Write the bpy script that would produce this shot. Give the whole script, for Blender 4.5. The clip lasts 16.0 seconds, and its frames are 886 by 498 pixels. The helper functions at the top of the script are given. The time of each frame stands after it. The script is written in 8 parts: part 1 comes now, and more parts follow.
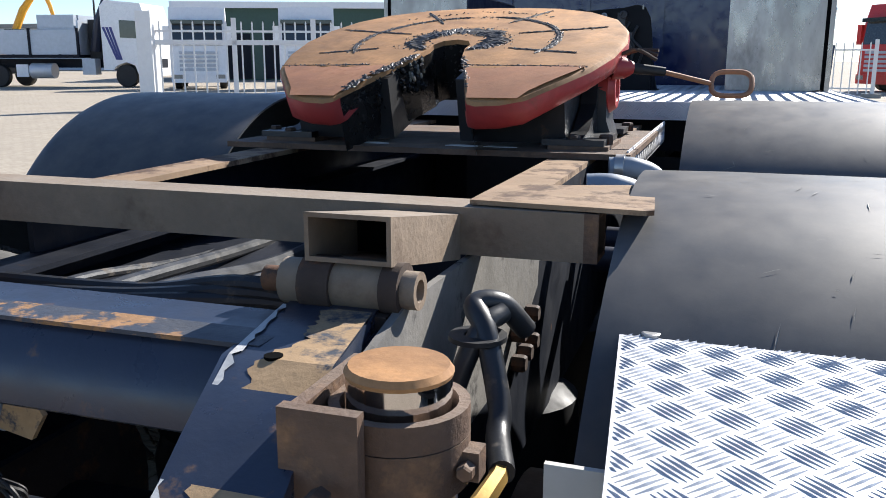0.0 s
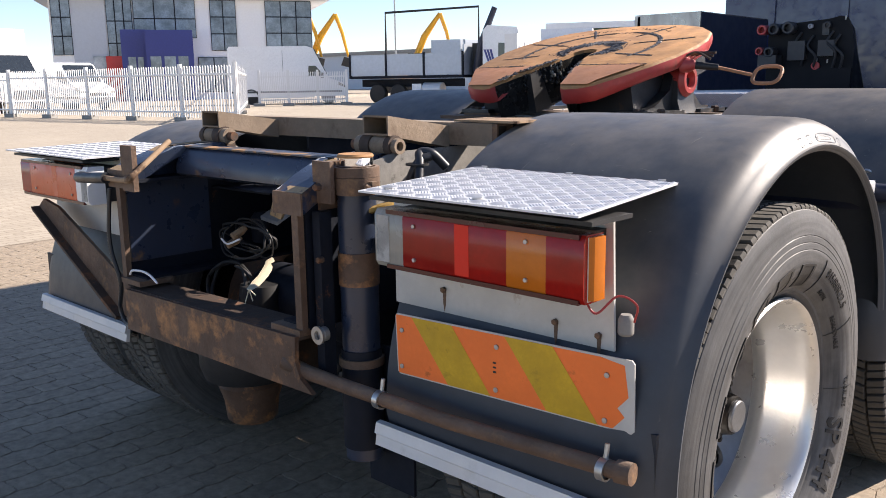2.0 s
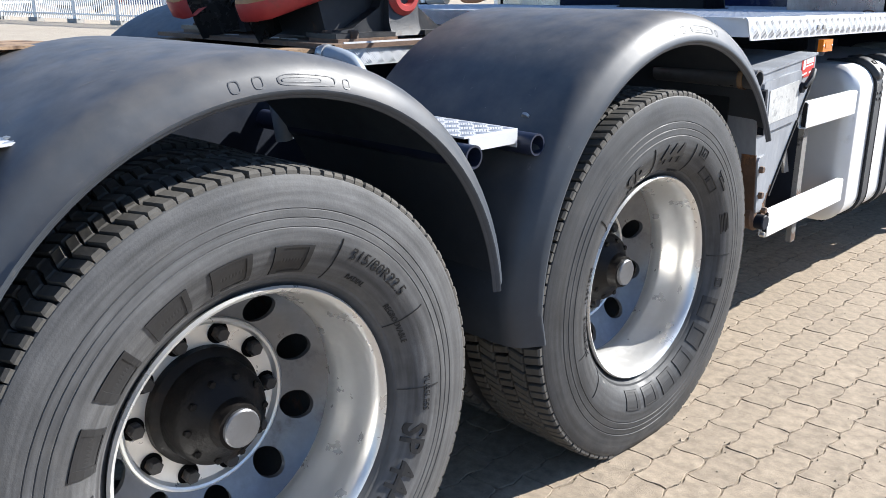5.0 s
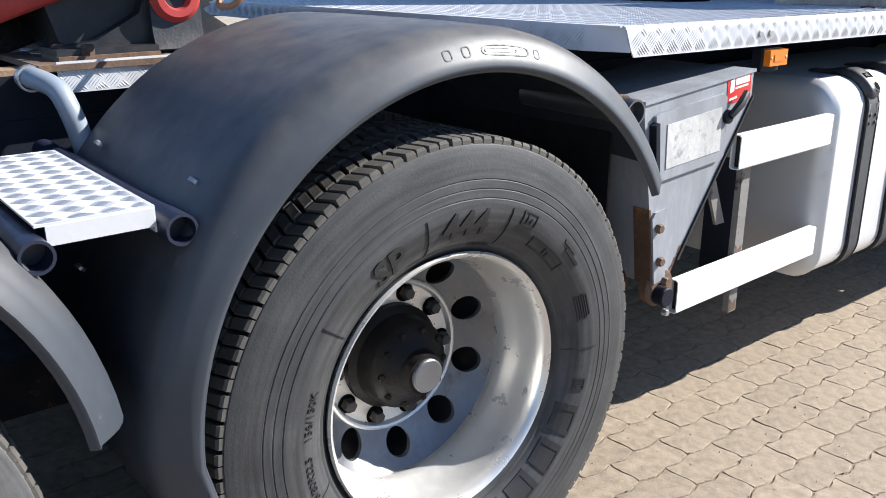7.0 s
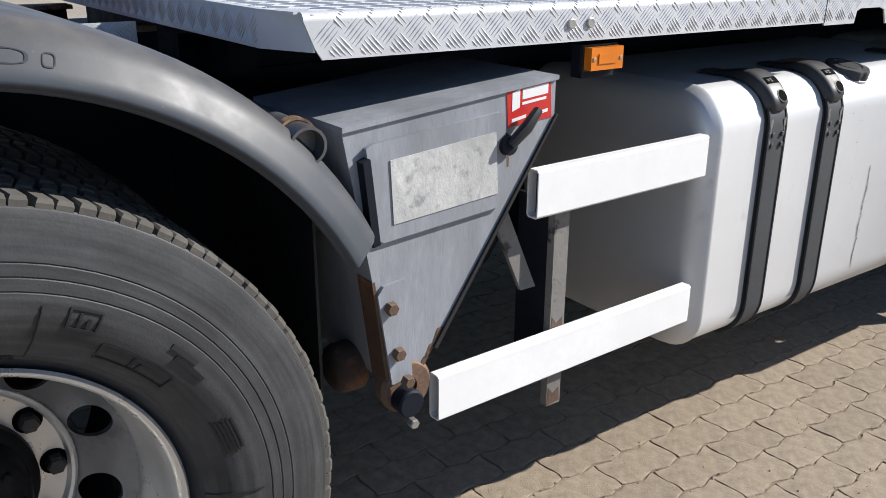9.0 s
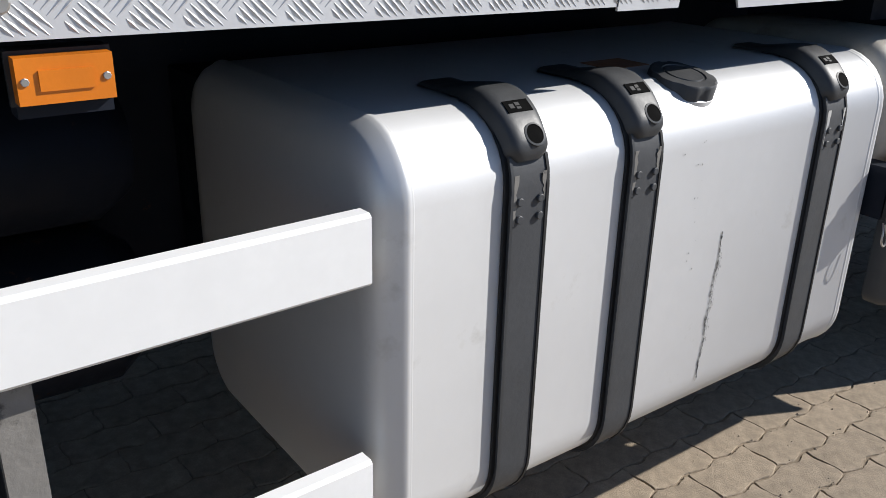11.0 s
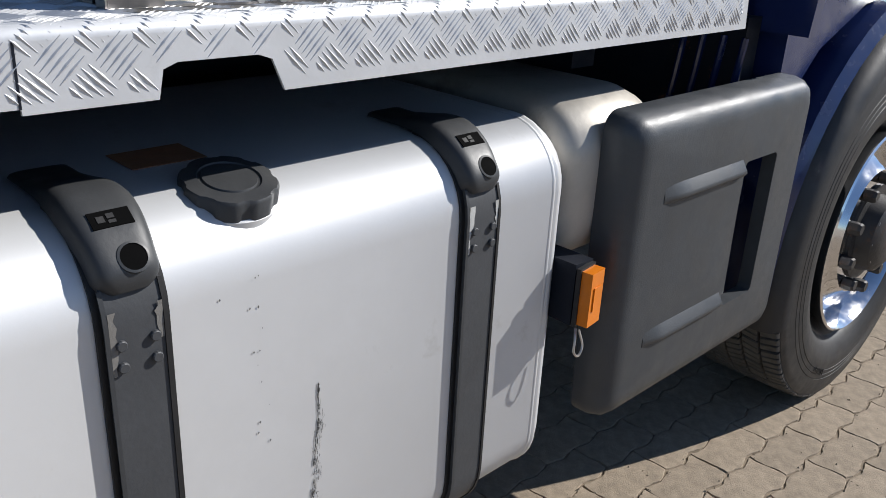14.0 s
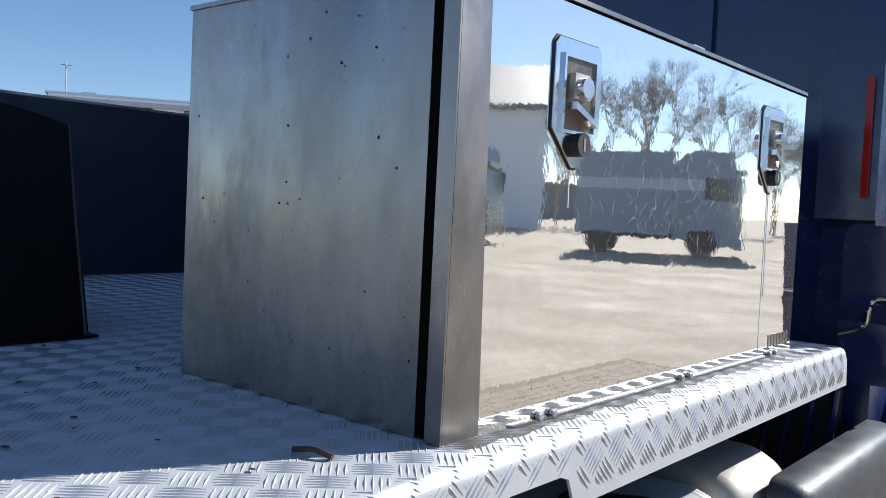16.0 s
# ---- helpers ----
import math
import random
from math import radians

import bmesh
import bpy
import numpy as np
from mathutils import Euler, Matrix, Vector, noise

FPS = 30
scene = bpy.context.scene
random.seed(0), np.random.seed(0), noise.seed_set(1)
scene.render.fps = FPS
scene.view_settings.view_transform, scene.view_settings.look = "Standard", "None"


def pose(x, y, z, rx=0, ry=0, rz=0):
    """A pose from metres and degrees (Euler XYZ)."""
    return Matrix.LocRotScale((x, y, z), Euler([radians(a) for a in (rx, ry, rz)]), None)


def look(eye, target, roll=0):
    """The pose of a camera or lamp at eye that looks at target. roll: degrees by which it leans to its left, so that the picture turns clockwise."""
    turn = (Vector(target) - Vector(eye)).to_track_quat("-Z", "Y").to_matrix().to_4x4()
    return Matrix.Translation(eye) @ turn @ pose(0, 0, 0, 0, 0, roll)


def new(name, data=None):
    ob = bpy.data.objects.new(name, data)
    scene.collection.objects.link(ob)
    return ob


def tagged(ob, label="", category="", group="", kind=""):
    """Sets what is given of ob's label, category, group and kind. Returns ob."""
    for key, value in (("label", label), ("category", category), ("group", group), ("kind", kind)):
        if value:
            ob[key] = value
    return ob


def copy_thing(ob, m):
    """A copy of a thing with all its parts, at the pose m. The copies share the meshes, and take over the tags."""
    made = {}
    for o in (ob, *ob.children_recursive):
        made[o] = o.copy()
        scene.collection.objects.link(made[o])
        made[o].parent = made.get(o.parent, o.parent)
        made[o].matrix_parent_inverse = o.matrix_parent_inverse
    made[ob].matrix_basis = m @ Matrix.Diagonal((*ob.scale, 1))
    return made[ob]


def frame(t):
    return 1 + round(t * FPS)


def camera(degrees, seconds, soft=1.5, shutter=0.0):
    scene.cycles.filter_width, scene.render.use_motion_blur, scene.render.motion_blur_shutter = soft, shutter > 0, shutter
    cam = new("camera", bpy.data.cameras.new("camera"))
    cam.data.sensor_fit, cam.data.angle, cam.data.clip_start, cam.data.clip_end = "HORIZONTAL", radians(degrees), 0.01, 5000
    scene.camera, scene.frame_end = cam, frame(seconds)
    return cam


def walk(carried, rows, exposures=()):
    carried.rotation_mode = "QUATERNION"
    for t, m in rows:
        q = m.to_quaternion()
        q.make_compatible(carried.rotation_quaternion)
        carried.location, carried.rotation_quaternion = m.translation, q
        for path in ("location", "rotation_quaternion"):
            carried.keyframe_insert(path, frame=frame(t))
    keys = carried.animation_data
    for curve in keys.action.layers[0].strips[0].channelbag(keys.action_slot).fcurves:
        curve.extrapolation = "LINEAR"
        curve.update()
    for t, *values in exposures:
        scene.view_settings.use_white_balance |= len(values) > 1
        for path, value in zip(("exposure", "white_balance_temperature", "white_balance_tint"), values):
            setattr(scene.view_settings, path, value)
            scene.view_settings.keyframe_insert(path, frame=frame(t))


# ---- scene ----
cam = camera(54.8, 16.0, soft=0.9)
PATH = [
    (0, (0.666, -1.184, 1.402), (0.039, 0.665, 0.967), -0.0),
    (0.5, (0.981, -1.428, 1.401), (-0.013, 0.253, 0.97), -1.0),
    (1, (1.316, -1.571, 1.365), (0.017, -0.112, 0.937), -1.1),
    (1.5, (1.648, -1.75, 1.354), (0.254, -0.378, 0.935), -1.6),
    (2, (1.952, -1.917, 1.338), (0.606, -0.49, 0.949), -0.8),
    (2.5, (2.216, -1.844, 1.32), (0.879, -0.401, 0.958), -0.4),
    (3, (2.431, -1.713, 1.302), (1.12, -0.256, 0.907), -0.3),
    (3.2, (2.438, -1.652, 1.288), (1.13, -0.193, 0.887), -0.4),
    (5.3, (2.456, -0.596, 1.378), (1.106, 0.751, 0.776), 0.2),
    (5.5, (2.426, -0.471, 1.399), (1.073, 0.873, 0.794), 0.2),
    (6, (2.443, -0.188, 1.413), (1.078, 1.138, 0.797), 0.2),
    (6.5, (2.473, 0.127, 1.415), (1.072, 1.408, 0.784), 0.3),
    (7, (2.492, 0.305, 1.395), (1.007, 1.486, 0.763), -0.3),
    (7.5, (2.44, 0.546, 1.389), (0.89, 1.635, 0.747), -0.1),
    (8, (2.39, 0.792, 1.409), (0.843, 1.865, 0.736), 0.3),
    (8.5, (2.343, 1.086, 1.368), (0.8, 2.161, 0.687), 0.4),
    (9, (2.373, 1.319, 1.363), (0.842, 2.409, 0.679), 0.2),
    (9.5, (2.339, 1.528, 1.342), (0.823, 2.635, 0.651), 0.2),
    (9.7, (2.318, 1.659, 1.339), (0.806, 2.771, 0.649), 0.3),
    (11.8, (1.906, 2.721, 1.286), (0.445, 3.813, 0.466), 2.0),
    (12, (1.911, 2.795, 1.286), (0.456, 3.88, 0.448), 2.1),
    (12.5, (1.974, 2.952, 1.293), (0.529, 4.038, 0.436), 2.3),
    (13, (1.999, 3.118, 1.325), (0.592, 4.241, 0.454), 2.7),
    (13.5, (1.995, 3.197, 1.352), (0.743, 4.483, 0.469), 3.7),
    (14, (1.956, 3.071, 1.367), (0.659, 4.386, 0.601), 2.9),
    (14.5, (1.847, 2.867, 1.424), (0.484, 4.192, 0.801), 2.5),
    (15, (1.789, 2.766, 1.477), (0.38, 4.08, 0.94), 2.1),
    (15.2, (1.77, 2.735, 1.491), (0.327, 4.062, 1.094), 1.9),
    (15.5, (1.739, 2.727, 1.495), (0.283, 4.088, 1.332), 2.1),
    (16, (1.651, 2.78, 1.497), (0.358, 4.302, 1.39), 2.5),
]
walk(cam, [(t, look(eye, target, roll)) for t, eye, target, roll in PATH],
     exposures=[(0, 0.98, 6400, 10), (1, 1.2, 6850, 13), (2, 1.20, 7100, 16), (3, 1.10, 6950, 14), (5.5, 1.28, 6150, 9), (7, 1.16, 6300, 10), (8, 1.06, 6400, 10), (9.5, 0.42, 6400, 10), (12.5, 0.38, 6350, 10), (13.5, 0.36, 6350, 10), (14.5, 0.20, 6200, 10), (15.5, 0.16, 6050, 9), (16, 0.48, 6100, 9)])

# ---------------------------------------------------------------- light
SUN_TO = Vector((0.436, 0.900, 0.674)).normalized()
world = bpy.data.worlds.new("sky")
scene.world = world
world.use_nodes = True
wn = world.node_tree
sky = wn.nodes.new("ShaderNodeTexSky")
sky.sky_type = "NISHITA"
sky.sun_disc = False
sky.sun_elevation = math.asin(SUN_TO.z)
sky.sun_rotation = math.atan2(SUN_TO.x, SUN_TO.y)
sky.altitude = 600.0
sky.air_density, sky.dust_density, sky.ozone_density = 0.8, 0.25, 3.2
wn.links.new(sky.outputs[0], wn.nodes["Background"].inputs[0])
wn.nodes["Background"].inputs[1].default_value = 0.094
sun = new("sun", bpy.data.lights.new("sun", "SUN"))
sun.data.energy, sun.data.angle, sun.data.color = 5.0, radians(0.53), (1.0, 0.955, 0.89)
sun.matrix_world = look(SUN_TO * 60, (0, 0, 0))


# ---------------------------------------------------------------- materials
def mat(name, base, rough=0.5, metal=0.0, var=0.18, scale=7.0, bump=0.15, bscale=120.0, over=None, amount=0.0, oscale=6.0,
        orough=0.85, ometal=0.0, rvar=0.12, per=0.0, spec=0.5, stretch=(1, 1, 1), dust_toplight=0.0, soft=0.08):
    """Two scales of noise in colour and gloss, fine relief, and a second surface (rust, dirt, worn paint) in patches."""
    m = bpy.data.materials.new(name)
    m.use_nodes = True
    nt = m.node_tree
    N, L = nt.nodes, nt.links
    b = N["Principled BSDF"]
    co = N.new("ShaderNodeTexCoord")
    mp = N.new("ShaderNodeMapping")
    mp.inputs["Scale"].default_value = stretch
    L.new(co.outputs["Object"], mp.inputs[0])

    def nz(s, detail=5.0, rg=0.6):
        n = N.new("ShaderNodeTexNoise")
        n.inputs["Scale"].default_value, n.inputs["Detail"].default_value, n.inputs["Roughness"].default_value = s, detail, rg
        L.new(mp.outputs[0], n.inputs["Vector"])
        return n.outputs["Fac"]

    def mix(f, a, c):
        x = N.new("ShaderNodeMix")
        x.data_type = "RGBA"
        for sock, v in ((x.inputs["Factor"], f), (x.inputs[6], a), (x.inputs[7], c)):
            if isinstance(v, bpy.types.NodeSocket):
                L.new(v, sock)
            else:
                sock.default_value = v
        return x.outputs[2]

    def rng(v, a, c, lo, hi):
        r = N.new("ShaderNodeMapRange")
        L.new(v, r.inputs[0])
        for k, w in zip((1, 2, 3, 4), (a, c, lo, hi)):
            r.inputs[k].default_value = w
        return r.outputs[0]

    def tone(k):
        return (*[min(1.0, c * k) for c in base], 1)

    col = mix(rng(nz(scale), 0.3, 0.7, 0, 1), tone(1 - var), tone(1 + var))
    col = mix(rng(nz(scale * 9), 0.35, 0.65, 0, 0.5), col, tone(1 - var * 0.8))
    if per:
        oi = N.new("ShaderNodeObjectInfo")
        gm = N.new("ShaderNodeNewGeometry")
        ad = N.new("ShaderNodeMath")
        ad.operation = "ADD"
        L.new(oi.outputs["Random"], ad.inputs[0])
        L.new(gm.outputs["Random Per Island"], ad.inputs[1])
        hs = N.new("ShaderNodeHueSaturation")
        L.new(rng(ad.outputs[0], 0.0, 2.0, 1 - per, 1 + per), hs.inputs["Value"])
        L.new(col, hs.inputs["Color"])
        col = hs.outputs[0]
    ro = rng(nz(scale * 2.3), 0.3, 0.7, max(0.0, rough - rvar), min(1.0, rough + rvar))
    me = None
    if over:
        f = rng(nz(oscale, 9.0, 0.68), 0.56 - amount * 0.35, 0.56 - amount * 0.35 + soft, 0, 1)
        dark = (*[c * 0.55 for c in over], 1)
        col = mix(f, col, mix(rng(nz(oscale * 5), 0.3, 0.7, 0, 1), (*over, 1), dark))
        mm = N.new("ShaderNodeMix")
        L.new(f, mm.inputs[0])
        L.new(ro, mm.inputs[2])
        mm.inputs[3].default_value = orough
        ro = mm.outputs[0]
        me = rng(f, 0, 1, metal, ometal)
    # paler upward faces: settled dust, and on the guards sunlit tops in colour
    if dust_toplight:
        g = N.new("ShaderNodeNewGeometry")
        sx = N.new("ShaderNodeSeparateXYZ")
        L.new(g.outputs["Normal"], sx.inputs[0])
        up = rng(sx.outputs[2], 0.2, 1.0, 0, dust_toplight)
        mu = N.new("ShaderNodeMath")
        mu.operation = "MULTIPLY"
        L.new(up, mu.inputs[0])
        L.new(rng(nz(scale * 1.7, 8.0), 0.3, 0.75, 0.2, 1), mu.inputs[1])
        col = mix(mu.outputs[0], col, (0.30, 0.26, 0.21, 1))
    L.new(col, b.inputs["Base Color"])
    L.new(ro, b.inputs["Roughness"])
    if me:
        L.new(me, b.inputs["Metallic"])
    else:
        b.inputs["Metallic"].default_value = metal
    b.inputs["Specular IOR Level"].default_value = spec
    if bump:
        bp = N.new("ShaderNodeBump")
        bp.inputs["Strength"].default_value = bump
        bp.inputs["Distance"].default_value = 0.002
        L.new(nz(bscale, 6.0), bp.inputs["Height"])
        L.new(bp.outputs[0], b.inputs["Normal"])
    return m


RUST = (0.19, 0.085, 0.04)
M = dict(
    redband=mat("bright_red_lens", (0.66, 0.022, 0.012), 0.14, var=0.08, bump=0.1, bscale=180, spec=0.3),
    streak=mat("pale_water_streak", (0.58, 0.58, 0.57), 0.5, var=0.25, scale=40, bump=0.0),
    # near-black fill: the shade of holes and gaps put into the colour
    hollow_shade=mat("hollow_shade_black", (0.003, 0.003, 0.003), 0.9, var=0.1, bump=0.0, spec=0.05),
    nose=mat("worn_red_brown_casting", (0.36, 0.165, 0.080), 0.6, over=(0.30, 0.10, 0.06), amount=0.02, oscale=8, soft=0.3, var=0.28, bump=0.25),
    clot=mat("dried_grease", (0.052, 0.047, 0.044), 0.5, over=(0.15, 0.115, 0.08), amount=0.0, oscale=40, var=0.3, bump=0.7, bscale=70, per=0.3),
    cast=mat("black_casting", (0.018, 0.019, 0.022), 0.45, over=(0.10, 0.06, 0.04), amount=-0.15, oscale=12, var=0.3, bump=0.3),
    frtyre=mat("clean_black_tyre", (0.020, 0.020, 0.021), 0.55, var=0.2, bump=0.2, bscale=200),
    pipe=mat("pale_blue_grey_pipe", (0.25, 0.29, 0.34), 0.45, var=0.2, over=(0.12, 0.09, 0.07), amount=-0.08, oscale=12),
    dusty=mat("dusty_grey_plate", (0.20, 0.19, 0.175), 0.7, over=(0.07, 0.065, 0.06), amount=-0.06, oscale=16, var=0.25, bump=0.4),
    sand=mat("sandy_worn_edge", (0.36, 0.24, 0.13), 0.85, over=(0.05, 0.06, 0.08), amount=0.05, oscale=12, var=0.3, bump=0.4),
    post=mat("black_stand_sheet", (0.006, 0.007, 0.009), 0.55, var=0.15, bump=0.08, spec=0.15),
    faded=mat("faded_orange_lens", (0.62, 0.10, 0.03), 0.35, var=0.15, over=(0.75, 0.35, 0.22), amount=-0.1, oscale=9, soft=0.3),
    frame=mat("dark_chassis_paint", (0.007, 0.010, 0.018), 0.6, spec=0.22, over=RUST, amount=-0.24, oscale=9, dust_toplight=0.02),
    beam=mat("blue_black_worn_paint", (0.020, 0.030, 0.056), 0.34, over=(0.23, 0.12, 0.05), amount=-0.10, oscale=7, dust_toplight=0.04, spec=0.6),
    rust=mat("brown_rusty_steel", (0.125, 0.074, 0.047), 0.74, over=(0.32, 0.175, 0.085), amount=0.03, oscale=15, soft=0.16, var=0.45, scale=7, bump=0.9, dust_toplight=0.3),
    ramp=mat("tan_dusty_steel", (0.235, 0.172, 0.118), 0.8, over=(0.13, 0.078, 0.046), amount=0.02, oscale=9, soft=0.2, var=0.25, bump=0.6, dust_toplight=0.75),
    brass=mat("tarnished_brass", (0.50, 0.32, 0.10), 0.4, metal=0.6, var=0.2, over=(0.16, 0.10, 0.06), amount=-0.05, oscale=20),
    tape=mat("pale_woven_strap", (0.62, 0.54, 0.38), 0.9, var=0.2, bump=0.9, bscale=240),
    lipwear=mat("flaking_rusty_paint", (0.035, 0.045, 0.065), 0.5, over=(0.36, 0.19, 0.08), amount=0.14, oscale=14, soft=0.05, var=0.3, bump=0.5, dust_toplight=0.12),
    grime=mat("dark_deck_edging", (0.075, 0.072, 0.068), 0.8, var=0.4, scale=30, bump=0.4, over=(0.20, 0.195, 0.19), amount=-0.05, oscale=40, soft=0.2),
    rustd=mat("dark_rusty_steel", (0.060, 0.038, 0.027), 0.8, over=RUST, amount=0.08, oscale=10, var=0.3, bump=0.5),
    angle=mat("dusty_tan_steel", (0.30, 0.20, 0.12), 0.85, over=(0.12, 0.065, 0.035), amount=0.18, oscale=9, var=0.25, bump=0.4),
    # guard tops are coloured paler as if sunlit, upright sides stay dark
    guard=mat("charcoal_mudguard_plastic", (0.040, 0.048, 0.060), 0.47, var=0.16, bump=0.03, bscale=260, over=(0.10, 0.105, 0.11), amount=-0.24, oscale=40, dust_toplight=0.42, orough=0.5, spec=0.42, rvar=0.06),
    tyre=mat("dusty_tyre_rubber", (0.082, 0.082, 0.083), 0.60, var=0.25, scale=8, bump=0.25, bscale=200, over=(0.135, 0.128, 0.118), amount=0.0, oscale=5, soft=0.3, spec=0.4),
    flap=mat("black_mudflap_rubber", (0.022, 0.025, 0.032), 0.55, var=0.2, bump=0.15, spec=0.35, over=(0.06, 0.055, 0.05), amount=-0.08, oscale=8),
    archlip=mat("black_arch_plastic", (0.022, 0.023, 0.025), 0.5, var=0.15, bump=0.2, dust_toplight=0.25),
    stamp=mat("embossed_guard_plastic", (0.030, 0.034, 0.044), 0.5, var=0.1, bump=0.1, spec=0.3),
    tyre2=mat("grey_tyre_rubber", (0.046, 0.047, 0.049), 0.58, var=0.25, scale=8, bump=0.25, bscale=200, over=(0.085, 0.081, 0.074), amount=-0.02, oscale=6, soft=0.3, spec=0.4),
    cream=mat("stained_cream_lacquer", (0.46, 0.43, 0.38), 0.45, metal=0.25, var=0.12, over=(0.24, 0.17, 0.11), amount=-0.02, oscale=10, soft=0.25, ometal=0.1),
    greasy=mat("oily_brown_hub", (0.009, 0.008, 0.0075), 0.5, spec=0.16, over=(0.045, 0.029, 0.020), amount=0.02, oscale=13, soft=0.2, var=0.35, bump=0.6, orough=0.7),
    drawbar=mat("stained_rusty_beam", (0.105, 0.058, 0.036), 0.66, over=(0.46, 0.205, 0.075), amount=0.16, oscale=11, soft=0.14, var=0.4, scale=9, bump=0.5, orough=0.6),
    tread=mat("black_tread_rubber", (0.095, 0.089, 0.080), 0.85, var=0.3, bump=0.35, over=(0.15, 0.132, 0.105), amount=0.02, oscale=18, soft=0.3, spec=0.3),
    rim=mat("silver_painted_rim", (0.72, 0.705, 0.67), 0.34, metal=0.58, var=0.08, over=(0.27, 0.21, 0.15), amount=-0.20, oscale=9, soft=0.2, ometal=0.2),
    disc=mat("grey_wheel_disc", (0.165, 0.17, 0.18), 0.38, metal=0.6, var=0.2, over=(0.07, 0.056, 0.048), amount=0.0, oscale=12, soft=0.25),
    hub=mat("greasy_rusty_hub", (0.028, 0.026, 0.025), 0.5, over=(0.12, 0.07, 0.045), amount=-0.02, oscale=16, var=0.3, bump=0.5),
    alu=mat("aluminium_tread_plate", (0.60, 0.61, 0.625), 0.50, metal=0.25, var=0.07, bump=0.08, over=(0.47, 0.47, 0.47), amount=-0.1, oscale=9, soft=0.3, ometal=0.2, orough=0.55),
    lug=mat("bright_tread_lugs", (0.56, 0.57, 0.59), 0.40, metal=0.4, var=0.06, bump=0.05),
    steel=mat("brushed_stainless_steel", (0.34, 0.315, 0.295), 0.30, metal=0.95, var=0.30, scale=4, bump=0.05, stretch=(1, 1, 0.45), over=(0.15, 0.132, 0.115), amount=0.08, oscale=4.5, soft=0.30, ometal=0.85, orough=0.42),
    polish=mat("polished_stainless_steel", (0.93, 0.90, 0.85), 0.02, metal=0.96, var=0.04, scale=3, bump=0.16, bscale=4.5, rvar=0.015, over=(0.84, 0.81, 0.76), amount=-0.03, oscale=7, soft=0.40, ometal=0.85, orough=0.10),
    dullbrown=mat("brown_tinted_steel", (0.20, 0.165, 0.13), 0.3, metal=0.6, var=0.3, scale=40, bump=0.1),
    chrome=mat("chrome", (0.75, 0.75, 0.76), 0.12, metal=1.0, var=0.05, bump=0.0),
    tank=mat("silver_lacquered_tank", (0.64, 0.645, 0.65), 0.48, metal=0.35, var=0.04, scale=3, bump=0.04, over=(0.50, 0.475, 0.42), amount=-0.16, oscale=6, soft=0.25, ometal=0.2, orough=0.55, rvar=0.03, spec=0.4),
    strap=mat("grey_rubber_strap", (0.05, 0.053, 0.058), 0.6, var=0.15, bump=0.2),
    buckle=mat("grey_moulded_plastic", (0.036, 0.039, 0.043), 0.5, var=0.15, bump=0.15, dust_toplight=0.06),
    panel=mat("dark_grey_side_panel", (0.044, 0.050, 0.057), 0.43, var=0.15, bump=0.25, bscale=300, dust_toplight=0.05, spec=0.55),
    black=mat("black_rubber", (0.012, 0.012, 0.013), 0.6, var=0.2),
    hose=mat("black_hose", (0.02, 0.022, 0.026), 0.42, var=0.25, over=(0.12, 0.10, 0.08), amount=-0.05, oscale=20),
    white=mat("white_lacquer", (0.80, 0.80, 0.79), 0.42, var=0.05, bump=0.04),
    red=mat("worn_red_paint", (0.40, 0.045, 0.042), 0.42, var=0.2, over=(0.22, 0.10, 0.06), amount=0.06, oscale=10, soft=0.2, dust_toplight=0.12),
    ptop=mat("rusty_greased_plate", (0.42, 0.215, 0.085), 0.72, var=0.35, scale=9, bump=0.3, over=(0.24, 0.115, 0.05), amount=0.2, oscale=7, soft=0.25),
    grease=mat("black_grease", (0.02, 0.019, 0.018), 0.25, var=0.3, bump=0.6, bscale=60, over=(0.14, 0.13, 0.12), amount=-0.12, oscale=40),
    lampred=mat("red_lamp_lens", (0.29, 0.011, 0.006), 0.14, var=0.25, scale=9, bump=0.12, bscale=180, over=(0.42, 0.02, 0.01), amount=-0.05, oscale=7, soft=0.3, orough=0.2, spec=0.3),
    rimred=mat("dark_maroon_lens_rim", (0.055, 0.007, 0.009), 0.2, var=0.15, bump=0.0),
    lampamb=mat("amber_lamp_lens", (0.68, 0.19, 0.012), 0.16, var=0.15, bump=0.12, bscale=180, spec=0.5),
    tailamb=mat("dark_amber_lens", (0.50, 0.135, 0.010), 0.16, var=0.15, bump=0.12, bscale=180, spec=0.4),
    lampclr=mat("frosted_clear_lens", (0.27, 0.262, 0.235), 0.25, var=0.12, bump=0.1),
    bracket=mat("dirty_white_bracket", (0.52, 0.50, 0.46), 0.6, var=0.12, over=(0.28, 0.15, 0.07), amount=-0.12, oscale=9, soft=0.12),
    orange=mat("orange_reflective_film", (0.95, 0.185, 0.03), 0.5, var=0.10, scale=10, bump=0.06, bscale=60, over=(0.55, 0.12, 0.03), amount=-0.14, oscale=18, soft=0.15),
    yellow=mat("yellow_reflective_film", (0.58, 0.345, 0.014), 0.5, var=0.18, scale=14, bump=0.14, bscale=300, over=(0.36, 0.22, 0.03), amount=-0.06, oscale=22, soft=0.2),
    zinc=mat("zinc_bolt", (0.48, 0.47, 0.45), 0.4, metal=0.8, var=0.2),
    locker=mat("grey_steel_locker", (0.28, 0.295, 0.32), 0.5, var=0.28, scale=8, over=(0.13, 0.132, 0.135), amount=0.02, oscale=8, soft=0.3, orough=0.65, bump=0.3, stretch=(1, 1, 0.3)),
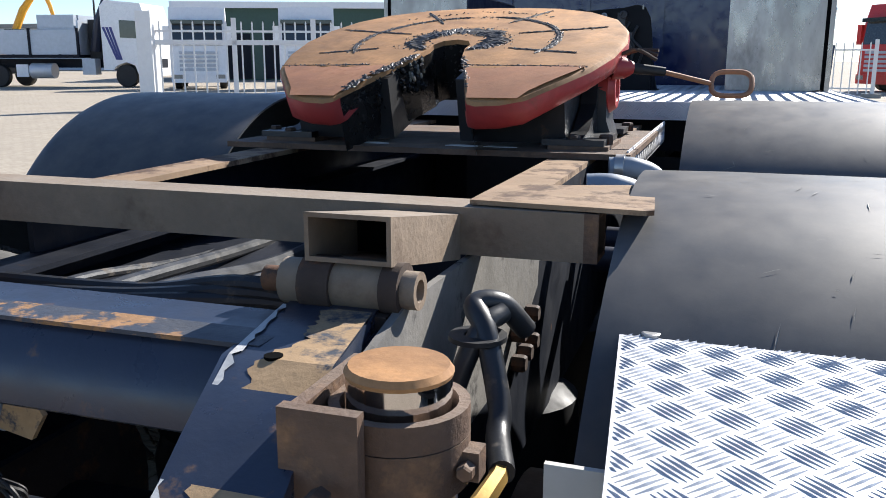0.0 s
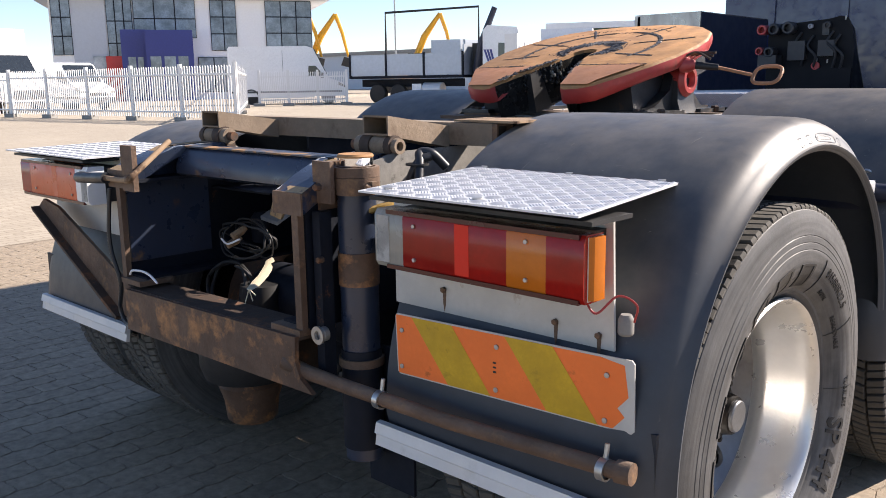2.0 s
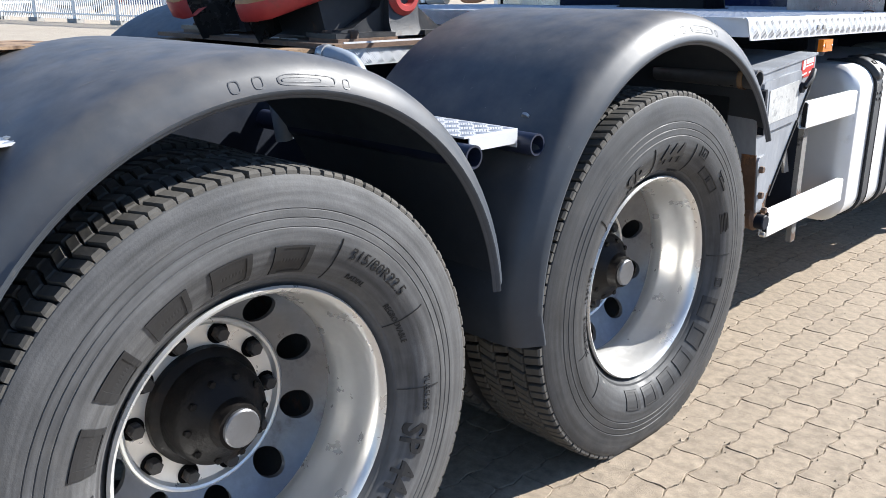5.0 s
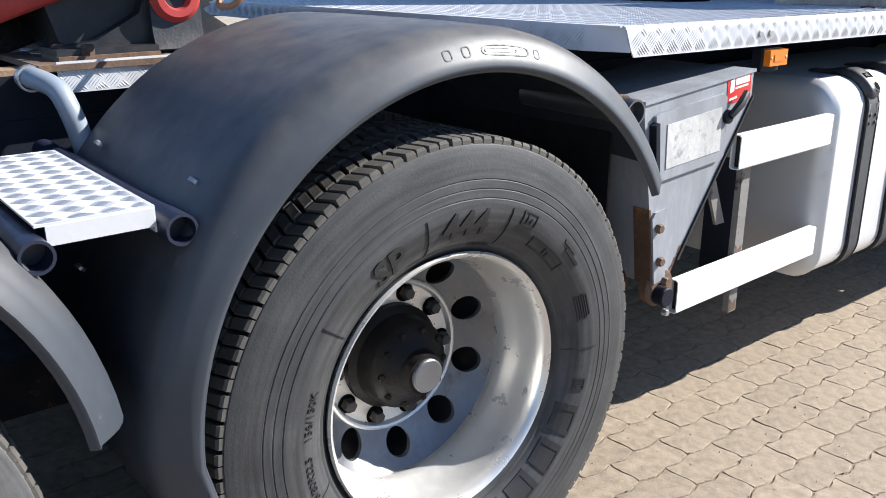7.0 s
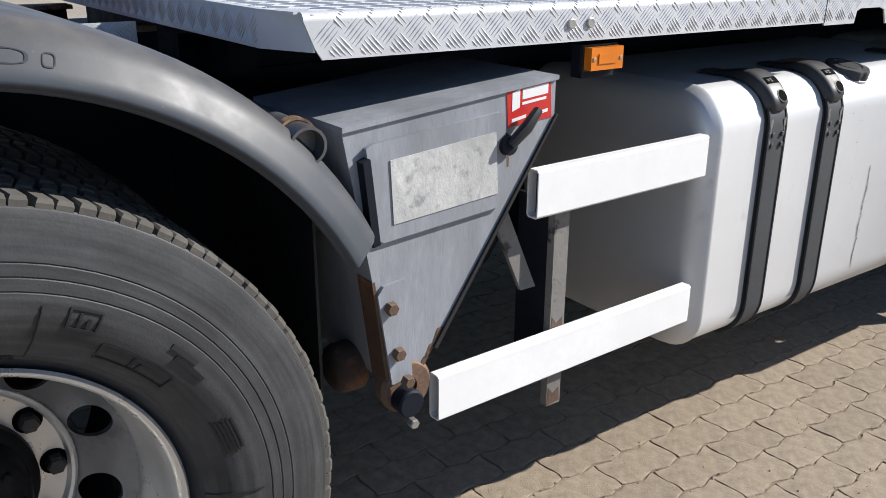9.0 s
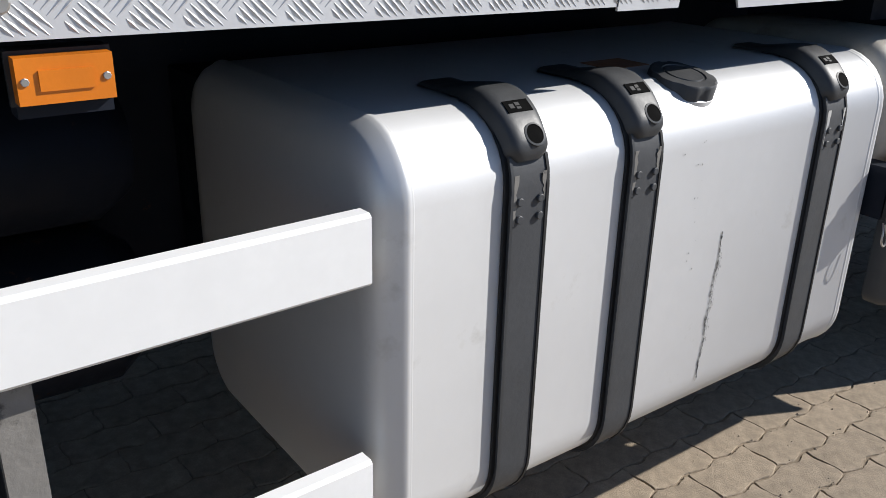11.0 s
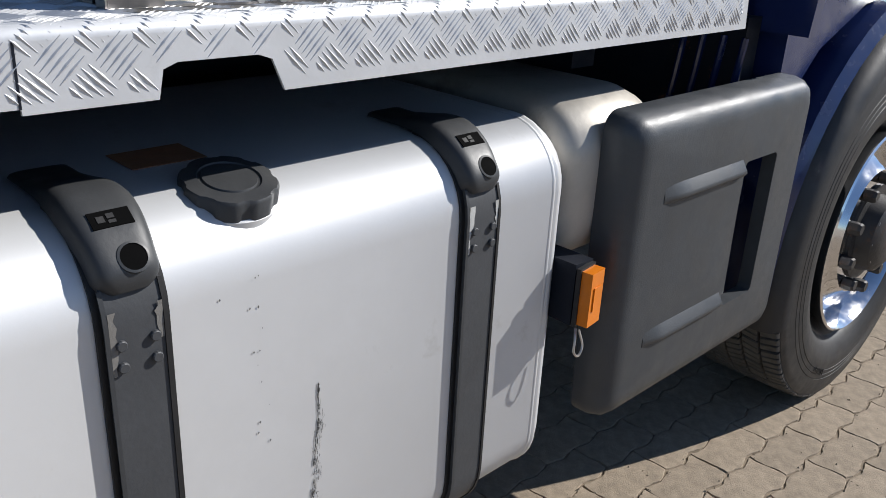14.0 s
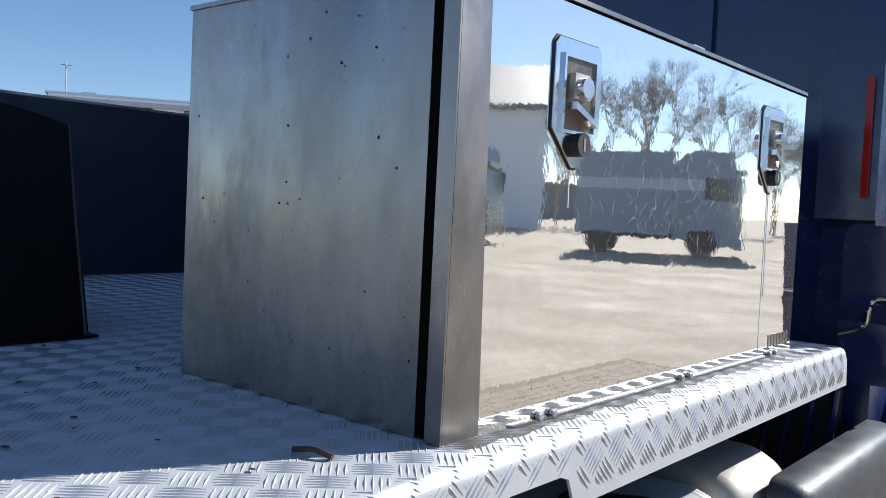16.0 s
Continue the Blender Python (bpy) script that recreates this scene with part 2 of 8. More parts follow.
    mottle=mat("flaked_pale_sheet", (0.50, 0.50, 0.485), 0.45, var=0.25, over=(0.30, 0.305, 0.305), amount=0.02, oscale=26, soft=0.14, bump=1.0, bscale=45),
    stickred=mat("red_sticker", (0.55, 0.03, 0.025), 0.35, var=0.05, bump=0.0),
    paint=mat("dark_blue_cab_paint", (0.012, 0.022, 0.085), 0.2, var=0.12, bump=0.03, spec=0.6),
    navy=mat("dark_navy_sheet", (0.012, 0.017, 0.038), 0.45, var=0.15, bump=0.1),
    glass=mat("dark_window_glass", (0.02, 0.026, 0.032), 0.05, var=0.2, bump=0.0, spec=0.7),
    concrete=mat("grey_concrete", (0.30, 0.29, 0.27), 0.85, var=0.2, bump=0.4),
)
CX = -0.085          # the truck's middle line
truck = new("truck")
tagged(truck, "dark blue three-axle lorry tractor with open rusty rear chassis", "truck")


def ring_scuffs(m, low, high):
    """Faint rings and arcs of wear round a tyre's own axis."""
    N, L = m.node_tree.nodes, m.node_tree.links
    b = N["Principled BSDF"]
    src = b.inputs["Base Color"].links[0].from_socket
    co, sp, cb = N.new("ShaderNodeTexCoord"), N.new("ShaderNodeSeparateXYZ"), N.new("ShaderNodeCombineXYZ")
    L.new(co.outputs["Object"], sp.inputs[0])

    def calc(op, a, c=None):
        n = N.new("ShaderNodeMath")
        n.operation = op
        for k, v in enumerate((a, c)):
            if isinstance(v, bpy.types.NodeSocket):
                L.new(v, n.inputs[k])
            elif v is not None:
                n.inputs[k].default_value = v
        return n.outputs[0]
    y, z = sp.outputs[1], sp.outputs[2]
    rad = calc("SQRT", calc("ADD", calc("MULTIPLY", y, y), calc("MULTIPLY", z, z)))
    L.new(calc("MULTIPLY", rad, 75.0), cb.inputs[0])
    L.new(calc("MULTIPLY", calc("ARCTAN2", y, z), 1.6), cb.inputs[1])
    nz = N.new("ShaderNodeTexNoise")
    nz.inputs["Scale"].default_value, nz.inputs["Detail"].default_value = 1.0, 6.0
    L.new(cb.outputs[0], nz.inputs["Vector"])
    rg = N.new("ShaderNodeMapRange")
    for k, v in zip((1, 2, 3, 4), (0.32, 0.68, low, high)):
        rg.inputs[k].default_value = v
    L.new(nz.outputs["Fac"], rg.inputs[0])
    hs = N.new("ShaderNodeHueSaturation")
    L.new(rg.outputs[0], hs.inputs["Value"])
    L.new(src, hs.inputs["Color"])
    L.new(hs.outputs[0], b.inputs["Base Color"])


for k in ("tyre", "tyre2", "frtyre"):
    ring_scuffs(M[k], 0.62, 1.35)


# ---------------------------------------------------------------- mesh helpers
def part(name, bm, material, parent=None, label="", bevel=0.0, smooth=35, kind="", at=None, seg=2):
    if bevel:
        es = [e for e in bm.edges if len(e.link_faces) == 2 and e.calc_face_angle(0) > 0.5]
        if es:
            bmesh.ops.bevel(bm, geom=es, offset=bevel, segments=seg, affect="EDGES", profile=0.6, clamp_overlap=True)
    bmesh.ops.recalc_face_normals(bm, faces=bm.faces)
    me = bpy.data.meshes.new(name)
    bm.to_mesh(me)
    bm.free()
    return link(name, me, material, parent, label, smooth, kind, at)


def link(name, me, material, parent=None, label="", smooth=35, kind="", at=None):
    if material and not me.materials:
        me.materials.append(M[material] if isinstance(material, str) else material)
    if smooth:
        me.polygons.foreach_set("use_smooth", [True] * len(me.polygons))
        me.set_sharp_from_angle(angle=radians(smooth))
    ob = new(name, me)
    if parent:
        ob.parent = parent
    if at is not None:
        ob.matrix_basis = at
    tagged(ob, label, kind=kind)
    return ob


def box(bm, x0, x1, y0, y1, z0, z1, m=None):
    v = [bm.verts.new((x, y, z)) for x in (x0, x1) for y in (y0, y1) for z in (z0, z1)]
    for q in ((0, 1, 3, 2), (4, 6, 7, 5), (0, 4, 5, 1), (2, 3, 7, 6), (0, 2, 6, 4), (1, 5, 7, 3)):
        bm.faces.new([v[k] for k in q])
    if m is not None:
        bmesh.ops.transform(bm, matrix=m, verts=v)
    return bm


def prism(bm, pts, axis, a, b):
    """A polygon of (u, v) drawn out along an axis from a to b. x: (y, z), y: (x, z), z: (x, y)."""
    def at(u, v, w):
        return {"x": (w, u, v), "y": (u, w, v), "z": (u, v, w)}[axis]
    r0 = [bm.verts.new(at(u, v, a)) for u, v in pts]
    r1 = [bm.verts.new(at(u, v, b)) for u, v in pts]
    bm.faces.new(r0)
    bm.faces.new(r1[::-1])
    n = len(pts)
    for k in range(n):
        bm.faces.new((r0[k], r0[(k + 1) % n], r1[(k + 1) % n], r1[k]))
    return bm


def skin(bm, rings, closed=True, caps=True):
    rows = [[bm.verts.new(p) for p in ring] for ring in rings]
    n = len(rows[0])
    for r, s in zip(rows, rows[1:]):
        for k in range(n if closed else n - 1):
            bm.faces.new((r[k], r[(k + 1) % n], s[(k + 1) % n], s[k]))
    if caps:
        bm.faces.new(rows[0][::-1])
        bm.faces.new(rows[-1])
    return bm


def tube(bm, pts, r, n=10, caps=True, hollow=0.0):
    pts = [Vector(p) for p in pts]
    rings, side = [], None
    for k, p in enumerate(pts):
        d = (pts[min(k + 1, len(pts) - 1)] - pts[max(k - 1, 0)]).normalized()
        if side is None:
            side = d.orthogonal().normalized()
        side = (side - d * side.dot(d)).normalized()
        up = d.cross(side)
        rr = r[k] if isinstance(r, (list, tuple)) else r
        rings.append([p + (side * math.cos(a) + up * math.sin(a)) * rr for a in [2 * math.pi * j / n for j in range(n)]])
    if hollow:
        d0, d1 = pts[0], pts[-1]
        inner = [[d1 + (q - d1) * hollow for q in rings[-1]], [pts[-2] + (q - pts[-2]) * hollow for q in rings[-2]]]
        rings = rings + inner
    return skin(bm, rings, True, caps)


def curve(pts, steps=8):
    """A smooth line through the points."""
    pts = [Vector(p) for p in pts]
    ext = [2 * pts[0] - pts[1], *pts, 2 * pts[-1] - pts[-2]]
    out = []
    for a, b, c, d in zip(ext, ext[1:], ext[2:], ext[3:]):
        for k in range(steps):
            t = k / steps
            out.append(0.5 * ((2 * b) + (c - a) * t + (2 * a - 5 * b + 4 * c - d) * t * t + (3 * b - a - 3 * c + d) * t ** 3))
    return out + [pts[-1]]


def turned(bm, prof, n=48, axis="x", centre=(0, 0, 0), close=False):
    """A profile of (radius, place along the axis), turned round the axis."""
    c = Vector(centre)
    rows = []
    for r, a in prof:
        ring = []
        for k in range(n):
            t = 2 * math.pi * k / n
            p = {"x": (a, r * math.cos(t), r * math.sin(t)), "y": (r * math.sin(t), a, r * math.cos(t)), "z": (r * math.cos(t), r * math.sin(t), a)}[axis]
            ring.append(bm.verts.new(c + Vector(p)))
        rows.append(ring)
    pairs = list(zip(rows, rows[1:])) + ([(rows[-1], rows[0])] if close else [])
    for r, s in pairs:
        for k in range(n):
            bm.faces.new((r[k], r[(k + 1) % n], s[(k + 1) % n], s[k]))
    if not close:
        if prof[0][0] > 1e-6:
            bm.faces.new(rows[0])
        if prof[-1][0] > 1e-6:
            bm.faces.new(rows[-1][::-1])
    return bm


def B():
    return bmesh.new()


def bolt(parent, p, axis="x", r=0.012, h=0.012, sides=6, material="zinc", name="bolt"):
    key = (axis, r, h, sides, material)
    if key not in BOLTS:
        bm = B()
        turned(bm, [(r, 0), (r, h * 0.8), (r * 0.82, h), (0.0001, h)], sides, axis)
        bmesh.ops.recalc_face_normals(bm, faces=bm.faces)
        me = bpy.data.meshes.new(name)
        bm.to_mesh(me)
        bm.free()
        me.materials.append(M[material])
        BOLTS[key] = me
    ob = new(name, BOLTS[key])
    ob.parent = parent
    ob.matrix_basis = Matrix.Translation(p)
    return ob


BOLTS = {}


def letters(text, size, depth, bold=0.0):
    """Flat mesh of a short text in the built-in font, centred, in x and y."""
    cu = bpy.data.curves.new("marking", "FONT")
    cu.body, cu.size, cu.extrude, cu.align_x, cu.align_y, cu.resolution_u = text, size, depth, "CENTER", "CENTER", 2
    cu.offset = bold
    ob = new("marking", cu)
    bpy.context.view_layer.update()
    me = bpy.data.meshes.new_from_object(ob.evaluated_get(bpy.context.evaluated_depsgraph_get()))
    bpy.data.objects.remove(ob)
    return me


def lug_mesh(name, u0, u1, v0, v1, place, parent, s=0.034, keep=None):
    """The raised bars of five-bar tread plate over a rectangle; place(u, v, h) gives the spot h above the sheet."""
    verts, faces = [], []
    c = s / math.sqrt(2)
    na, nb = int((u1 - u0) / c) + 2, int((v1 - v0) / c) + 2
    for i in range(na):
        for j in range(nb):
            if (i + j) % 2:
                continue
            u, v = u0 + i * c, v0 + j * c
            a, b = (i + j) // 2, (i - j) // 2
            d = Vector((1, 1)).normalized() if (a + b) % 2 else Vector((1, -1)).normalized()
            e = Vector((-d.y, d.x))
            for k in range(-2, 3):
                m = Vector((u, v)) + e * (k * s / 5.6)
                ln = s * (0.51 if abs(k) < 2 else 0.45)
                lo, hi = -1.0, 1.0
                for p0, dd, a0, a1 in ((m.x, d.x * ln, u0 + 0.003, u1 - 0.003), (m.y, d.y * ln, v0 + 0.003, v1 - 0.003)):
                    t0, t1 = sorted(((a0 - p0) / dd, (a1 - p0) / dd))
                    lo, hi = max(lo, t0), min(hi, t1)
                if hi - lo < 0.35:
                    continue
                ends = [m + d * (ln * lo), m + d * (ln * hi)]
                m = (ends[0] + ends[1]) / 2
                if keep and not keep(m.x, m.y):
                    continue
                w = s * 0.048
                n = len(verts)
                for q, sg in ((ends[0], 1), (m, 1), (ends[1], 1)):
                    wide = w if q is m else w * 0.25
                    verts.append(place(*(q + e * wide), 0.0))
                    verts.append(place(*(q - e * wide), 0.0))
                    verts.append(place(*q, 0.0017 if q is m else 0.0005))
                for k0 in (0, 3):
                    faces.append((n + k0, n + k0 + 3, n + k0 + 5, n + k0 + 2))
                    faces.append((n + k0 + 2, n + k0 + 5, n + k0 + 4, n + k0 + 1))
    me = bpy.data.meshes.new(name)
    me.from_pydata(verts, [], faces)
    return link(name, me, "lug", parent, kind="stuff", smooth=0)


# ---------------------------------------------------------------- ground
def ground_place():
    bm = B()
    s = [-420, -120, -40, -12, -4, 0, 4, 12, 40, 120, 420]
    g = [[bm.verts.new((x, y, -0.0065 if -6 < x < 5 and -5 < y < 13 else -0.001)) for y in s] for x in s]
    for i in range(len(s) - 1):
        for j in range(len(s) - 1):
            bm.faces.new((g[i][j], g[i + 1][j], g[i + 1][j + 1], g[i][j + 1]))
    m = mat("yard_paving", (0.40, 0.345, 0.27), 0.9, var=0.10, scale=0.25, bump=0.3, bscale=30)
    N, L = m.node_tree.nodes, m.node_tree.links
    co = N.new("ShaderNodeTexCoord")
    mp = N.new("ShaderNodeMapping")
    mp.inputs["Rotation"].default_value = (0, 0, radians(90))
    br = N.new("ShaderNodeTexBrick")
    br.inputs["Scale"].default_value, br.inputs["Brick Width"].default_value, br.inputs["Row Height"].default_value = 1.0, 0.225, 0.112
    br.inputs["Mortar Size"].default_value = 0.006
    br.inputs["Color1"].default_value, br.inputs["Color2"].default_value, br.inputs["Mortar"].default_value = (1.0, 1.0, 1.0, 1), (0.86, 0.85, 0.84, 1), (0.62, 0.6, 0.57, 1)
    L.new(co.outputs["Object"], mp.inputs[0])
    L.new(mp.outputs[0], br.inputs["Vector"])
    b = N["Principled BSDF"]
    src = b.inputs["Base Color"].links[0].from_socket
    mx = N.new("ShaderNodeMix")
    mx.data_type, mx.blend_type = "RGBA", "MULTIPLY"
    mx.inputs["Factor"].default_value = 1.0
    L.new(src, mx.inputs[6])
    L.new(br.outputs["Color"], mx.inputs[7])
    L.new(mx.outputs[2], b.inputs["Base Color"])
    ob = part("ground", bm, m, None, "beige concrete block paving of a large sunlit yard", smooth=0)
    return tagged(ob, category="ground", kind="structure")


ground = ground_place()


# ---------------------------------------------------------------- wheels
def tyre_profile(w, r):
    h = w / 2
    base = [(0.288, h - 0.085), (0.303, h - 0.062), (0.314, h - 0.052), (0.324, h - 0.040), (0.330, h - 0.038), (0.334, h - 0.032), (0.348, h - 0.020), (0.365, h - 0.010), (0.385, h - 0.003), (0.405, h + 0.001),
            (0.4255, h - 0.0003), (0.4270, h - 0.0022), (0.4285, h - 0.0006), (0.4415, h - 0.0022), (0.4430, h - 0.0042), (0.4445, h - 0.0026), (0.4575, h - 0.0042), (0.4590, h - 0.0062), (0.4605, h - 0.0046), (0.476, h - 0.0068), (0.490, h - 0.009), (0.506, h - 0.0125), (0.516, h - 0.0165), (0.5185, h - 0.020),
            (0.517, h - 0.026), (0.513, h - 0.034), (0.512, 0)]
    return [(q if q < 0.41 else 0.41 + (q - 0.41) * (r - 0.41) / 0.12, a) for q, a in base]


def side_x(r, w=0.305, rad=0.530):
    """How far out the sidewall stands at a radius."""
    prof = tyre_profile(w, rad)
    return float(np.interp(r, [p[0] for p in prof], [p[1] for p in prof]))


def tread_mesh(w, r, rows, n, cut=0.84, deep=0.018):
    """Blocks of rubber in rows round the tyre, each split by a narrow sipe; the outer rows run down over the shoulder."""
    verts, faces = [], []
    rnd = random.Random(n)
    edges = np.linspace(-w / 2 + 0.020, w / 2 - 0.020, rows + 1)
    for k in range(rows):
        a0, a1 = edges[k] + 0.0035, edges[k + 1] - 0.0035
        first, last = k == 0, k == rows - 1
        for j in range(n):
            pitch = 2 * math.pi / n
            t0 = pitch * (j + 0.5 * (k % 2)) + rnd.uniform(-0.02, 0.02) * pitch
            lean = 0.10 * pitch * (1 if k % 2 else -1)
            for h0, h1 in ((0.0, cut * 0.47), (cut * 0.53, cut)):
                p, q = t0 + pitch * h0, t0 + pitch * h1
                base = len(verts)
                mid = rnd.uniform(-0.0012, 0.0012)
                for lv in range(3):
                    rr = (r - deep - 0.004, r - 0.004, r)[lv]
                    inset = (0.0, 0.0, 0.0022)[lv]
                    for a, t, edge in ((a0, p - lean, first), (a1, p + lean, last), (a1, q + lean, last), (a0, q - lean, first)):
                        sg = -1 if a < (a0 + a1) / 2 else 1
                        aa = a - sg * inset
                        ra = rr + mid
                        if edge:
                            aa += sg * (0.0055, 0.0050, 0.0030)[lv]
                            ra -= (0.0, 0.003, 0.0015)[lv]
                        tt = t + (inset / r if t < (p + q) / 2 else -inset / r)
                        verts.append((aa, ra * math.cos(tt), ra * math.sin(tt)))
                b = base
                for lv in (0, 4):
                    for i in range(4):
                        i1 = (i + 1) % 4
                        faces.append((b + lv + i, b + lv + i1, b + lv + 4 + i1, b + lv + 4 + i))
                faces.append((b + 8, b + 9, b + 10, b + 11))
    me = bpy.data.meshes.new("tread")
    me.from_pydata(verts, [], faces)
    me.validate()
    return me


def on_arc(me, r, ang):
    """Lays a flat text or bar on the sidewall (facing +x) at the angle, from the top, clockwise as seen from outside."""
    for v in me.vertices:
        u, w, d = v.co
        t = ang + u / r
        rr = r + w
        v.co = (side_x(rr) + d + 0.0020, rr * math.sin(t), rr * math.cos(t))


def finer(me, most):
    """Cuts long edges, so that a flat text can follow a curved surface."""
    bm = bmesh.new()
    bm.from_mesh(me)
    bmesh.ops.triangulate(bm, faces=bm.faces)
    for k in range(4):
        long = [e for e in bm.edges if e.calc_length() > most]
        if long:
            bmesh.ops.subdivide_edges(bm, edges=long, cuts=1)
            bmesh.ops.triangulate(bm, faces=bm.faces)
    bm.to_mesh(me)
    bm.free()


def sidewall_marks(wheel, h, marks, turn0):
    for kind, ang, r, size, text in marks:
        a = radians(ang) + turn0
        if kind == "text":
            me = letters(text, size, 0.0016 if size > 0.05 else 0.0008, size * 0.022 if size > 0.05 else 0.0)
        else:
            bm = B()
            n = 8 if text > 0.01 else 1
            for k in range(n):
                for j in range(5):
                    box(bm, -text / 2 + text * k / n, -text / 2 + text * (k + 1) / n, size * (j / 5 - 0.5), size * ((j + 1) / 5 - 0.5), -0.0015, 0.0006)
            if kind == "slab":
                # a raised outline with a heavier foot side
                bm.clear()
                for j in range(12):
                    for i in range(5):
                        box(bm, text * (j / 12 - 0.5), text * ((j + 1) / 12 - 0.5), size * (i / 5 - 0.5), size * ((i + 1) / 5 - 0.5), -0.0025, -0.0006)
                e = 0.0045
                for u0, u1, v0, v1 in ((-text / 2, text / 2, size / 2 - e, size / 2), (-text / 2, text / 2, -size / 2, -size / 2 + e), (-text / 2, -text / 2 + 0.016, -size / 2 + e, size / 2 - e), (text / 2 - 0.011, text / 2, -size / 2 + e, size / 2 - e)):
                    for j in range(12):
                        for i in range(3):
                            box(bm, u0 + (u1 - u0) * j / 12, u0 + (u1 - u0) * (j + 1) / 12, v0 + (v1 - v0) * i / 3, v0 + (v1 - v0) * (i + 1) / 3, -0.0025, 0.0008)
            if kind == "frame":
                bm.clear()
                for u0, u1, v0, v1 in ((-text / 2, text / 2, size / 2 - 0.003, size / 2), (-text / 2, text / 2, -size / 2, -size / 2 + 0.003), (-text / 2, -text / 2 + 0.003, -size / 2, size / 2), (text / 2 - 0.003, text / 2, -size / 2, size / 2), (-0.008, -0.004, -size * .3, size * .3), (0.004, 0.009, -size * .3, size * .1)):
                    for j in range(10):
                        box(bm, u0 + (u1 - u0) * j / 10, u0 + (u1 - u0) * (j + 1) / 10, v0, v1, -0.001, 0.0006)
            me = bpy.data.meshes.new("marking")
            bm.to_mesh(me)
            bm.free()
        finer(me, 0.012)
        on_arc(me, r, a)
        link("marking", me, "tyrem", wheel, smooth=0)


M["tyrem"] = mat("raised_rubber_marking", (0.014, 0.014, 0.015), 0.6, var=0.15, bump=0.1)


def rear_wheel(at, turn0, marks, rubber="tyre", r=0.538):
    """A driven wheel with twin tyres; the outer face looks to +x and the origin is the middle of the outer tyre."""
    w = 0.305
    wheel = new("wheel")
    wheel.parent = truck
    wheel.matrix_basis = at
    tagged(wheel, "twin-tyred silver disc wheel with dusty black tyres")
    h = w / 2
    prof = tyre_profile(w, r)
    full = prof + [(q, -a) for q, a in prof[-2::-1]]
    for name, off in (("tyre", 0.0), ("tyre", -0.345)):
        bm = turned(B(), [(q, a + off) for q, a in full], 96, close=True)
        rubber_ring = part(name, bm, rubber, wheel, "dusty black ribbed tyre sidewall" if not off else "", smooth=28)
        me = tread_mesh(w, r, 5, 62, 0.86)
        # the tyre stands flat on the ground
        for m in (rubber_ring.data, me):
            for v in m.vertices:
                v.co.z = max(v.co.z, -0.520)
        link("tread", me, "tread", wheel, smooth=0, at=pose(off, 0, 0))
    # rim: flange, drop well and disc set deep
    bm = turned(B(), [(0.289, h - 0.090), (0.304, h - 0.056), (0.308, h - 0.046), (0.304, h - 0.040), (0.298, h - 0.043), (0.291, h - 0.056), (0.287, h - 0.078), (0.284, h - 0.105), (0.280, h - 0.135),
                      (0.270, h - 0.160), (0.267, h - 0.180), (0.272, h - 0.196), (0.276, h - 0.204), (0.276, h - 0.215), (0.29, h - 0.215), (0.292, h - 0.09)], 96, close=True)
    part("rim", bm, "rim", wheel, "silver rim with scuffed rolled flange", smooth=40)
    bm = B()
    holes, hr, hp = 10, 0.033, 0.224
    # dish with round hand holes, built as sectors
    x0 = -0.118

    def prof(q):
        return float(np.interp(q, (0.178, 0.20, 0.245, 0.277), (x0, x0 + 0.010, x0 + 0.034, x0 + 0.064)))
    for s in range(holes):
        a = 2 * math.pi * s / holes
        half = math.pi / holes
        ring_in = []
        for k in range(24):
            t = 2 * math.pi * k / 24
            q, ta = hp + hr * math.cos(t), a + hr * math.sin(t) / hp
            ring_in.append((q, ta))
        outer = []
        for k in range(24):
            t = 2 * math.pi * k / 24
            cx, cy = math.cos(t), math.sin(t)
            f = 1 / max(abs(cx), abs(cy))
            cx, cy = cx * f, cy * f
            q = 0.224 + cx * (0.053 if cx > 0 else 0.046)
            outer.append((q, a + cy * half))
        vi = [bm.verts.new((prof(q), q * math.sin(t), q * math.cos(t))) for q, t in ring_in]
        vb = [bm.verts.new((prof(q) - 0.012, q * math.sin(t), q * math.cos(t))) for q, t in ring_in]
        vo = [bm.verts.new((prof(q), q * math.sin(t), q * math.cos(t))) for q, t in outer]
        for k in range(24):
            k1 = (k + 1) % 24
            bm.faces.new((vo[k], vo[k1], vi[k1], vi[k]))
            bm.faces.new((vi[k], vi[k1], vb[k1], vb[k]))
    bmesh.ops.remove_doubles(bm, verts=bm.verts, dist=0.0006)
    part("wheel_disc", bm, "disc", wheel, "grey wheel disc with ten round hand holes", smooth=40)
    bm = turned(B(), [(0.272, x0 - 0.19), (0.272, x0 + 0.02), (0.268, x0 + 0.02), (0.268, x0 - 0.19)], 48, close=True)
    part("inner_rim", bm, "hub", wheel, smooth=40)
    bm = turned(B(), [(0.190, x0 - 0.002), (0.187, x0 + 0.010), (0.182, x0 + 0.013), (0.177, x0 + 0.010), (0.172, x0 - 0.002), (0.127, x0 - 0.004), (0.127, x0 - 0.03), (0.180, x0 - 0.03)], 64, close=True)
    part("nut_ring", bm, "rim", wheel, "stained pale ring round the wheel nuts", smooth=35)
    bm = turned(B(), [(0.1265, x0 - 0.06), (0.1265, x0 + 0.014), (0.118, x0 + 0.022), (0.110, x0 + 0.026), (0.107, x0 + 0.066), (0.099, x0 + 0.082), (0.078, x0 + 0.096), (0.054, x0 + 0.114), (0.047, x0 + 0.140), (0.0001, x0 + 0.143)], 48)
    part("hub", bm, "greasy", wheel, "dark oily hub with brown grime", smooth=35)
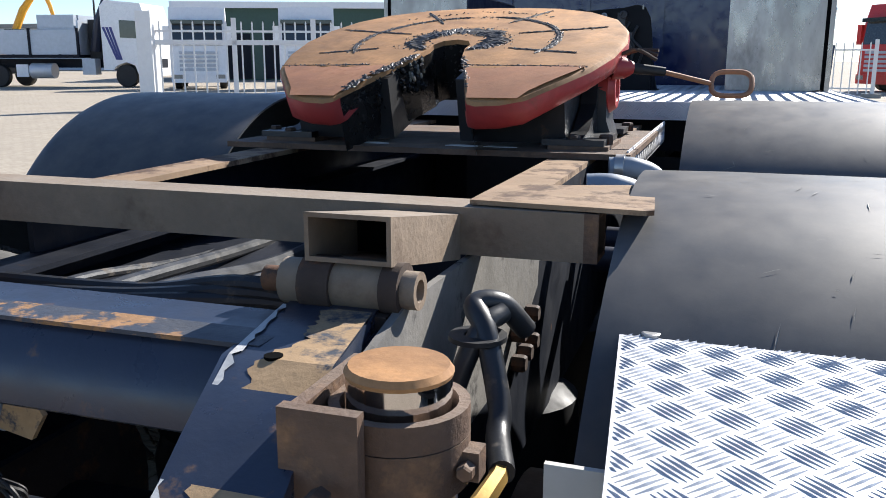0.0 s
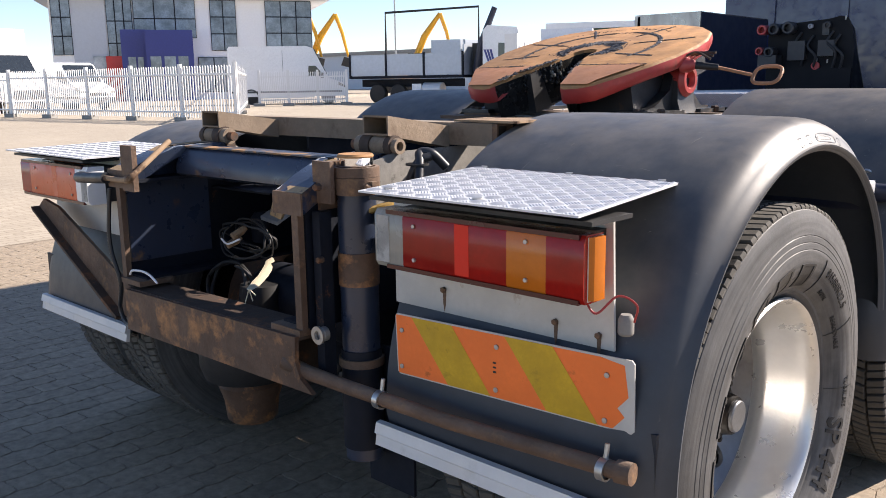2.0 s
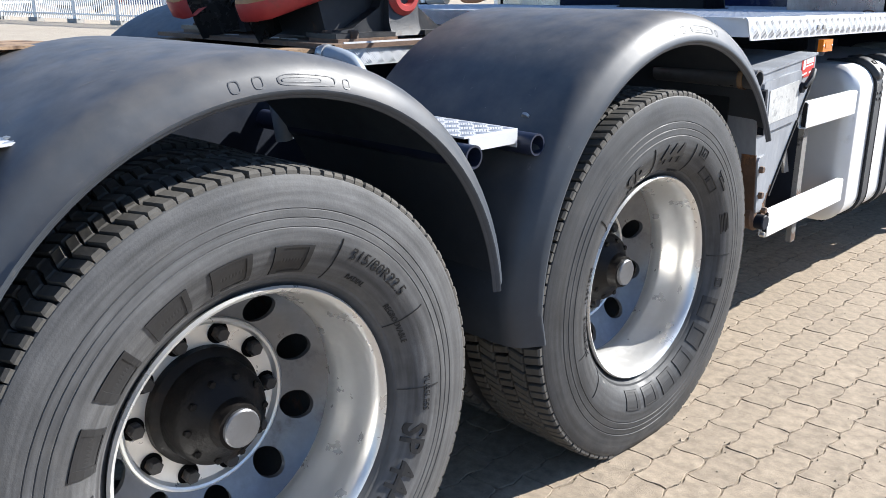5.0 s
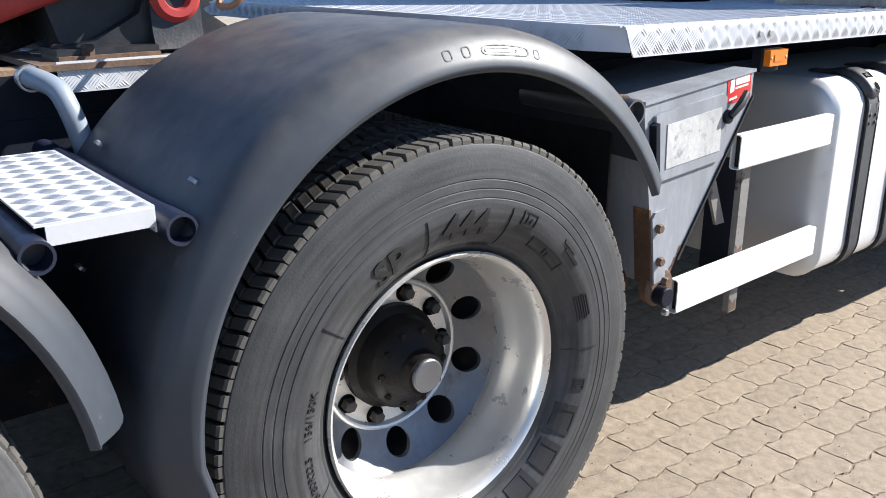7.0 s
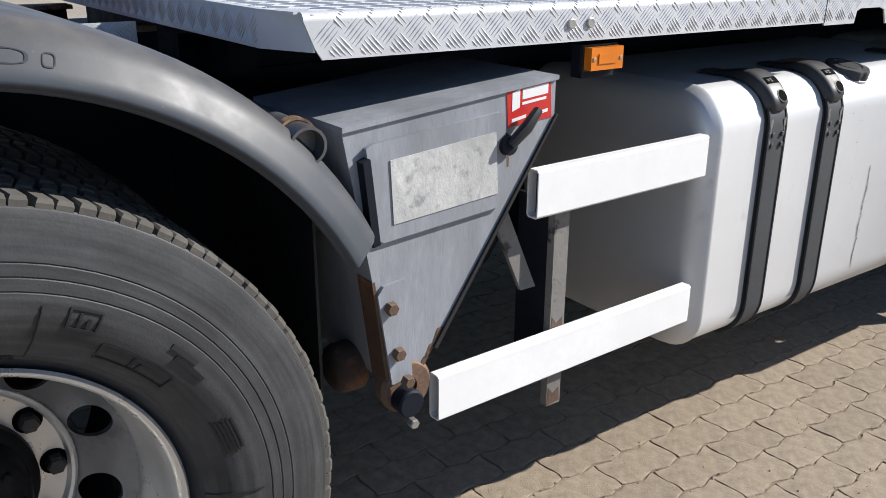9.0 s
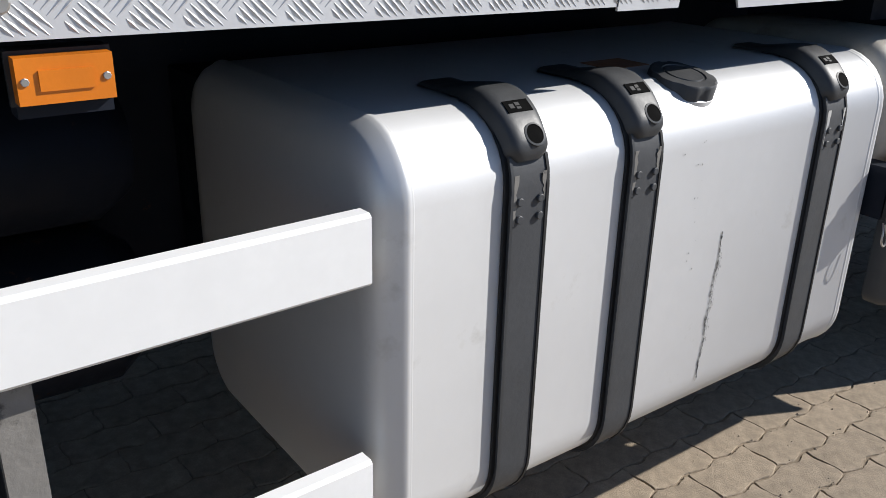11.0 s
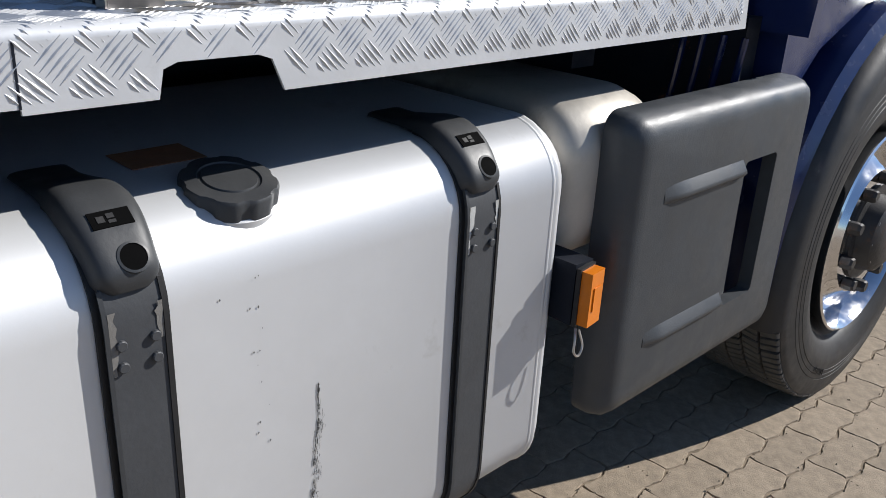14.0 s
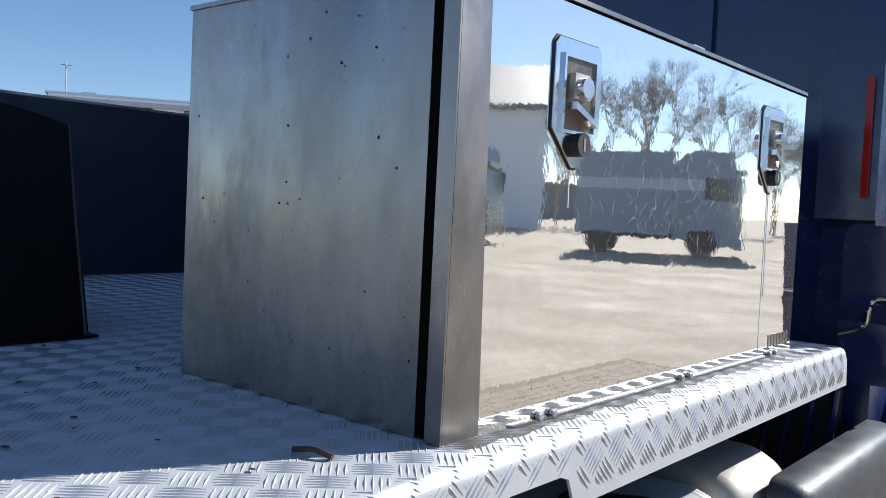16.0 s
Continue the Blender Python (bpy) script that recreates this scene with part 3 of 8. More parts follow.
    bm = turned(B(), [(0.040, x0 + 0.138), (0.040, x0 + 0.147), (0.037, x0 + 0.150), (0.0001, x0 + 0.150)], 24)
    part("hub_cap", bm, "disc", wheel, "round grey hub cap", smooth=35)
    for k in range(10):
        a = 2 * math.pi * (k + 0.5) / 10
        y, z = 0.153 * math.sin(a), 0.153 * math.cos(a)
        # flat black disc draws the shade of the nut's recess
        part("nut_seat", turned(B(), [(0.0235, x0 - 0.006), (0.0235, x0 - 0.0008), (0.0001, x0 - 0.0008)], 20, "x", (0, y, z)), "hollow_shade", wheel)
        bolt(wheel, (x0 - 0.002, y, z), "x", 0.0165, 0.024, 6, "hub", "wheel_nut")
        bolt(wheel, (x0 + 0.086, 0.088 * math.sin(a), 0.088 * math.cos(a)), "x", 0.008, 0.010, 6, "greasy", "hub_bolt")
    sidewall_marks(wheel, h, marks, turn0)
    return wheel


brand = [("slab", -88 + 19.4 * k, 0.366, 0.056, 0.080) for k in range(6)]
brand2 = [("slab", 118 + 15.5 * k, 0.366, 0.054, 0.074) for k in range(6)]
molds = [("bar", a, 0.372, 0.086, 0.0016) for a in (-107, 24, 62, 90, 200, 232)]
molds2 = [("bar", a, 0.372, 0.086, 0.0016) for a in (-107, -53, -13, 19, 90, 232)]
small1 = [("text", 41, 0.392, 0.034, "315/80R22.5"), ("text", 36, 0.350, 0.015, "RADIAL"), ("text", 62, 0.352, 0.016, "REGROOVABLE"), ("text", 92, 0.385, 0.020, "TUBELESS"), ("text", 118, 0.366, 0.072, "SP 444")]
small2 = [("text", -28, 0.373, 0.080, "SP"), ("text", 1.5, 0.378, 0.078, "444"), ("text", -78, 0.372, 0.026, "156/150K"), ("text", -100, 0.372, 0.024, "315/80R22.5"), ("frame", 27, 0.402, 0.032, 0.044), ("frame", 42, 0.362, 0.026, 0.12), ("bar", 49, 0.412, 0.008, 0.05), ("bar", 52, 0.400, 0.007, 0.06), ("text", 12, 0.326, 0.010, "STEEL CORD"), ("frame", 104, 0.378, 0.030, 0.030)] + [("bar", 73, 0.366 + 0.006 * k, 0.003, 0.07 - 0.006 * (k % 3)) for k in range(6)]
W1 = rear_wheel(pose(1.093, 0.005, 0.520), 0.0, molds + brand + small1, "tyre", 0.531)
W2 = rear_wheel(pose(1.093, 1.350, 0.522), 0.0, molds2 + small2 + brand2, "tyre2", 0.553)
for y in (0.005, 1.350):
    src = W1 if y < 1 else W2
    copy_thing(src, Matrix.Translation((2 * CX - 1.093, y, 0.521)) @ Matrix.Rotation(math.pi, 4, "Z"))
# axles
for y in (0.005, 1.35):
    bm = turned(B(), [(0.07, CX - 0.85), (0.085, CX - 0.5), (0.09, CX - 0.22), (0.20, CX - 0.13), (0.21, CX + 0.05), (0.13, CX + 0.2), (0.085, CX + 0.5), (0.07, CX + 0.85)], 24, "x", (0, y, 0.52))
    part("axle", bm, "frame", truck, "black drive axle with round differential housing")


# ---------------------------------------------------------------- mudguards
def guard_section(x_in, x_out, r, lip):
    return [(x_in, r), (x_in + 0.12, r + 0.002), (x_out - 0.20, r + 0.002), (x_out - 0.085, r), (x_out - 0.062, r - 0.003), (x_out - 0.045, r - 0.010), (x_out - 0.031, r - 0.021), (x_out - 0.022, r - 0.034), (x_out - 0.010, r - 0.056), (x_out, lip + 0.006), (x_out - 0.001, lip), (x_out - 0.006, lip - 0.003)]


def mudguard(yc, zc, x_in, x_out, a0, a1, drop, label, side=1, r=0.70, lip=0.622, tuck=0.0):
    """A barrel-shaped guard with a rounded outer edge; angles in degrees from the top towards the front; the rear runs straight down to drop, the front end is drawn in by tuck."""
    xs = guard_section(x_in, x_out, r, lip)
    inn = [(x - 0.006 if x > x_out - 0.1 else x, q - 0.006) for x, q in xs[::-1]]
    sect = xs + inn
    rings = []
    for k in range(49):
        a = radians(a0 + (a1 - a0) * k / 48)
        back = tuck * max(0.0, (math.degrees(a) - 20) / (a1 - 20)) ** 1.3
        rings.append([(x if side > 0 else 2 * CX - x, yc + q * math.sin(a) - back, zc + q * math.cos(a)) for x, q in sect])
    first = rings[0]
    down = []
    for f in (0.0, 0.5):
        down.append([(p[0], p[1] + 0.02 * (1 - f), drop + (p[2] - drop) * f) for p in first])
    bm = skin(B(), down + rings)
    return part("mudguard", bm, "guard", truck, label, smooth=50)


def guard_pair(yc, zc, a1, drop, r=0.70, lip=0.622, tuck=0.0):
    out = []
    for side in (1, -1):
        g = mudguard(yc, zc - (0.06 if side < 0 and yc < 1 else 0.0), 0.545, 1.262, -90, a1, drop, "charcoal plastic mudguard, scuffed, over twin tyres", side, r, lip, tuck)
        out.append(g)
    return out


G1 = guard_pair(0.045, 0.572, 79, 0.50, 0.672, 0.606, 0.036)[0]
G2 = guard_pair(1.388, 0.585, 63, 0.50)[0]
for p in ((0.678, 0.838, 1.045), (1.115, 0.858, 1.045), (0.90, 0.80, 0.965), (0.86, 0.72, 0.85)):
    m = Matrix.Translation(p) @ Matrix.Rotation(radians(-45), 4, "X")
    bm = turned(B(), [(0.011, -0.004), (0.011, 0.003), (0.006, 0.006), (0.0001, 0.006)], 12, "z")
    part("guard_screw", bm, "zinc", G2, at=m)
for g, yc, zc, r, lip in ((G1, 0.045, 0.572, 0.672, 0.606), (G2, 1.388, 0.585, 0.70, 0.622)):
    # maker's oval and round stamps on the lip
    face = sorted((q, x) for x, q in guard_section(0.545, 1.262, r, lip) if x > 1.10)
    for off, ln, ht in ((0.0, 0.125, 0.020), (-0.10, 0.020, 0.020), (-0.145, 0.020, 0.020), (0.085, 0.016, 0.018), (-0.012, 0.085, 0.008)):
        q = r - 0.045
        bm = B()
        n = 28
        for k in range(n):
            t0, t1 = 2 * math.pi * k / n, 2 * math.pi * (k + 1) / n
            pts = []
            for t, f in ((t0, 1.0), (t1, 1.0), (t1, 0.80), (t0, 0.80)):
                f = 1.0 - (1.0 - f) * (0.35 if ln > 0.05 and abs(math.cos(t)) > 0.5 else 1.0)
                u = off + 0.5 * ln * math.copysign(abs(math.cos(t)) ** 0.6, math.cos(t)) * f
                v = 0.5 * ht * math.copysign(abs(math.sin(t)) ** 0.6, math.sin(t)) * f
                a = u / q + 0.10
                x = float(np.interp(q + v, [p[0] for p in face], [p[1] for p in face]))
                pts.append(bm.verts.new((x + 0.0008, yc + (q + v + 0.0006) * math.sin(a), zc + (q + v + 0.0006) * math.cos(a))))
            bm.faces.new(pts)
        part("stamp", bm, "stamp", g, smooth=0)


# ---------------------------------------------------------------- chassis
def rail(side):
    x1 = CX + side * 0.447
    x0 = x1 - side * 0.105
    w = 0.010
    pts = [(x0, 0.752), (x1, 0.752), (x1, 1.060), (x0, 1.060), (x0, 1.060 - w), (x1 - side * w, 1.060 - w), (x1 - side * w, 0.752 + w), (x0, 0.752 + w)]
    part("chassis_rail", prism(B(), pts, "y", -0.70, 6.9), "frame", truck, "black painted steel chassis rail with rusty edges", bevel=0.002)
    # upper angle of the coupling's sub-frame
    a0, a1 = (0.255, 0.352) if side > 0 else (2 * CX - 0.352, 2 * CX - 0.255)
    pts = [(a0, 1.160), (a1, 1.160), (a1, 1.172), (a0, 1.172)]
    part("subframe_angle", prism(B(), pts, "y", -0.10, 1.95), "angle", truck, "dusty brown steel angle", bevel=0.002)
    xo = a1 if side > 0 else a0
    part("subframe_web", prism(B(), [(xo - 0.012 * side, 1.0), (xo, 1.0), (xo, 1.16), (xo - 0.012 * side, 1.16)], "y", 0.0, 1.95), "frame", truck, bevel=0.002)
    return x0, x1


rail(1)
rail(-1)


def end_gusset(side):
    """Rusty top plate and flanges at the rear end of a rail."""
    def X(x):
        return x if side > 0 else 2 * CX - x
    # sloped gusset, broad and worn at its edges
    def row(y, xa, xb, zt, th):
        return [(X(xa), y, zt - th), (X(xb), y, zt - th), (X(xb), y, zt), (X(xa), y, zt)]
    bm = skin(B(), [row(-0.725, 0.284, 0.386, 1.085, 0.050), row(-0.66, 0.272, 0.376, 1.116, 0.05), row(-0.57, 0.252, 0.360, 1.148, 0.03), row(-0.41, 0.236, 0.335, 1.154, 0.012)])
    part("rail_end_plate", bm, "beam", truck, "blue-black worn sloping gusset", bevel=0.003)
    rnd = random.Random(5 + side)

    def on_plate(f, g):
        y = -0.725 + 0.29 * f
        xa, xb = 0.284 - 0.046 * f, 0.386 - 0.048 * f
        zt = 1.0856 + (0.0630 * min(1.0, f / 0.534)) + 0.006 * max(0.0, (f - 0.534) / 0.466)
        return (X(xa + (xb - xa) * g), y, zt + 0.0012)
    # bare sandy steel where the paint has flaked, ragged on its inner side
    rows, drift = [], 0.0
    for k in range(61):
        f = k / 60
        drift = 0.75 * drift + rnd.uniform(-0.07, 0.07)
        g0 = min(0.9, max(0.05, 0.40 - 0.16 * math.sin(4.4 * f + 0.4) + drift))
        rows.append([on_plate(f, g0 + (1.0 - g0) * j / 5) for j in range(6)])
    part("worn_edge", skin(B(), rows, False, False), "sand", truck, "flaked sandy bare patch", smooth=0)
    rows = []
    for k in range(31):
        rows.append([on_plate(k / 30, g) for g in (0.0, rnd.uniform(0.01, 0.10))])
    part("worn_edge", skin(B(), rows, False, False), "mottle", truck, "pale chipped edge", smooth=0)
    h = on_plate(0.55, 0.42)
    # flat black disc draws the shade in the gusset's hole
    part("gusset_hole", turned(B(), [(0.0085, h[2] - 0.004), (0.0085, h[2] + 0.0012), (0.0001, h[2] + 0.0013)], 16, "z", (h[0], h[1], 0)), "hollow_shade", truck)
    part("gusset_web", prism(B(), [(-0.70, 0.80), (-0.70, 1.04), (-0.60, 1.11), (-0.42, 1.138), (-0.42, 0.80)], "x", min(X(0.340), X(0.350)), max(X(0.340), X(0.350))), "beam", truck, bevel=0.002)
    part("rail_end_flange", prism(B(), [(X(0.280), 1.034), (X(0.388), 1.034), (X(0.388), 1.087), (X(0.280), 1.087)], "y", -0.731, -0.7255), "rust", truck, bevel=0.003)
    part("rail_end_web", prism(B(), [(X(0.338), 0.755), (X(0.362), 0.755), (X(0.362), 1.034), (X(0.338), 1.034)], "y", -0.722, -0.705), "rust", truck, "rusty brown end flange", bevel=0.004)
    part("rail_end_foot", prism(B(), [(X(0.245), 0.740), (X(0.36), 0.740), (X(0.36), 0.756), (X(0.245), 0.756)], "y", -0.73, -0.62), "rust", truck, bevel=0.003)


end_gusset(1)
end_gusset(-1)
# rear cross member with a bowed face under a worn lip
pts = [(-0.42, 1.062), (-0.562, 1.062), (-0.574, 1.070), (-0.574, 1.09), (-0.566, 1.112), (-0.552, 1.130), (-0.538, 1.143), (-0.42, 1.143)]
part("cross_member", prism(B(), pts, "x", CX - 0.345, CX + 0.345), "beam", truck, "blue-black bowed cross member", bevel=0.006, seg=3)
part("cross_member_lip", box(B(), CX - 0.36, CX + 0.36, -0.545, -0.500, 1.1455, 1.150), "lipwear", truck, "rusty worn lip plate", bevel=0.002)
# more cross members further on
for y, z0, z1 in ((0.70, 0.80, 1.02), (2.2, 0.78, 1.03), (3.6, 0.78, 1.03)):
    part("cross_member", box(B(), CX - 0.43, CX + 0.43, y, y + 0.09, z0, z1), "frame", truck, bevel=0.01)
# lower rusty drawbar beam with its rounded end
bm = prism(B(), [(CX - 0.405, 0.600), (CX + 0.50, 0.612), (CX + 0.455, 0.640), (CX + 0.437, 0.680), (CX + 0.440, 0.742), (CX - 0.405, 0.726)], "y", -0.742, -0.730)
part("drawbar_beam", bm, "drawbar", truck, "brown rusty channel beam across the rear", bevel=0.004)
bm = prism(B(), [(CX - 0.405, 0.716), (CX + 0.440, 0.730), (CX + 0.440, 0.742), (CX - 0.405, 0.728)], "y", -0.730, -0.62)
part("drawbar_flange", bm, "rustd", truck, bevel=0.002)
bm = tube(B(), [(0.30, -0.735, 0.668), (0.37, -0.715, 0.650), (0.50, -0.70, 0.640), (0.80, -0.685, 0.634), (1.19, -0.660, 0.640), (1.192, -0.660, 0.640), (1.222, -0.657, 0.641)], [0.019, 0.018, 0.017, 0.0165, 0.0165, 0.022, 0.021], 14)
part("rear_pipe", bm, "rust", truck, "rusty pipe held by clamps")
for x, y in ((0.60, -0.695), (1.165, -0.662)):
    bm = turned(B(), [(0.0175, -0.008), (0.0215, -0.008), (0.0215, 0.008), (0.0175, 0.008)], 20, "x", (x, y, 0.635), close=True)
    part("pipe_clamp", bm, "zinc", truck, "bent steel pipe clamp")
    bm = tube(B(), [(x, y + 0.005, 0.656), (x, y + 0.008, 0.67), (x, y + 0.01, 0.682)], 0.005, 8)
    part("clamp_bolt", bm, "zinc", truck)


# rusty stubs, cross bar and pins of the loading ramp
def ramp_stub(side):
    def X(x):
        return x if side > 0 else 2 * CX - x
    # a square tube that dips towards the cross bar
    x0, x1, w = 0.256, 0.352, 0.005

    def ring(y, z0, z1, inset):
        return [(X(x0 + inset), y, z0 + inset), (X(x1 - inset), y, z0 + inset), (X(x1 - inset), y, z1 - inset), (X(x0 + inset), y, z1 - inset)]
    bm = skin(B(), [ring(-0.19, 1.156, 1.214, w), ring(-0.19, 1.156, 1.214, 0.0), ring(-0.418, 1.199, 1.250, 0.0), ring(-0.418, 1.199, 1.250, w), ring(-0.19, 1.156, 1.214, w)], True, False)
    part("ramp_stub", bm, "ramp", truck, "open tan square tube stub", bevel=0.0012)
    # black plug draws the shade inside the open tube
    bm = skin(B(), [ring(-0.300, 1.178, 1.226, w + 0.001), ring(-0.296, 1.178, 1.226, w + 0.001)])
    part("stub_inside", bm, "hollow_shade", truck)
    bm = tube(B(), [(X(0.225), -0.40, 1.172), (X(0.345), -0.40, 1.172)], 0.025, 18)
    part("pivot_sleeve", bm, "ramp", truck, "rusty pivot sleeve")
    for a, b, r in ((0.20, 0.225, 0.014), (0.25, 0.285, 0.030), (0.340, 0.360, 0.028)):
        part("pivot_pin", tube(B(), [(X(a), -0.40, 1.172), (X(b), -0.40, 1.172)], r, 16), "rustd", truck, bevel=0.002)
    bm = turned(B(), [(0.012, X(0.358)), (0.020, X(0.358)), (0.020, X(0.376)), (0.012, X(0.376))], 18, "x", (0, -0.40, 1.172), close=True)
    part("pin_collar", bm, "ramp", truck, "rusty hollow pin end")
    part("pivot_lug", prism(B(), [(X(0.24), 1.06), (X(0.36), 1.06), (X(0.35), 1.15), (X(0.26), 1.15)], "y", -0.43, -0.36), "rustd", truck, bevel=0.004)


ramp_stub(1)
ramp_stub(-1)
pts = [(-0.190, 1.163), (-0.125, 1.163), (-0.125, 1.223), (-0.190, 1.223)]
part("ramp_bar", prism(B(), pts, "x", CX - 0.52, CX + 0.590), "ramp", truck, "brown rusty cross bar", bevel=0.006)
part("ramp_bar_flange", prism(B(), [(0.36, -0.178), (0.575, -0.192), (0.585, -0.185), (0.568, 0.012), (0.555, 0.02), (0.36, -0.05)], "z", 1.225, 1.231), "angle", truck, "thin dusty tan steel flange", bevel=0.002)


# upright cylinder with cap and clamp beside the rail
bm = turned(B(), [(0.046, 0.42), (0.046, 1.08), (0.048, 1.118), (0.0001, 1.118)], 28, "z", (0.432, -0.600, 0))
part("lift_cylinder", bm, "beam", truck, "dark upright lifting cylinder, scratched paint")
bm = turned(B(), [(0.041, 1.132), (0.042, 1.136), (0.042, 1.1655)], 28, "z", (0.432, -0.600, 0))
part("cylinder_gland", bm, "chrome", truck, "bare metal gland ring")
bm = turned(B(), [(0.0425, 1.163), (0.0435, 1.1665), (0.040, 1.1715), (0.0001, 1.173)], 28, "z", (0.432, -0.600, 0))
part("cylinder_cap", bm, "ptop", truck, "orange rusty round cap")
for z0, z1 in ((1.078, 1.118), (1.119, 1.142), (0.66, 0.68)):
    bm = turned(B(), [(0.047, z0), (0.056, z0), (0.056, z1), (0.047, z1)], 28, "z", (0.432, -0.600, 0), close=True)
    part("cylinder_clamp", bm, "rust", truck, "rusty clamp band")
bm = turned(B(), [(0.0475, 0.86), (0.049, 0.86), (0.049, 0.94), (0.0475, 0.94)], 28, "z", (0.432, -0.600, 0), close=True)
part("rust_band", bm, "drawbar", truck)
bm = turned(B(), [(0.0475, 0.45), (0.050, 0.45), (0.050, 0.70), (0.0475, 0.70)], 28, "z", (0.432, -0.600, 0), close=True)
part("cylinder_foot", bm, "frame", truck)
part("cylinder_bracket", box(B(), 0.366, 0.430, -0.676, -0.664, 1.06, 1.157), "rust", truck, "flat rusty bracket plate", bevel=0.003)
part("cylinder_bracket", box(B(), 0.366, 0.378, -0.664, -0.54, 1.04, 1.152), "rust", truck, bevel=0.003)
part("cylinder_bracket", box(B(), 0.375, 0.402, -0.690, -0.655, 0.62, 1.04), "frame", truck, "dark flat bar", bevel=0.003)
for z, r in ((1.100, 0.011), (0.930, 0.010), (0.751, 0.022)):
    bolt(truck, (0.408, -0.690, z), "y", r * 0.8, -0.016, 6 if r < 0.02 else 16, "rustd" if r < 0.02 else "zinc", "bracket_bolt")
bm = turned(B(), [(0.011, -0.716), (0.022, -0.716), (0.022, -0.709), (0.011, -0.709)], 18, "y", (0.408, 0, 0.751), close=True)
part("washer", bm, "zinc", truck)

part("inner_flap", box(B(), 0.40, 0.56, -0.556, -0.548, 0.33, 0.70), "frame", truck, "dark inner rubber flap")

# open end of the cross bar
part("bar_wall_end", skin(B(), [[(x, -0.1575 + sy * hy, 1.193 + sz * hz) for sy, sz in ((-1, -1), (1, -1), (1, 1), (-1, 1))] for x, hy, hz in ((0.505, 0.0325, 0.030), (0.522, 0.0325, 0.030), (0.522, 0.026, 0.0235), (0.5055, 0.026, 0.0235))], True, False), "rust", truck, smooth=0)
# black block draws the shade inside the bar's end
part("bar_hollow", box(B(), 0.5045, 0.5058, -0.185, -0.130, 1.168, 1.218), "black", truck)
for sg in (-1, 1):
    part("clamp_ear", box(B(), 0.432 + sg * 0.050, 0.432 + sg * 0.068, -0.610, -0.590, 1.086, 1.110), "rust", truck, bevel=0.003)
    bolt(truck, (0.432 + sg * 0.060, -0.612, 1.098), "y", 0.007, -0.012, 6, "rust", "clamp_bolt")
part("grey_side_plate", prism(B(), [(-0.52, 1.13), (-0.47, 0.93), (0.05, 0.93), (0.22, 1.02), (0.24, 1.158), (-0.40, 1.158)], "x", 0.3535, 0.3625), "dusty", truck, "dusty grey speckled side plate", bevel=0.002)

# air bellows, brake drums and torque rods between the wheels
# unseen parts, added to keep sun off the ground below
for sg in (-1, 1):
    for y in (0.42, 0.95):
        x = CX + sg * 0.36
        part("air_bellows", turned(B(), [(0.10, 0.36), (0.135, 0.40), (0.14, 0.50), (0.12, 0.56), (0.14, 0.62), (0.13, 0.74), (0.10, 0.76)], 24, "z", (x, y, 0)), "black", truck, "black rubber air bellows")
    for y in (0.005, 1.35):
        xa = CX + sg * 0.56
        part("brake_drum", turned(B(), [(0.10, xa - 0.10), (0.24, xa - 0.09), (0.243, xa + 0.14), (0.10, xa + 0.15)], 32, "x", (0, y, 0.52)), "rustd", truck, "dark rusty brake drum")
        part("torque_rod", tube(B(), [(CX + sg * 0.30, y, 0.44), (CX + sg * 0.26, y + 0.62, 0.60)], 0.03, 10), "frame", truck)
part("spring_beam", box(B(), CX - 0.50, CX + 0.50, 0.60, 0.76, 0.36, 0.50), "frame", truck, "black suspension cross beam", bevel=0.015)
# tanks added to block the lit ground behind the locker
for x, z, r in ((0.48, 0.60, 0.15), (0.50, 0.90, 0.13)):
    part("air_tank", turned(B(), [(0.02, 1.98), (r * 0.7, 2.0), (r, 2.06), (r, 2.74), (r * 0.7, 2.80), (0.02, 2.82)], 28, "y", (x, 0, z)), "frame", truck, "added black tank that blocks light beside the rail")
# black panel added where the arch shows only shade
part("arch_apron", box(B(), -0.30, 1.10, 1.948, 1.954, 0.36, 1.06), "black", truck, "added black panel for the shade behind the wheel")
# unseen box, added to stop light coming under the lorry from the left
part("battery_box", box(B(), 2 * CX - 1.14, 2 * CX - 0.52, 1.98, 2.56, 0.42, 1.06), "frame", truck, "unseen black box that blocks light from the left", bevel=0.02)


# pale scuffs on the tops of the guards
def scuffs(g, yc, zc, r, n, seed):
    rnd = random.Random(seed)
    verts, faces = [], []
    for k in range(n):
        x, a = rnd.uniform(0.62, 1.16), radians(rnd.uniform(-62, 40))
        ln, w, tw = rnd.uniform(0.004, 0.035) * rnd.random() ** 0.5, rnd.uniform(0.0004, 0.0012), rnd.uniform(-0.5, 0.5) + (1.57 if rnd.random() < 0.4 else 0.0)
        n0 = len(verts)
        for u, v in ((-ln, -w * 0.3), (0, -w), (ln, 0), (0, w)):
            du, dv = u * math.cos(tw) - v * math.sin(tw), u * math.sin(tw) + v * math.cos(tw)
            q = r + 0.0032
            verts.append((x + du, yc + q * math.sin(a + dv / r), zc + q * math.cos(a + dv / r)))
        faces.append((n0, n0 + 1, n0 + 2, n0 + 3))
    me = bpy.data.meshes.new("scuff")
    me.from_pydata(verts, [], faces)
    link("scuff", me, "dusty", g, kind="stuff", smooth=0)


scuffs(G1, 0.045, 0.572, 0.672, 70, 3)
scuffs(G2, 1.388, 0.585, 0.70, 50, 4)


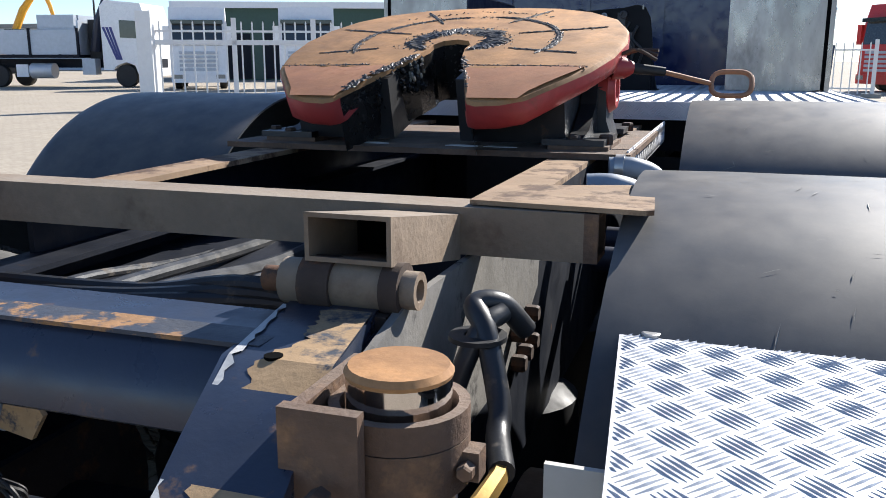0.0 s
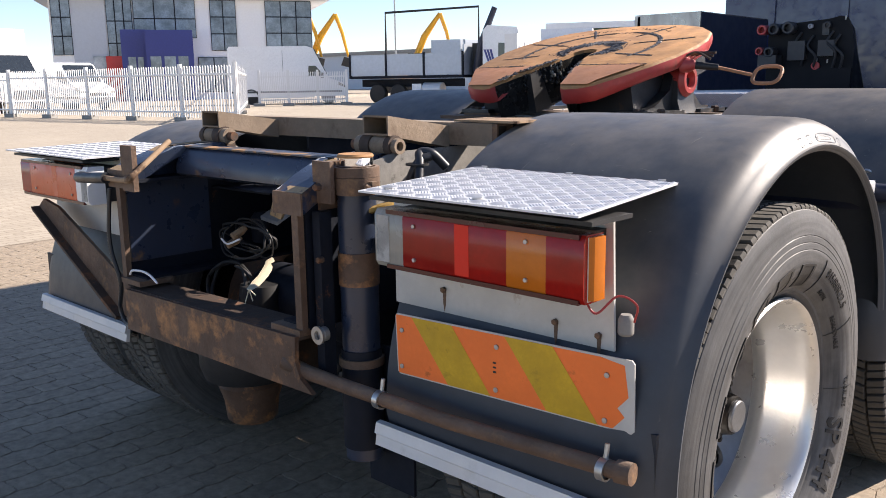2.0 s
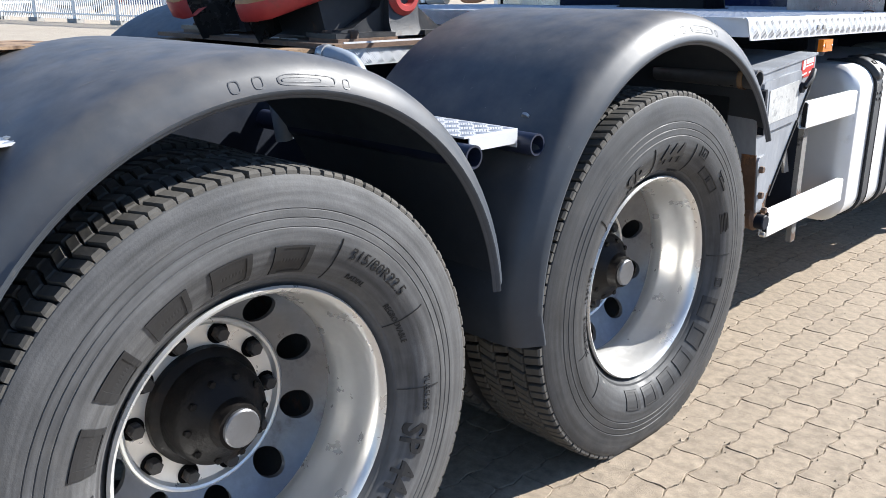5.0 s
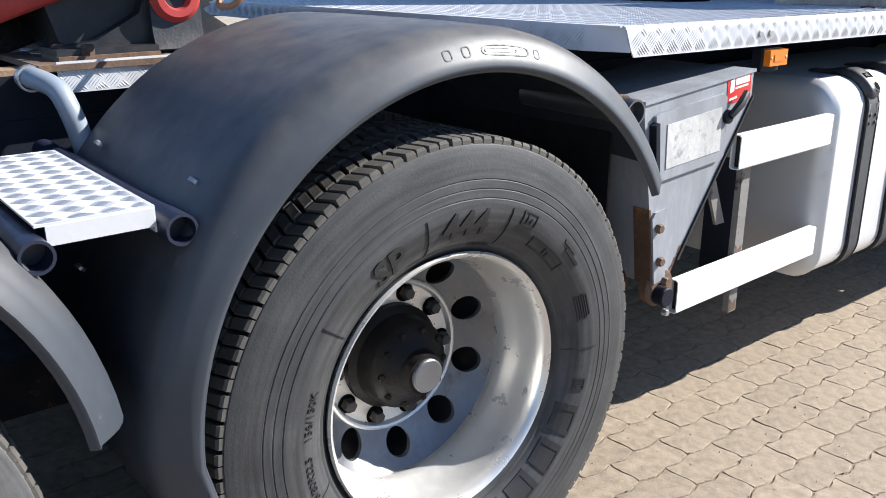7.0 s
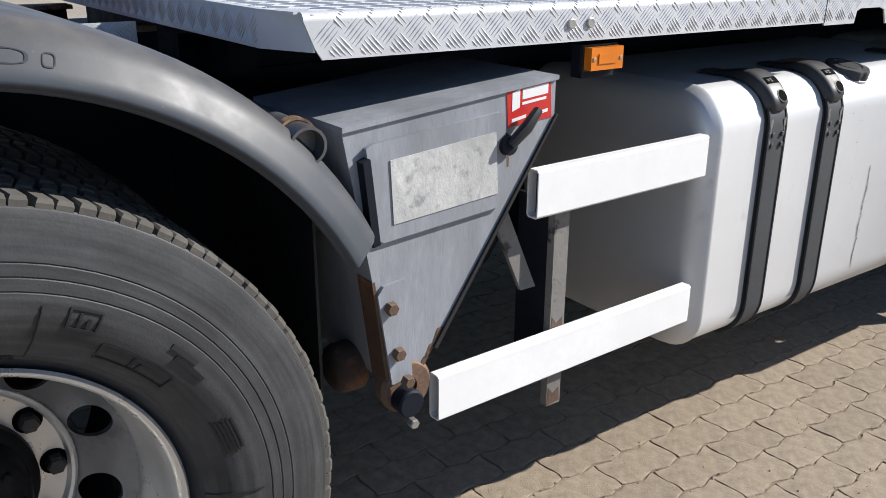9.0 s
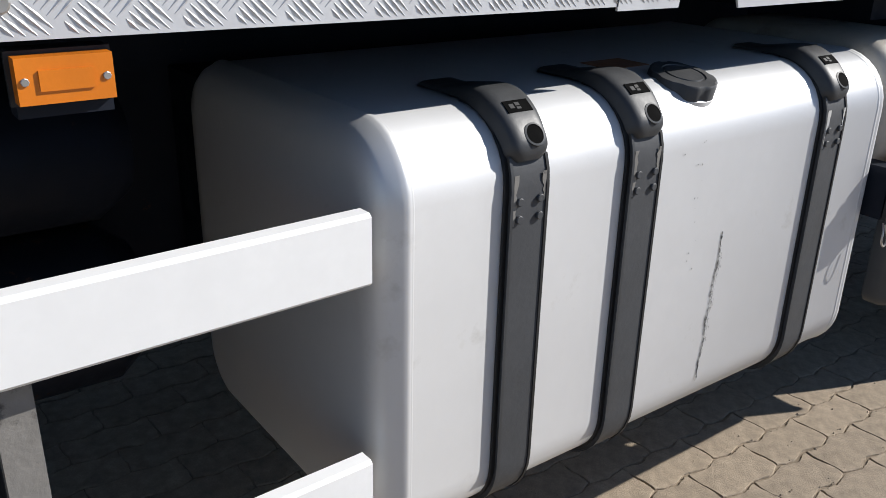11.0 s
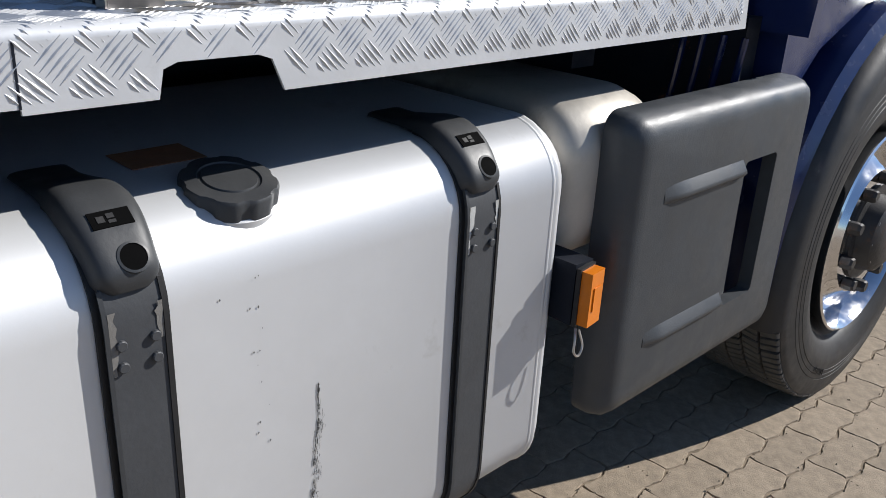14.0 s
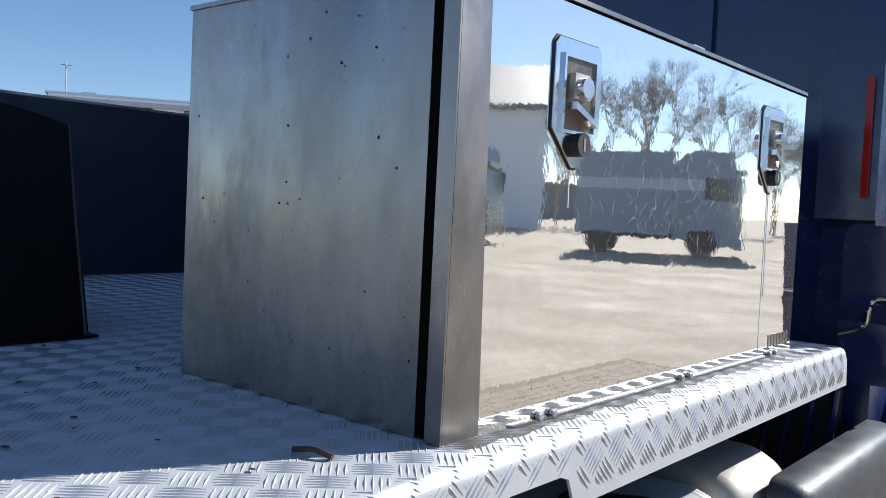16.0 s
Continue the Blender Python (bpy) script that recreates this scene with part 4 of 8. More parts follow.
# ---------------------------------------------------------------- rear lamps, plates and mudflaps
def tail_lamp(side, at):
    """A long rear lamp of clear, red and amber chambers, with a side marker; built for the right side."""
    lamp = new("tail_lamp")
    lamp.parent = truck
    lamp.matrix_basis = at
    tagged(lamp, "long rear lamp with red and amber lenses" if side > 0 else "long faded orange and red rear lamp on a rusty arm")

    Z0, Z1 = 0.946, 1.070

    def chamber(x0, x1, material, nm, lab="", r=0.005, out=0.0):
        pts = [(-0.700 - out, Z0 + 0.012), (-0.692 - out, Z0), (-0.640, Z0), (-0.640, Z1), (-0.692 - out, Z1), (-0.700 - out, Z1 - 0.012)]
        return part(nm, prism(B(), pts, "x", x0, x1), material, lamp, lab, bevel=r, seg=3)
    main, amb = ("lampred", "tailamb") if side > 0 else ("faded", "faded")
    chamber(0.604, 0.689, "lampclr" if side > 0 else "white", "clear_lens", "frosted clear reversing lens", 0.024)
    for k in range(12):
        part("lens_rib", box(B(), 0.611 + k * 0.0032, 0.6126 + k * 0.0032, -0.7025, -0.698, Z0 + 0.012, Z1 - 0.012), "mottle", lamp)
    chamber(0.689, 0.966, main, "red_lens", "dark red lens")
    chamber(0.966, 1.057, amb, "amber_lens", "amber indicator lens")
    chamber(1.057, 1.138, "lampred", "red_lens", "", 0.022)
    part("bright_red_band", box(B(), 0.835, 0.872, -0.7004, -0.698, Z0 + 0.012, Z1 - 0.010), "redband" if side > 0 else "faded", lamp)
    bm = prism(B(), [(1.1385, -0.686), (1.147, -0.680), (1.150, -0.668), (1.150, -0.650), (1.1385, -0.650)], "z", Z0 + 0.006, Z1 - 0.004)
    part("side_marker", bm, amb, lamp, "amber side marker lens", bevel=0.005, seg=3)
    part("housing", box(B(), 0.612, 1.110, -0.640, -0.585, 0.950, 1.066), "black", lamp, "black rubber lamp housing", bevel=0.006)
    part("lens_seam", box(B(), 1.1365, 1.1388, -0.688, -0.64, 0.950, 1.066), "bracket", lamp)
    for z in (Z0 - 0.001, Z1 - 0.008):
        part("lens_rim", box(B(), 0.640, 1.128, -0.7012, -0.664, z, z + 0.009), "rimred", lamp, "dark maroon lens rim", bevel=0.003)
    for x, z in ((0.722, 1.043), (0.722, 0.972), (1.012, 1.046), (1.012, 0.974)):
        bolt(lamp, (x, -0.7, z), "y", 0.0045, -0.004, 10, "zinc", "lens_screw")
    return lamp


tail_lamp(1, pose(0, 0, 0))
tail_lamp(-1, Matrix.Translation((2 * CX, 0, 0.005)) @ Matrix.Diagonal((-1, 1, 1, 1)))


def tread_sheet(name, x0, x1, y0, y1, z, label, tilt=0.0, lean=0.0):
    o = new(name)
    o.parent = truck
    o.matrix_basis = Matrix.Translation((x0, y1, z)) @ Matrix.Rotation(radians(tilt), 4, "X") @ Matrix.Translation((-x0, -y1, 0))
    tagged(o, label)
    def slide(u, v):
        return u + lean * (v - y0)
    part("sheet", prism(B(), [(slide(x0, y0), y0), (slide(x1, y0), y0), (slide(x1, y1), y1), (slide(x0, y1), y1)], "z", -0.004, 0.0), "alu", o, bevel=0.001)
    lug_mesh("tread_relief", x0, x1, y0, y1, lambda u, v, h: (slide(u, v), v, h), o)
    return o


sheetR = tread_sheet("tread_cover", 0.608, 1.158, -0.748, -0.29, 1.128, "bright aluminium tread plate above the rear lamp", tilt=1.8, lean=-0.095)
sheetL = tread_sheet("tread_cover", 2 * CX - 1.21, 2 * CX - 0.575, -0.72, -0.255, 1.112, "aluminium tread plate above the other rear lamp", tilt=0.5)
for x, y in ((0.60, -0.33), (0.85, -0.33), (1.08, -0.33), (0.65, -0.70), (0.90, -0.705)):
    bolt(sheetR, (x, y, 0.0), "z", 0.010, 0.004, 14, "zinc", "plate_rivet")
for side in (1, -1):
    def X(x):
        return x if side > 0 else 2 * CX - x
    part("lamp_bracket", prism(B(), [(X(0.545), 0.832), (X(1.133), 0.834), (X(1.124), 1.095), (X(0.545), 1.098)], "y", -0.586, -0.580), "bracket", truck, "dirty white lamp bracket with rust runs", bevel=0.001)
    part("rubber_edge", box(B(), min(X(0.60), X(1.16)), max(X(0.60), X(1.16)), -0.71, -0.58, 1.090, 1.098), "black", truck)
    # flap behind the wheel
    bm = prism(B(), [(X(0.545), 0.49), (X(1.235), 0.50), (X(1.235), 0.70), (X(0.545), 0.70)], "y", -0.600, -0.592)
    part("mudflap", bm, "flap", truck, "charcoal rubber mudflap")
    # bright edge strip
    pts = [(-0.648, 0.548), (-0.654, 0.523), (-0.648, 0.518), (-0.652, 0.493), (-0.640, 0.491), (-0.634, 0.53), (-0.634, 0.550)]
    o = part("edge_strip", prism(B(), pts, "x", min(X(0.53), X(1.205)), max(X(0.53), X(1.205))), "alu", truck, "ribbed aluminium edge strip")
for x, z in ((0.70, 0.885), (1.00, 0.868), (1.10, 0.86)):
    bolt(truck, (x, -0.587, z), "y", 0.0065, -0.009, 6, "rust", "bracket_bolt")
    part("rust_run", prism(B(), [(x - 0.005, z), (x + 0.005, z), (x + 0.003, z - 0.035), (x - 0.001, z - 0.05), (x - 0.004, z - 0.03)], "y", -0.5872, -0.5862), "rust", truck, smooth=0)


# marker board with diagonal stripes
board = new("marker_board")
board.parent = truck
board.matrix_basis = Matrix.Translation((0.602, -0.640, 0.684)) @ Matrix.Rotation(radians(-1.0), 4, "Y") @ Matrix.Rotation(radians(2.5), 4, "Z") @ Matrix.Rotation(radians(1.0), 4, "X")
tagged(board, "orange and yellow striped reflective marker board, peeling at one corner")
BW, BH = 0.596, 0.142
part("backing", prism(B(), [(0.0, 0.006), (0.006, 0.0), (BW - 0.006, 0), (BW, 0.006), (BW, BH - 0.006), (BW - 0.006, BH), (0.006, BH), (0.0, BH - 0.006)], "y", 0.0, 0.003), "bracket", board)
part("orange_film", prism(B(), [(0.003, 0.003), (BW - 0.045, 0.003), (BW - 0.02, 0.03), (BW - 0.035, 0.045), (BW - 0.012, 0.07), (BW - 0.02, BH - 0.012), (BW - 0.07, BH - 0.004), (0.003, BH - 0.003)], "y", -0.0006, 0.0), "orange", board, smooth=0)
for x in (0.05, 0.305):
    part("yellow_stripe", prism(B(), [(x, BH - 0.003), (x + 0.115, BH - 0.003), (x + 0.215, 0.003), (x + 0.10, 0.003)], "y", -0.0012, -0.0006), "yellow", board, smooth=0)
for k in range(3):
    part("mark", box(B(), 0.274, 0.282, -0.001, -0.0005, 0.056 + 0.010 * k, 0.060 + 0.010 * k), "black", board, smooth=0)
for x, z in ((0.02, 0.105), (0.015, 0.02), (0.285, 0.113), (0.28, 0.02), (0.54, 0.105), (0.535, 0.015)):
    bolt(board, (x, -0.001, z), "y", 0.0055, -0.003, 10, "zinc", "board_screw")
# plug with thin cable
bm = turned(B(), [(0.012, 0.876), (0.015, 0.880), (0.015, 0.905), (0.010, 0.915), (0.0001, 0.915)], 20, "z", (1.165, -0.600, 0))
part("lamp_plug", bm, "dusty", truck, "small clear plastic plug")
bm = tube(B(), curve([(1.115, -0.66, 0.945), (1.14, -0.66, 0.925), (1.165, -0.63, 0.955), (1.195, -0.615, 0.94), (1.185, -0.605, 0.905)]), 0.0022, 6)
part("thin_cable", bm, "red", truck, "thin red cable")
# rusty arm below the other lamp and its air line
bm = prism(B(), [(-1.25, 0.905), (-1.205, 0.935), (-1.09, 0.915), (-0.54, 0.68), (-0.54, 0.585), (-0.66, 0.60)], "y", -0.672, -0.660)
part("lamp_arm", bm, "rust", truck, "rusty diagonal steel arm", bevel=0.003)
part("lamp_arm_flange", prism(B(), [(-1.255, 0.905), (-1.25, 0.893), (-0.66, 0.588), (-0.655, 0.60)], "y", -0.70, -0.655), "rustd", truck, bevel=0.002)
bm = tube(B(), curve([(-0.74, -0.74, 1.050), (-0.66, -0.75, 1.055), (-0.53, -0.75, 1.063)]), 0.017, 12)
part("hose_sleeve", bm, "hose", truck, "black rubber hose sleeve")
bm = tube(B(), curve([(-0.54, -0.752, 1.063), (-0.40, -0.755, 1.066), (-0.362, -0.745, 1.085), (-0.415, -0.60, 1.168)]), [0.008] * 8 + [0.0105] * 8 + [0.0085] * 9, 12)
part("hose_coupling", bm, "angle", truck, "tan hose coupling")
bm = tube(B(), curve([(-0.62, -0.70, 1.02), (-0.63, -0.71, 0.85), (-0.60, -0.70, 0.72), (-0.64, -0.69, 0.63), (-0.60, -0.69, 0.585), (-0.50, -0.70, 0.60)]), 0.007, 8)
part("drooping_cable", bm, "hose", truck)
part("rail_post", box(B(), -0.452, -0.385, -0.738, -0.722, 1.03, 1.163), "rust", truck, "rusty end block", bevel=0.004)

# hoses, lines and dark clutter inside the frame
for k in (0, 1, 2, 3, 6):
    x = CX - 0.30 + 0.09 * k
    pts = [(x, -0.33, 1.02 + 0.01 * (k % 3)), (x + 0.05, -0.1, 1.05), (x + 0.02, 0.3, 1.0 + 0.02 * (k % 2)), (x - 0.05, 0.9, 0.98)]
    part("air_line", tube(B(), curve(pts), 0.009 + 0.004 * (k % 3), 10), "hose", truck, "black air line")
for k in range(3):
    pts = [(CX - 0.30, -0.28 + 0.03 * k, 1.06 + 0.01 * k), (CX - 0.05, -0.25 + 0.03 * k, 1.075), (CX + 0.15, -0.22, 1.085 + 0.012 * k), (CX + 0.33, -0.2, 1.08)]
    part("air_line", tube(B(), curve(pts), 0.011, 10), "hose", truck)
rnd = random.Random(12)


def tangle(cx, cy, cz, rx, rz, n, thick, loose, label, material="hose"):
    """Loops of thin cable lying loosely over one another."""
    for k in range(n):
        pts, ph = [], rnd.uniform(0, 6.28)
        qx, qz = rx * rnd.uniform(1 - loose, 1 + loose), rz * rnd.uniform(1 - loose, 1 + loose)
        ox, oz = rnd.uniform(-1, 1) * rx * loose * 0.6, rnd.uniform(-1, 1) * rz * loose * 0.6
        span = rnd.uniform(4.6, 6.6)
        for j in range(15):
            t = ph + span * j / 14
            pts.append((cx + ox + qx * math.cos(t) + rnd.uniform(-1, 1) * 0.005, cy + 0.028 * math.sin(t + k) + 0.006 * k, cz + oz + qz * math.sin(t) + rnd.uniform(-1, 1) * 0.005))
        part("cable_loop", tube(B(), curve(pts, 4), thick * rnd.uniform(0.75, 1.2), 7), material, truck, label)


tangle(-0.262, -0.455, 0.868, 0.105, 0.050, 6, 0.0034, 0.28, "thin tangled black cable", "black")
tangle(-0.350, -0.470, 0.700, 0.092, 0.078, 3, 0.0055, 0.05, "coiled black cable", "black")
# plate added to keep the sun off the left rail's inner face
part("cover_plate", box(B(), -0.52, -0.20, -0.40, 0.60, 1.000, 1.006), "frame", truck, "added black plate that blocks sun inside the frame", bevel=0.002)
for x, z in ((-0.262, 0.880), (-0.292, 0.848)):
    part("cable_joint", tube(B(), [(x, -0.50, z), (x + 0.004, -0.47, z + 0.012), (x + 0.006, -0.455, z + 0.022)], [0.011, 0.013, 0.009], 8), "angle", truck, "tan cable connector")
bm = tube(B(), curve([(-0.315, -0.505, 0.868), (-0.27, -0.512, 0.858), (-0.215, -0.505, 0.878)], 6), 0.003, 6)
part("tie_strap", bm, "white", truck, "white plastic tie strap")
# frayed strap that hangs over the edge
rows = []
for x, y, z, w in ((-0.162, -0.43, 0.815, 0.006), (-0.15, -0.446, 0.81, 0.016), (-0.143, -0.459, 0.806, 0.01), (-0.121, -0.474, 0.802, 0.015), (-0.103, -0.492, 0.798, 0.017), (-0.073, -0.526, 0.791, 0.017), (-0.049, -0.559, 0.786, 0.018), (-0.021, -0.594, 0.782, 0.016), (-0.003, -0.62, 0.78, 0.011), (0.007, -0.63, 0.78, 0.005)):
    rows.append([(x - w * 0.92, y - w * 0.38, z), (x, y, z + 0.003), (x + w * 0.92, y + w * 0.38, z), (x, y, z - 0.002)])
part("strap_end", skin(B(), rows), "tape", truck, "pale frayed woven strap end", smooth=50)
for dx, dz in ((0.035, -0.012), (-0.018, -0.045), (0.02, -0.03)):
    part("strap_fray", tube(B(), [(0.007, -0.630, 0.784), (0.007 + dx, -0.633, 0.784 + dz)], 0.0016, 5), "tape", truck)
bm = skin(B(), [[(x, -0.40, z) for x, z in ((-0.205, 0.940), (-0.150, 0.930), (-0.128, 0.965), (-0.150, 1.000), (-0.185, 0.985))], [(x, -0.392, z) for x, z in ((-0.205, 0.940), (-0.150, 0.930), (-0.128, 0.965), (-0.150, 1.000), (-0.185, 0.985))]])
part("crusted_plate", bm, "sand", truck, "small crusted sandy plate", bevel=0.003)
part("valve_block", box(B(), CX - 0.35, CX - 0.27, -0.22, -0.12, 0.88, 1.0), "frame", truck, "cast valve block", bevel=0.012)
part("valve_body", turned(B(), [(0.03, 0.82), (0.035, 0.83), (0.035, 0.90), (0.02, 0.92), (0.0001, 0.92)], 16, "z", (CX - 0.31, -0.30, 0)), "frame", truck, "black valve")
part("air_tank", turned(B(), [(0.0001, CX - 0.33), (0.07, CX - 0.31), (0.10, CX - 0.25), (0.10, CX + 0.25), (0.07, CX + 0.31), (0.0001, CX + 0.33)], 24, "x", (0, -0.30, 0.66)), "frame", truck, "black air tank")
part("brake_chamber", turned(B(), [(0.0001, 0.47), (0.08, 0.47), (0.09, 0.50), (0.09, 0.56), (0.07, 0.64), (0.06, 0.72)], 24, "z", (-0.25, -0.42, 0)), "black", truck, "black brake chamber")
part("air_bellows", turned(B(), [(0.11, 0.36), (0.15, 0.375), (0.165, 0.42), (0.165, 0.52), (0.15, 0.58), (0.12, 0.60)], 32, "z", (-0.42, -0.36, 0)), "black", truck, "large black rubber air bellows", smooth=40)
part("bellows_foot", turned(B(), [(0.0001, 0.215), (0.075, 0.215), (0.085, 0.225), (0.092, 0.29), (0.110, 0.345), (0.10, 0.36)], 32, "z", (-0.42, -0.36, 0)), "drawbar", truck, "rusty bellows foot", smooth=40)
bm = tube(B(), curve([(-0.460, -0.735, 0.775), (-0.43, -0.742, 0.792), (-0.38, -0.735, 0.795), (-0.335, -0.735, 0.788), (-0.30, -0.735, 0.772)]), 0.0035, 6)
part("tie_strap", bm, "white", truck, "white plastic tie strap")
# hydraulic hose by the cylinder
bm = tube(B(), curve([(0.495, -0.52, 1.050), (0.475, -0.46, 1.054), (0.468, -0.43, 1.075), (0.445, -0.40, 1.137), (0.428, -0.38, 1.157), (0.45, -0.36, 1.155), (0.47, -0.33, 1.12)]), 0.012, 12)
part("hydraulic_hose", bm, "hose", truck, "black hydraulic hose")
bm = tube(B(), [(0.472, -0.60, 1.04), (0.49, -0.575, 1.046), (0.494, -0.53, 1.050), (0.490, -0.50, 1.051)], [0.008, 0.010, 0.009, 0.008], 6)
part("hose_fitting", bm, "brass", truck, "brass and rust hose fitting")
bm = tube(B(), curve([(0.455, -0.37, 1.15), (0.438, -0.40, 1.134), (0.415, -0.42, 1.06), (0.41, -0.44, 0.95)]), 0.011, 12)
part("hydraulic_hose", bm, "hose", truck)
for y, z in ((0.13, 0.997), (0.04, 0.990), (0.13, 0.950), (0.085, 0.945), (0.045, 0.940)):
    bolt(truck, (CX + 0.449, y, z), "x", 0.014, 0.022, 6, "rustd", "rail_bolt")
# bracket arm that runs forward above the rail
part("cable_tie", turned(B(), [(0.014, 1.128), (0.03, 1.128), (0.03, 1.133), (0.014, 1.133)], 14, "z", (0.437, -0.40, 0), close=True), "black", truck)
for p, q in (((-0.37, -0.32, 0.91), (-0.32, -0.25, 0.955)),):
    bm = skin(B(), [[(p[0], p[1], p[2]), (p[0] + 0.09, p[1], p[2] - 0.01), (p[0] + 0.09, p[1], p[2] - 0.022), (p[0], p[1], p[2] - 0.012)], [(q[0] - 0.02, q[1], q[2]), (q[0] + 0.08, q[1], q[2]), (q[0] + 0.08, q[1], q[2] - 0.012), (q[0] - 0.02, q[1], q[2] - 0.012)]])
    part("guard_tongue", bm, "locker", truck, "pale dusty bent plate", bevel=0.002)


# ---------------------------------------------------------------- step between the mudguards
step = tread_sheet("step_plate", 0.60, 1.165, 0.585, 0.765, 1.030, "aluminium tread plate step between mudguards")
part("step_edge", box(B(), 0.60, 1.165, 0.765, 0.768, -0.045, 0.0), "alu", step)
part("step_edge", box(B(), 1.163, 1.167, 0.60, 0.765, -0.035, -0.004), "alu", step)
for y in (0.575, 0.795):
    bm = tube(B(), [(0.40, y, 0.992), (0.9, y, 0.992), (1.16, y, 0.992), (1.205, y, 0.992)], 0.027, 18, caps=True, hollow=0.82)
    part("step_tube", bm, "navy", truck, "dark painted steel tube")
for dy in (0.0, -0.305):
    bm = tube(B(), curve([(0.40, 0.778 + dy, 1.160), (0.45, 0.79 + dy, 1.160), (0.495, 0.818 + dy, 1.140), (0.520, 0.832 + dy, 1.095), (0.522, 0.848 + dy, 1.03), (0.522, 0.860 + dy, 0.95)]), 0.024, 14)
    part("bent_pipe", bm, "pipe", truck, "bent pale grey steel pipe")
part("pipe_band", turned(B(), [(0.025, -0.01), (0.03, -0.01), (0.03, 0.01), (0.025, 0.01)], 18, "x", (0.425, 0.784, 1.160), close=True), "zinc", truck)


# ---------------------------------------------------------------- fifth wheel coupling
coupling = new("fifth_wheel")
coupling.parent = truck
tagged(coupling, "red fifth wheel coupling with rusty greased top plate, tilted back")
PIV = Matrix.Translation((CX, 1.165, 1.300)) @ Matrix.Rotation(radians(15.2), 4, "X")
TH = 0.150          # top of the plate above the pivot


HALF = [(0.158, -0.425), (0.168, -0.447), (0.190, -0.458), (0.245, -0.452), (0.300, -0.425), (0.418, -0.24), (0.455, -0.11), (0.470, 0.03), (0.458, 0.15), (0.415, 0.27), (0.335, 0.36), (0.22, 0.42), (0.11, 0.44), (0.0, 0.445)]
RIM = HALF + [(-u, v) for u, v in HALF[-2::-1]]
SLOT = [(-0.064, -0.13), (-0.050, -0.06), (-0.053, -0.02), (-0.036, 0.02), (0.0, 0.035), (0.036, 0.02), (0.053, -0.02), (0.050, -0.06), (0.064, -0.13)]
OUT = RIM + SLOT


def DIP(u, v):
    return -0.016 * max(0.0, (-0.25 - v) / 0.2) ** 1.6


def plate_top():
    """Top plate with its rim rolled down and the noses bent a little."""
    bm = B()
    rings = []
    for f, dz in ((1.0, TH - 0.013), (0.988, TH - 0.004), (0.965, TH)):
        rings.append([bm.verts.new((u * f if abs(u) > 0.07 else u, 0.12 + (v - 0.12) * f if abs(u) > 0.07 or v > 0.1 else v, dz + DIP(u, v))) for u, v in OUT])
    n = len(OUT)
    for r, s in zip(rings, rings[1:]):
        for k in range(n):
            bm.faces.new((r[k], r[(k + 1) % n], s[(k + 1) % n], s[k]))
    f = bm.faces.new(rings[-1])
    bmesh.ops.triangulate(bm, faces=[f])
    return bm


part("plate_top", plate_top(), "ptop", coupling, "orange-brown rusty plate with worn rings", at=PIV, smooth=30)


def skirt(pts, low, material, label, name, tuck=0.97):
    rows = []
    for u, v in pts:
        d = low + (0.012 if v < -0.3 and low < 0.1 else 0.0)
        rows.append([(u, v, TH - 0.0125 + DIP(u, v)), (u * 1.004, v * 1.003, TH - 0.03 + DIP(u, v)), (u * 0.992, v * 0.992, TH - d + 0.008 + DIP(u, v)), (u * tuck, v * tuck, TH - d + DIP(u, v)), (u * tuck * 0.9, v * tuck * 0.9, TH - d + 0.006)])
    part(name, skin(B(), rows, False, False), material, coupling, label, at=PIV, smooth=50)


skirt(RIM, 0.060, "red", "worn red painted cast edge", "plate_skirt")
throat = [RIM[-1]] + SLOT + [RIM[0]]
rows = [[(u, v, TH - 0.0128 + DIP(u, v)), (u * 1.02, v + 0.002, TH - 0.045), (u * 1.05, v + 0.006, TH - 0.10), (u * 1.08, v + 0.02, TH - 0.17)] for u, v in throat]
part("throat_wall", skin(B(), rows, False, False), "grease", coupling, "grease-caked throat wall", at=PIV, smooth=0)
for x0, x1, y0, y1 in ((-0.40, 0.40, 0.05, 0.10), (-0.36, -0.09, -0.28, -0.02), (0.09, 0.36, -0.28, -0.02), (-0.34, 0.34, 0.10, 0.34)):
    part("plate_rib", box(B(), x0, x1, y0, y1, -0.03, TH - 0.02), "cast", coupling, at=PIV, bevel=0.02)


# worn red-brown noses
rnd = random.Random(8)
for sg in (-1, 1):
    rows = []
    for k in range(13):
        f = k / 12
        v1 = -0.235 - 0.012 * math.sin(5 * f + sg) + rnd.uniform(-0.008, 0.008)
        u0, u1 = 0.100, 0.408
        row = []
        for j in range(6):
            g = j / 5
            v = v1 + (-0.442 - v1) * g
            lo = 0.066 + (0.160 - 0.066) * min(1.0, max(0.0, (-0.13 - v) / 0.30)) + 0.006
            hi = 0.405 if v > -0.24 else 0.405 - (0.405 - 0.285) * min(1.0, (-0.24 - v) / 0.185)
            u = lo + (hi - lo) * f
            row.append((sg * u, v, TH + 0.0012 + DIP(u, v)))
        rows.append(row)
    part("worn_nose", skin(B(), rows, False, False), "nose", coupling, "red-brown worn nose of the plate", at=PIV, smooth=60)


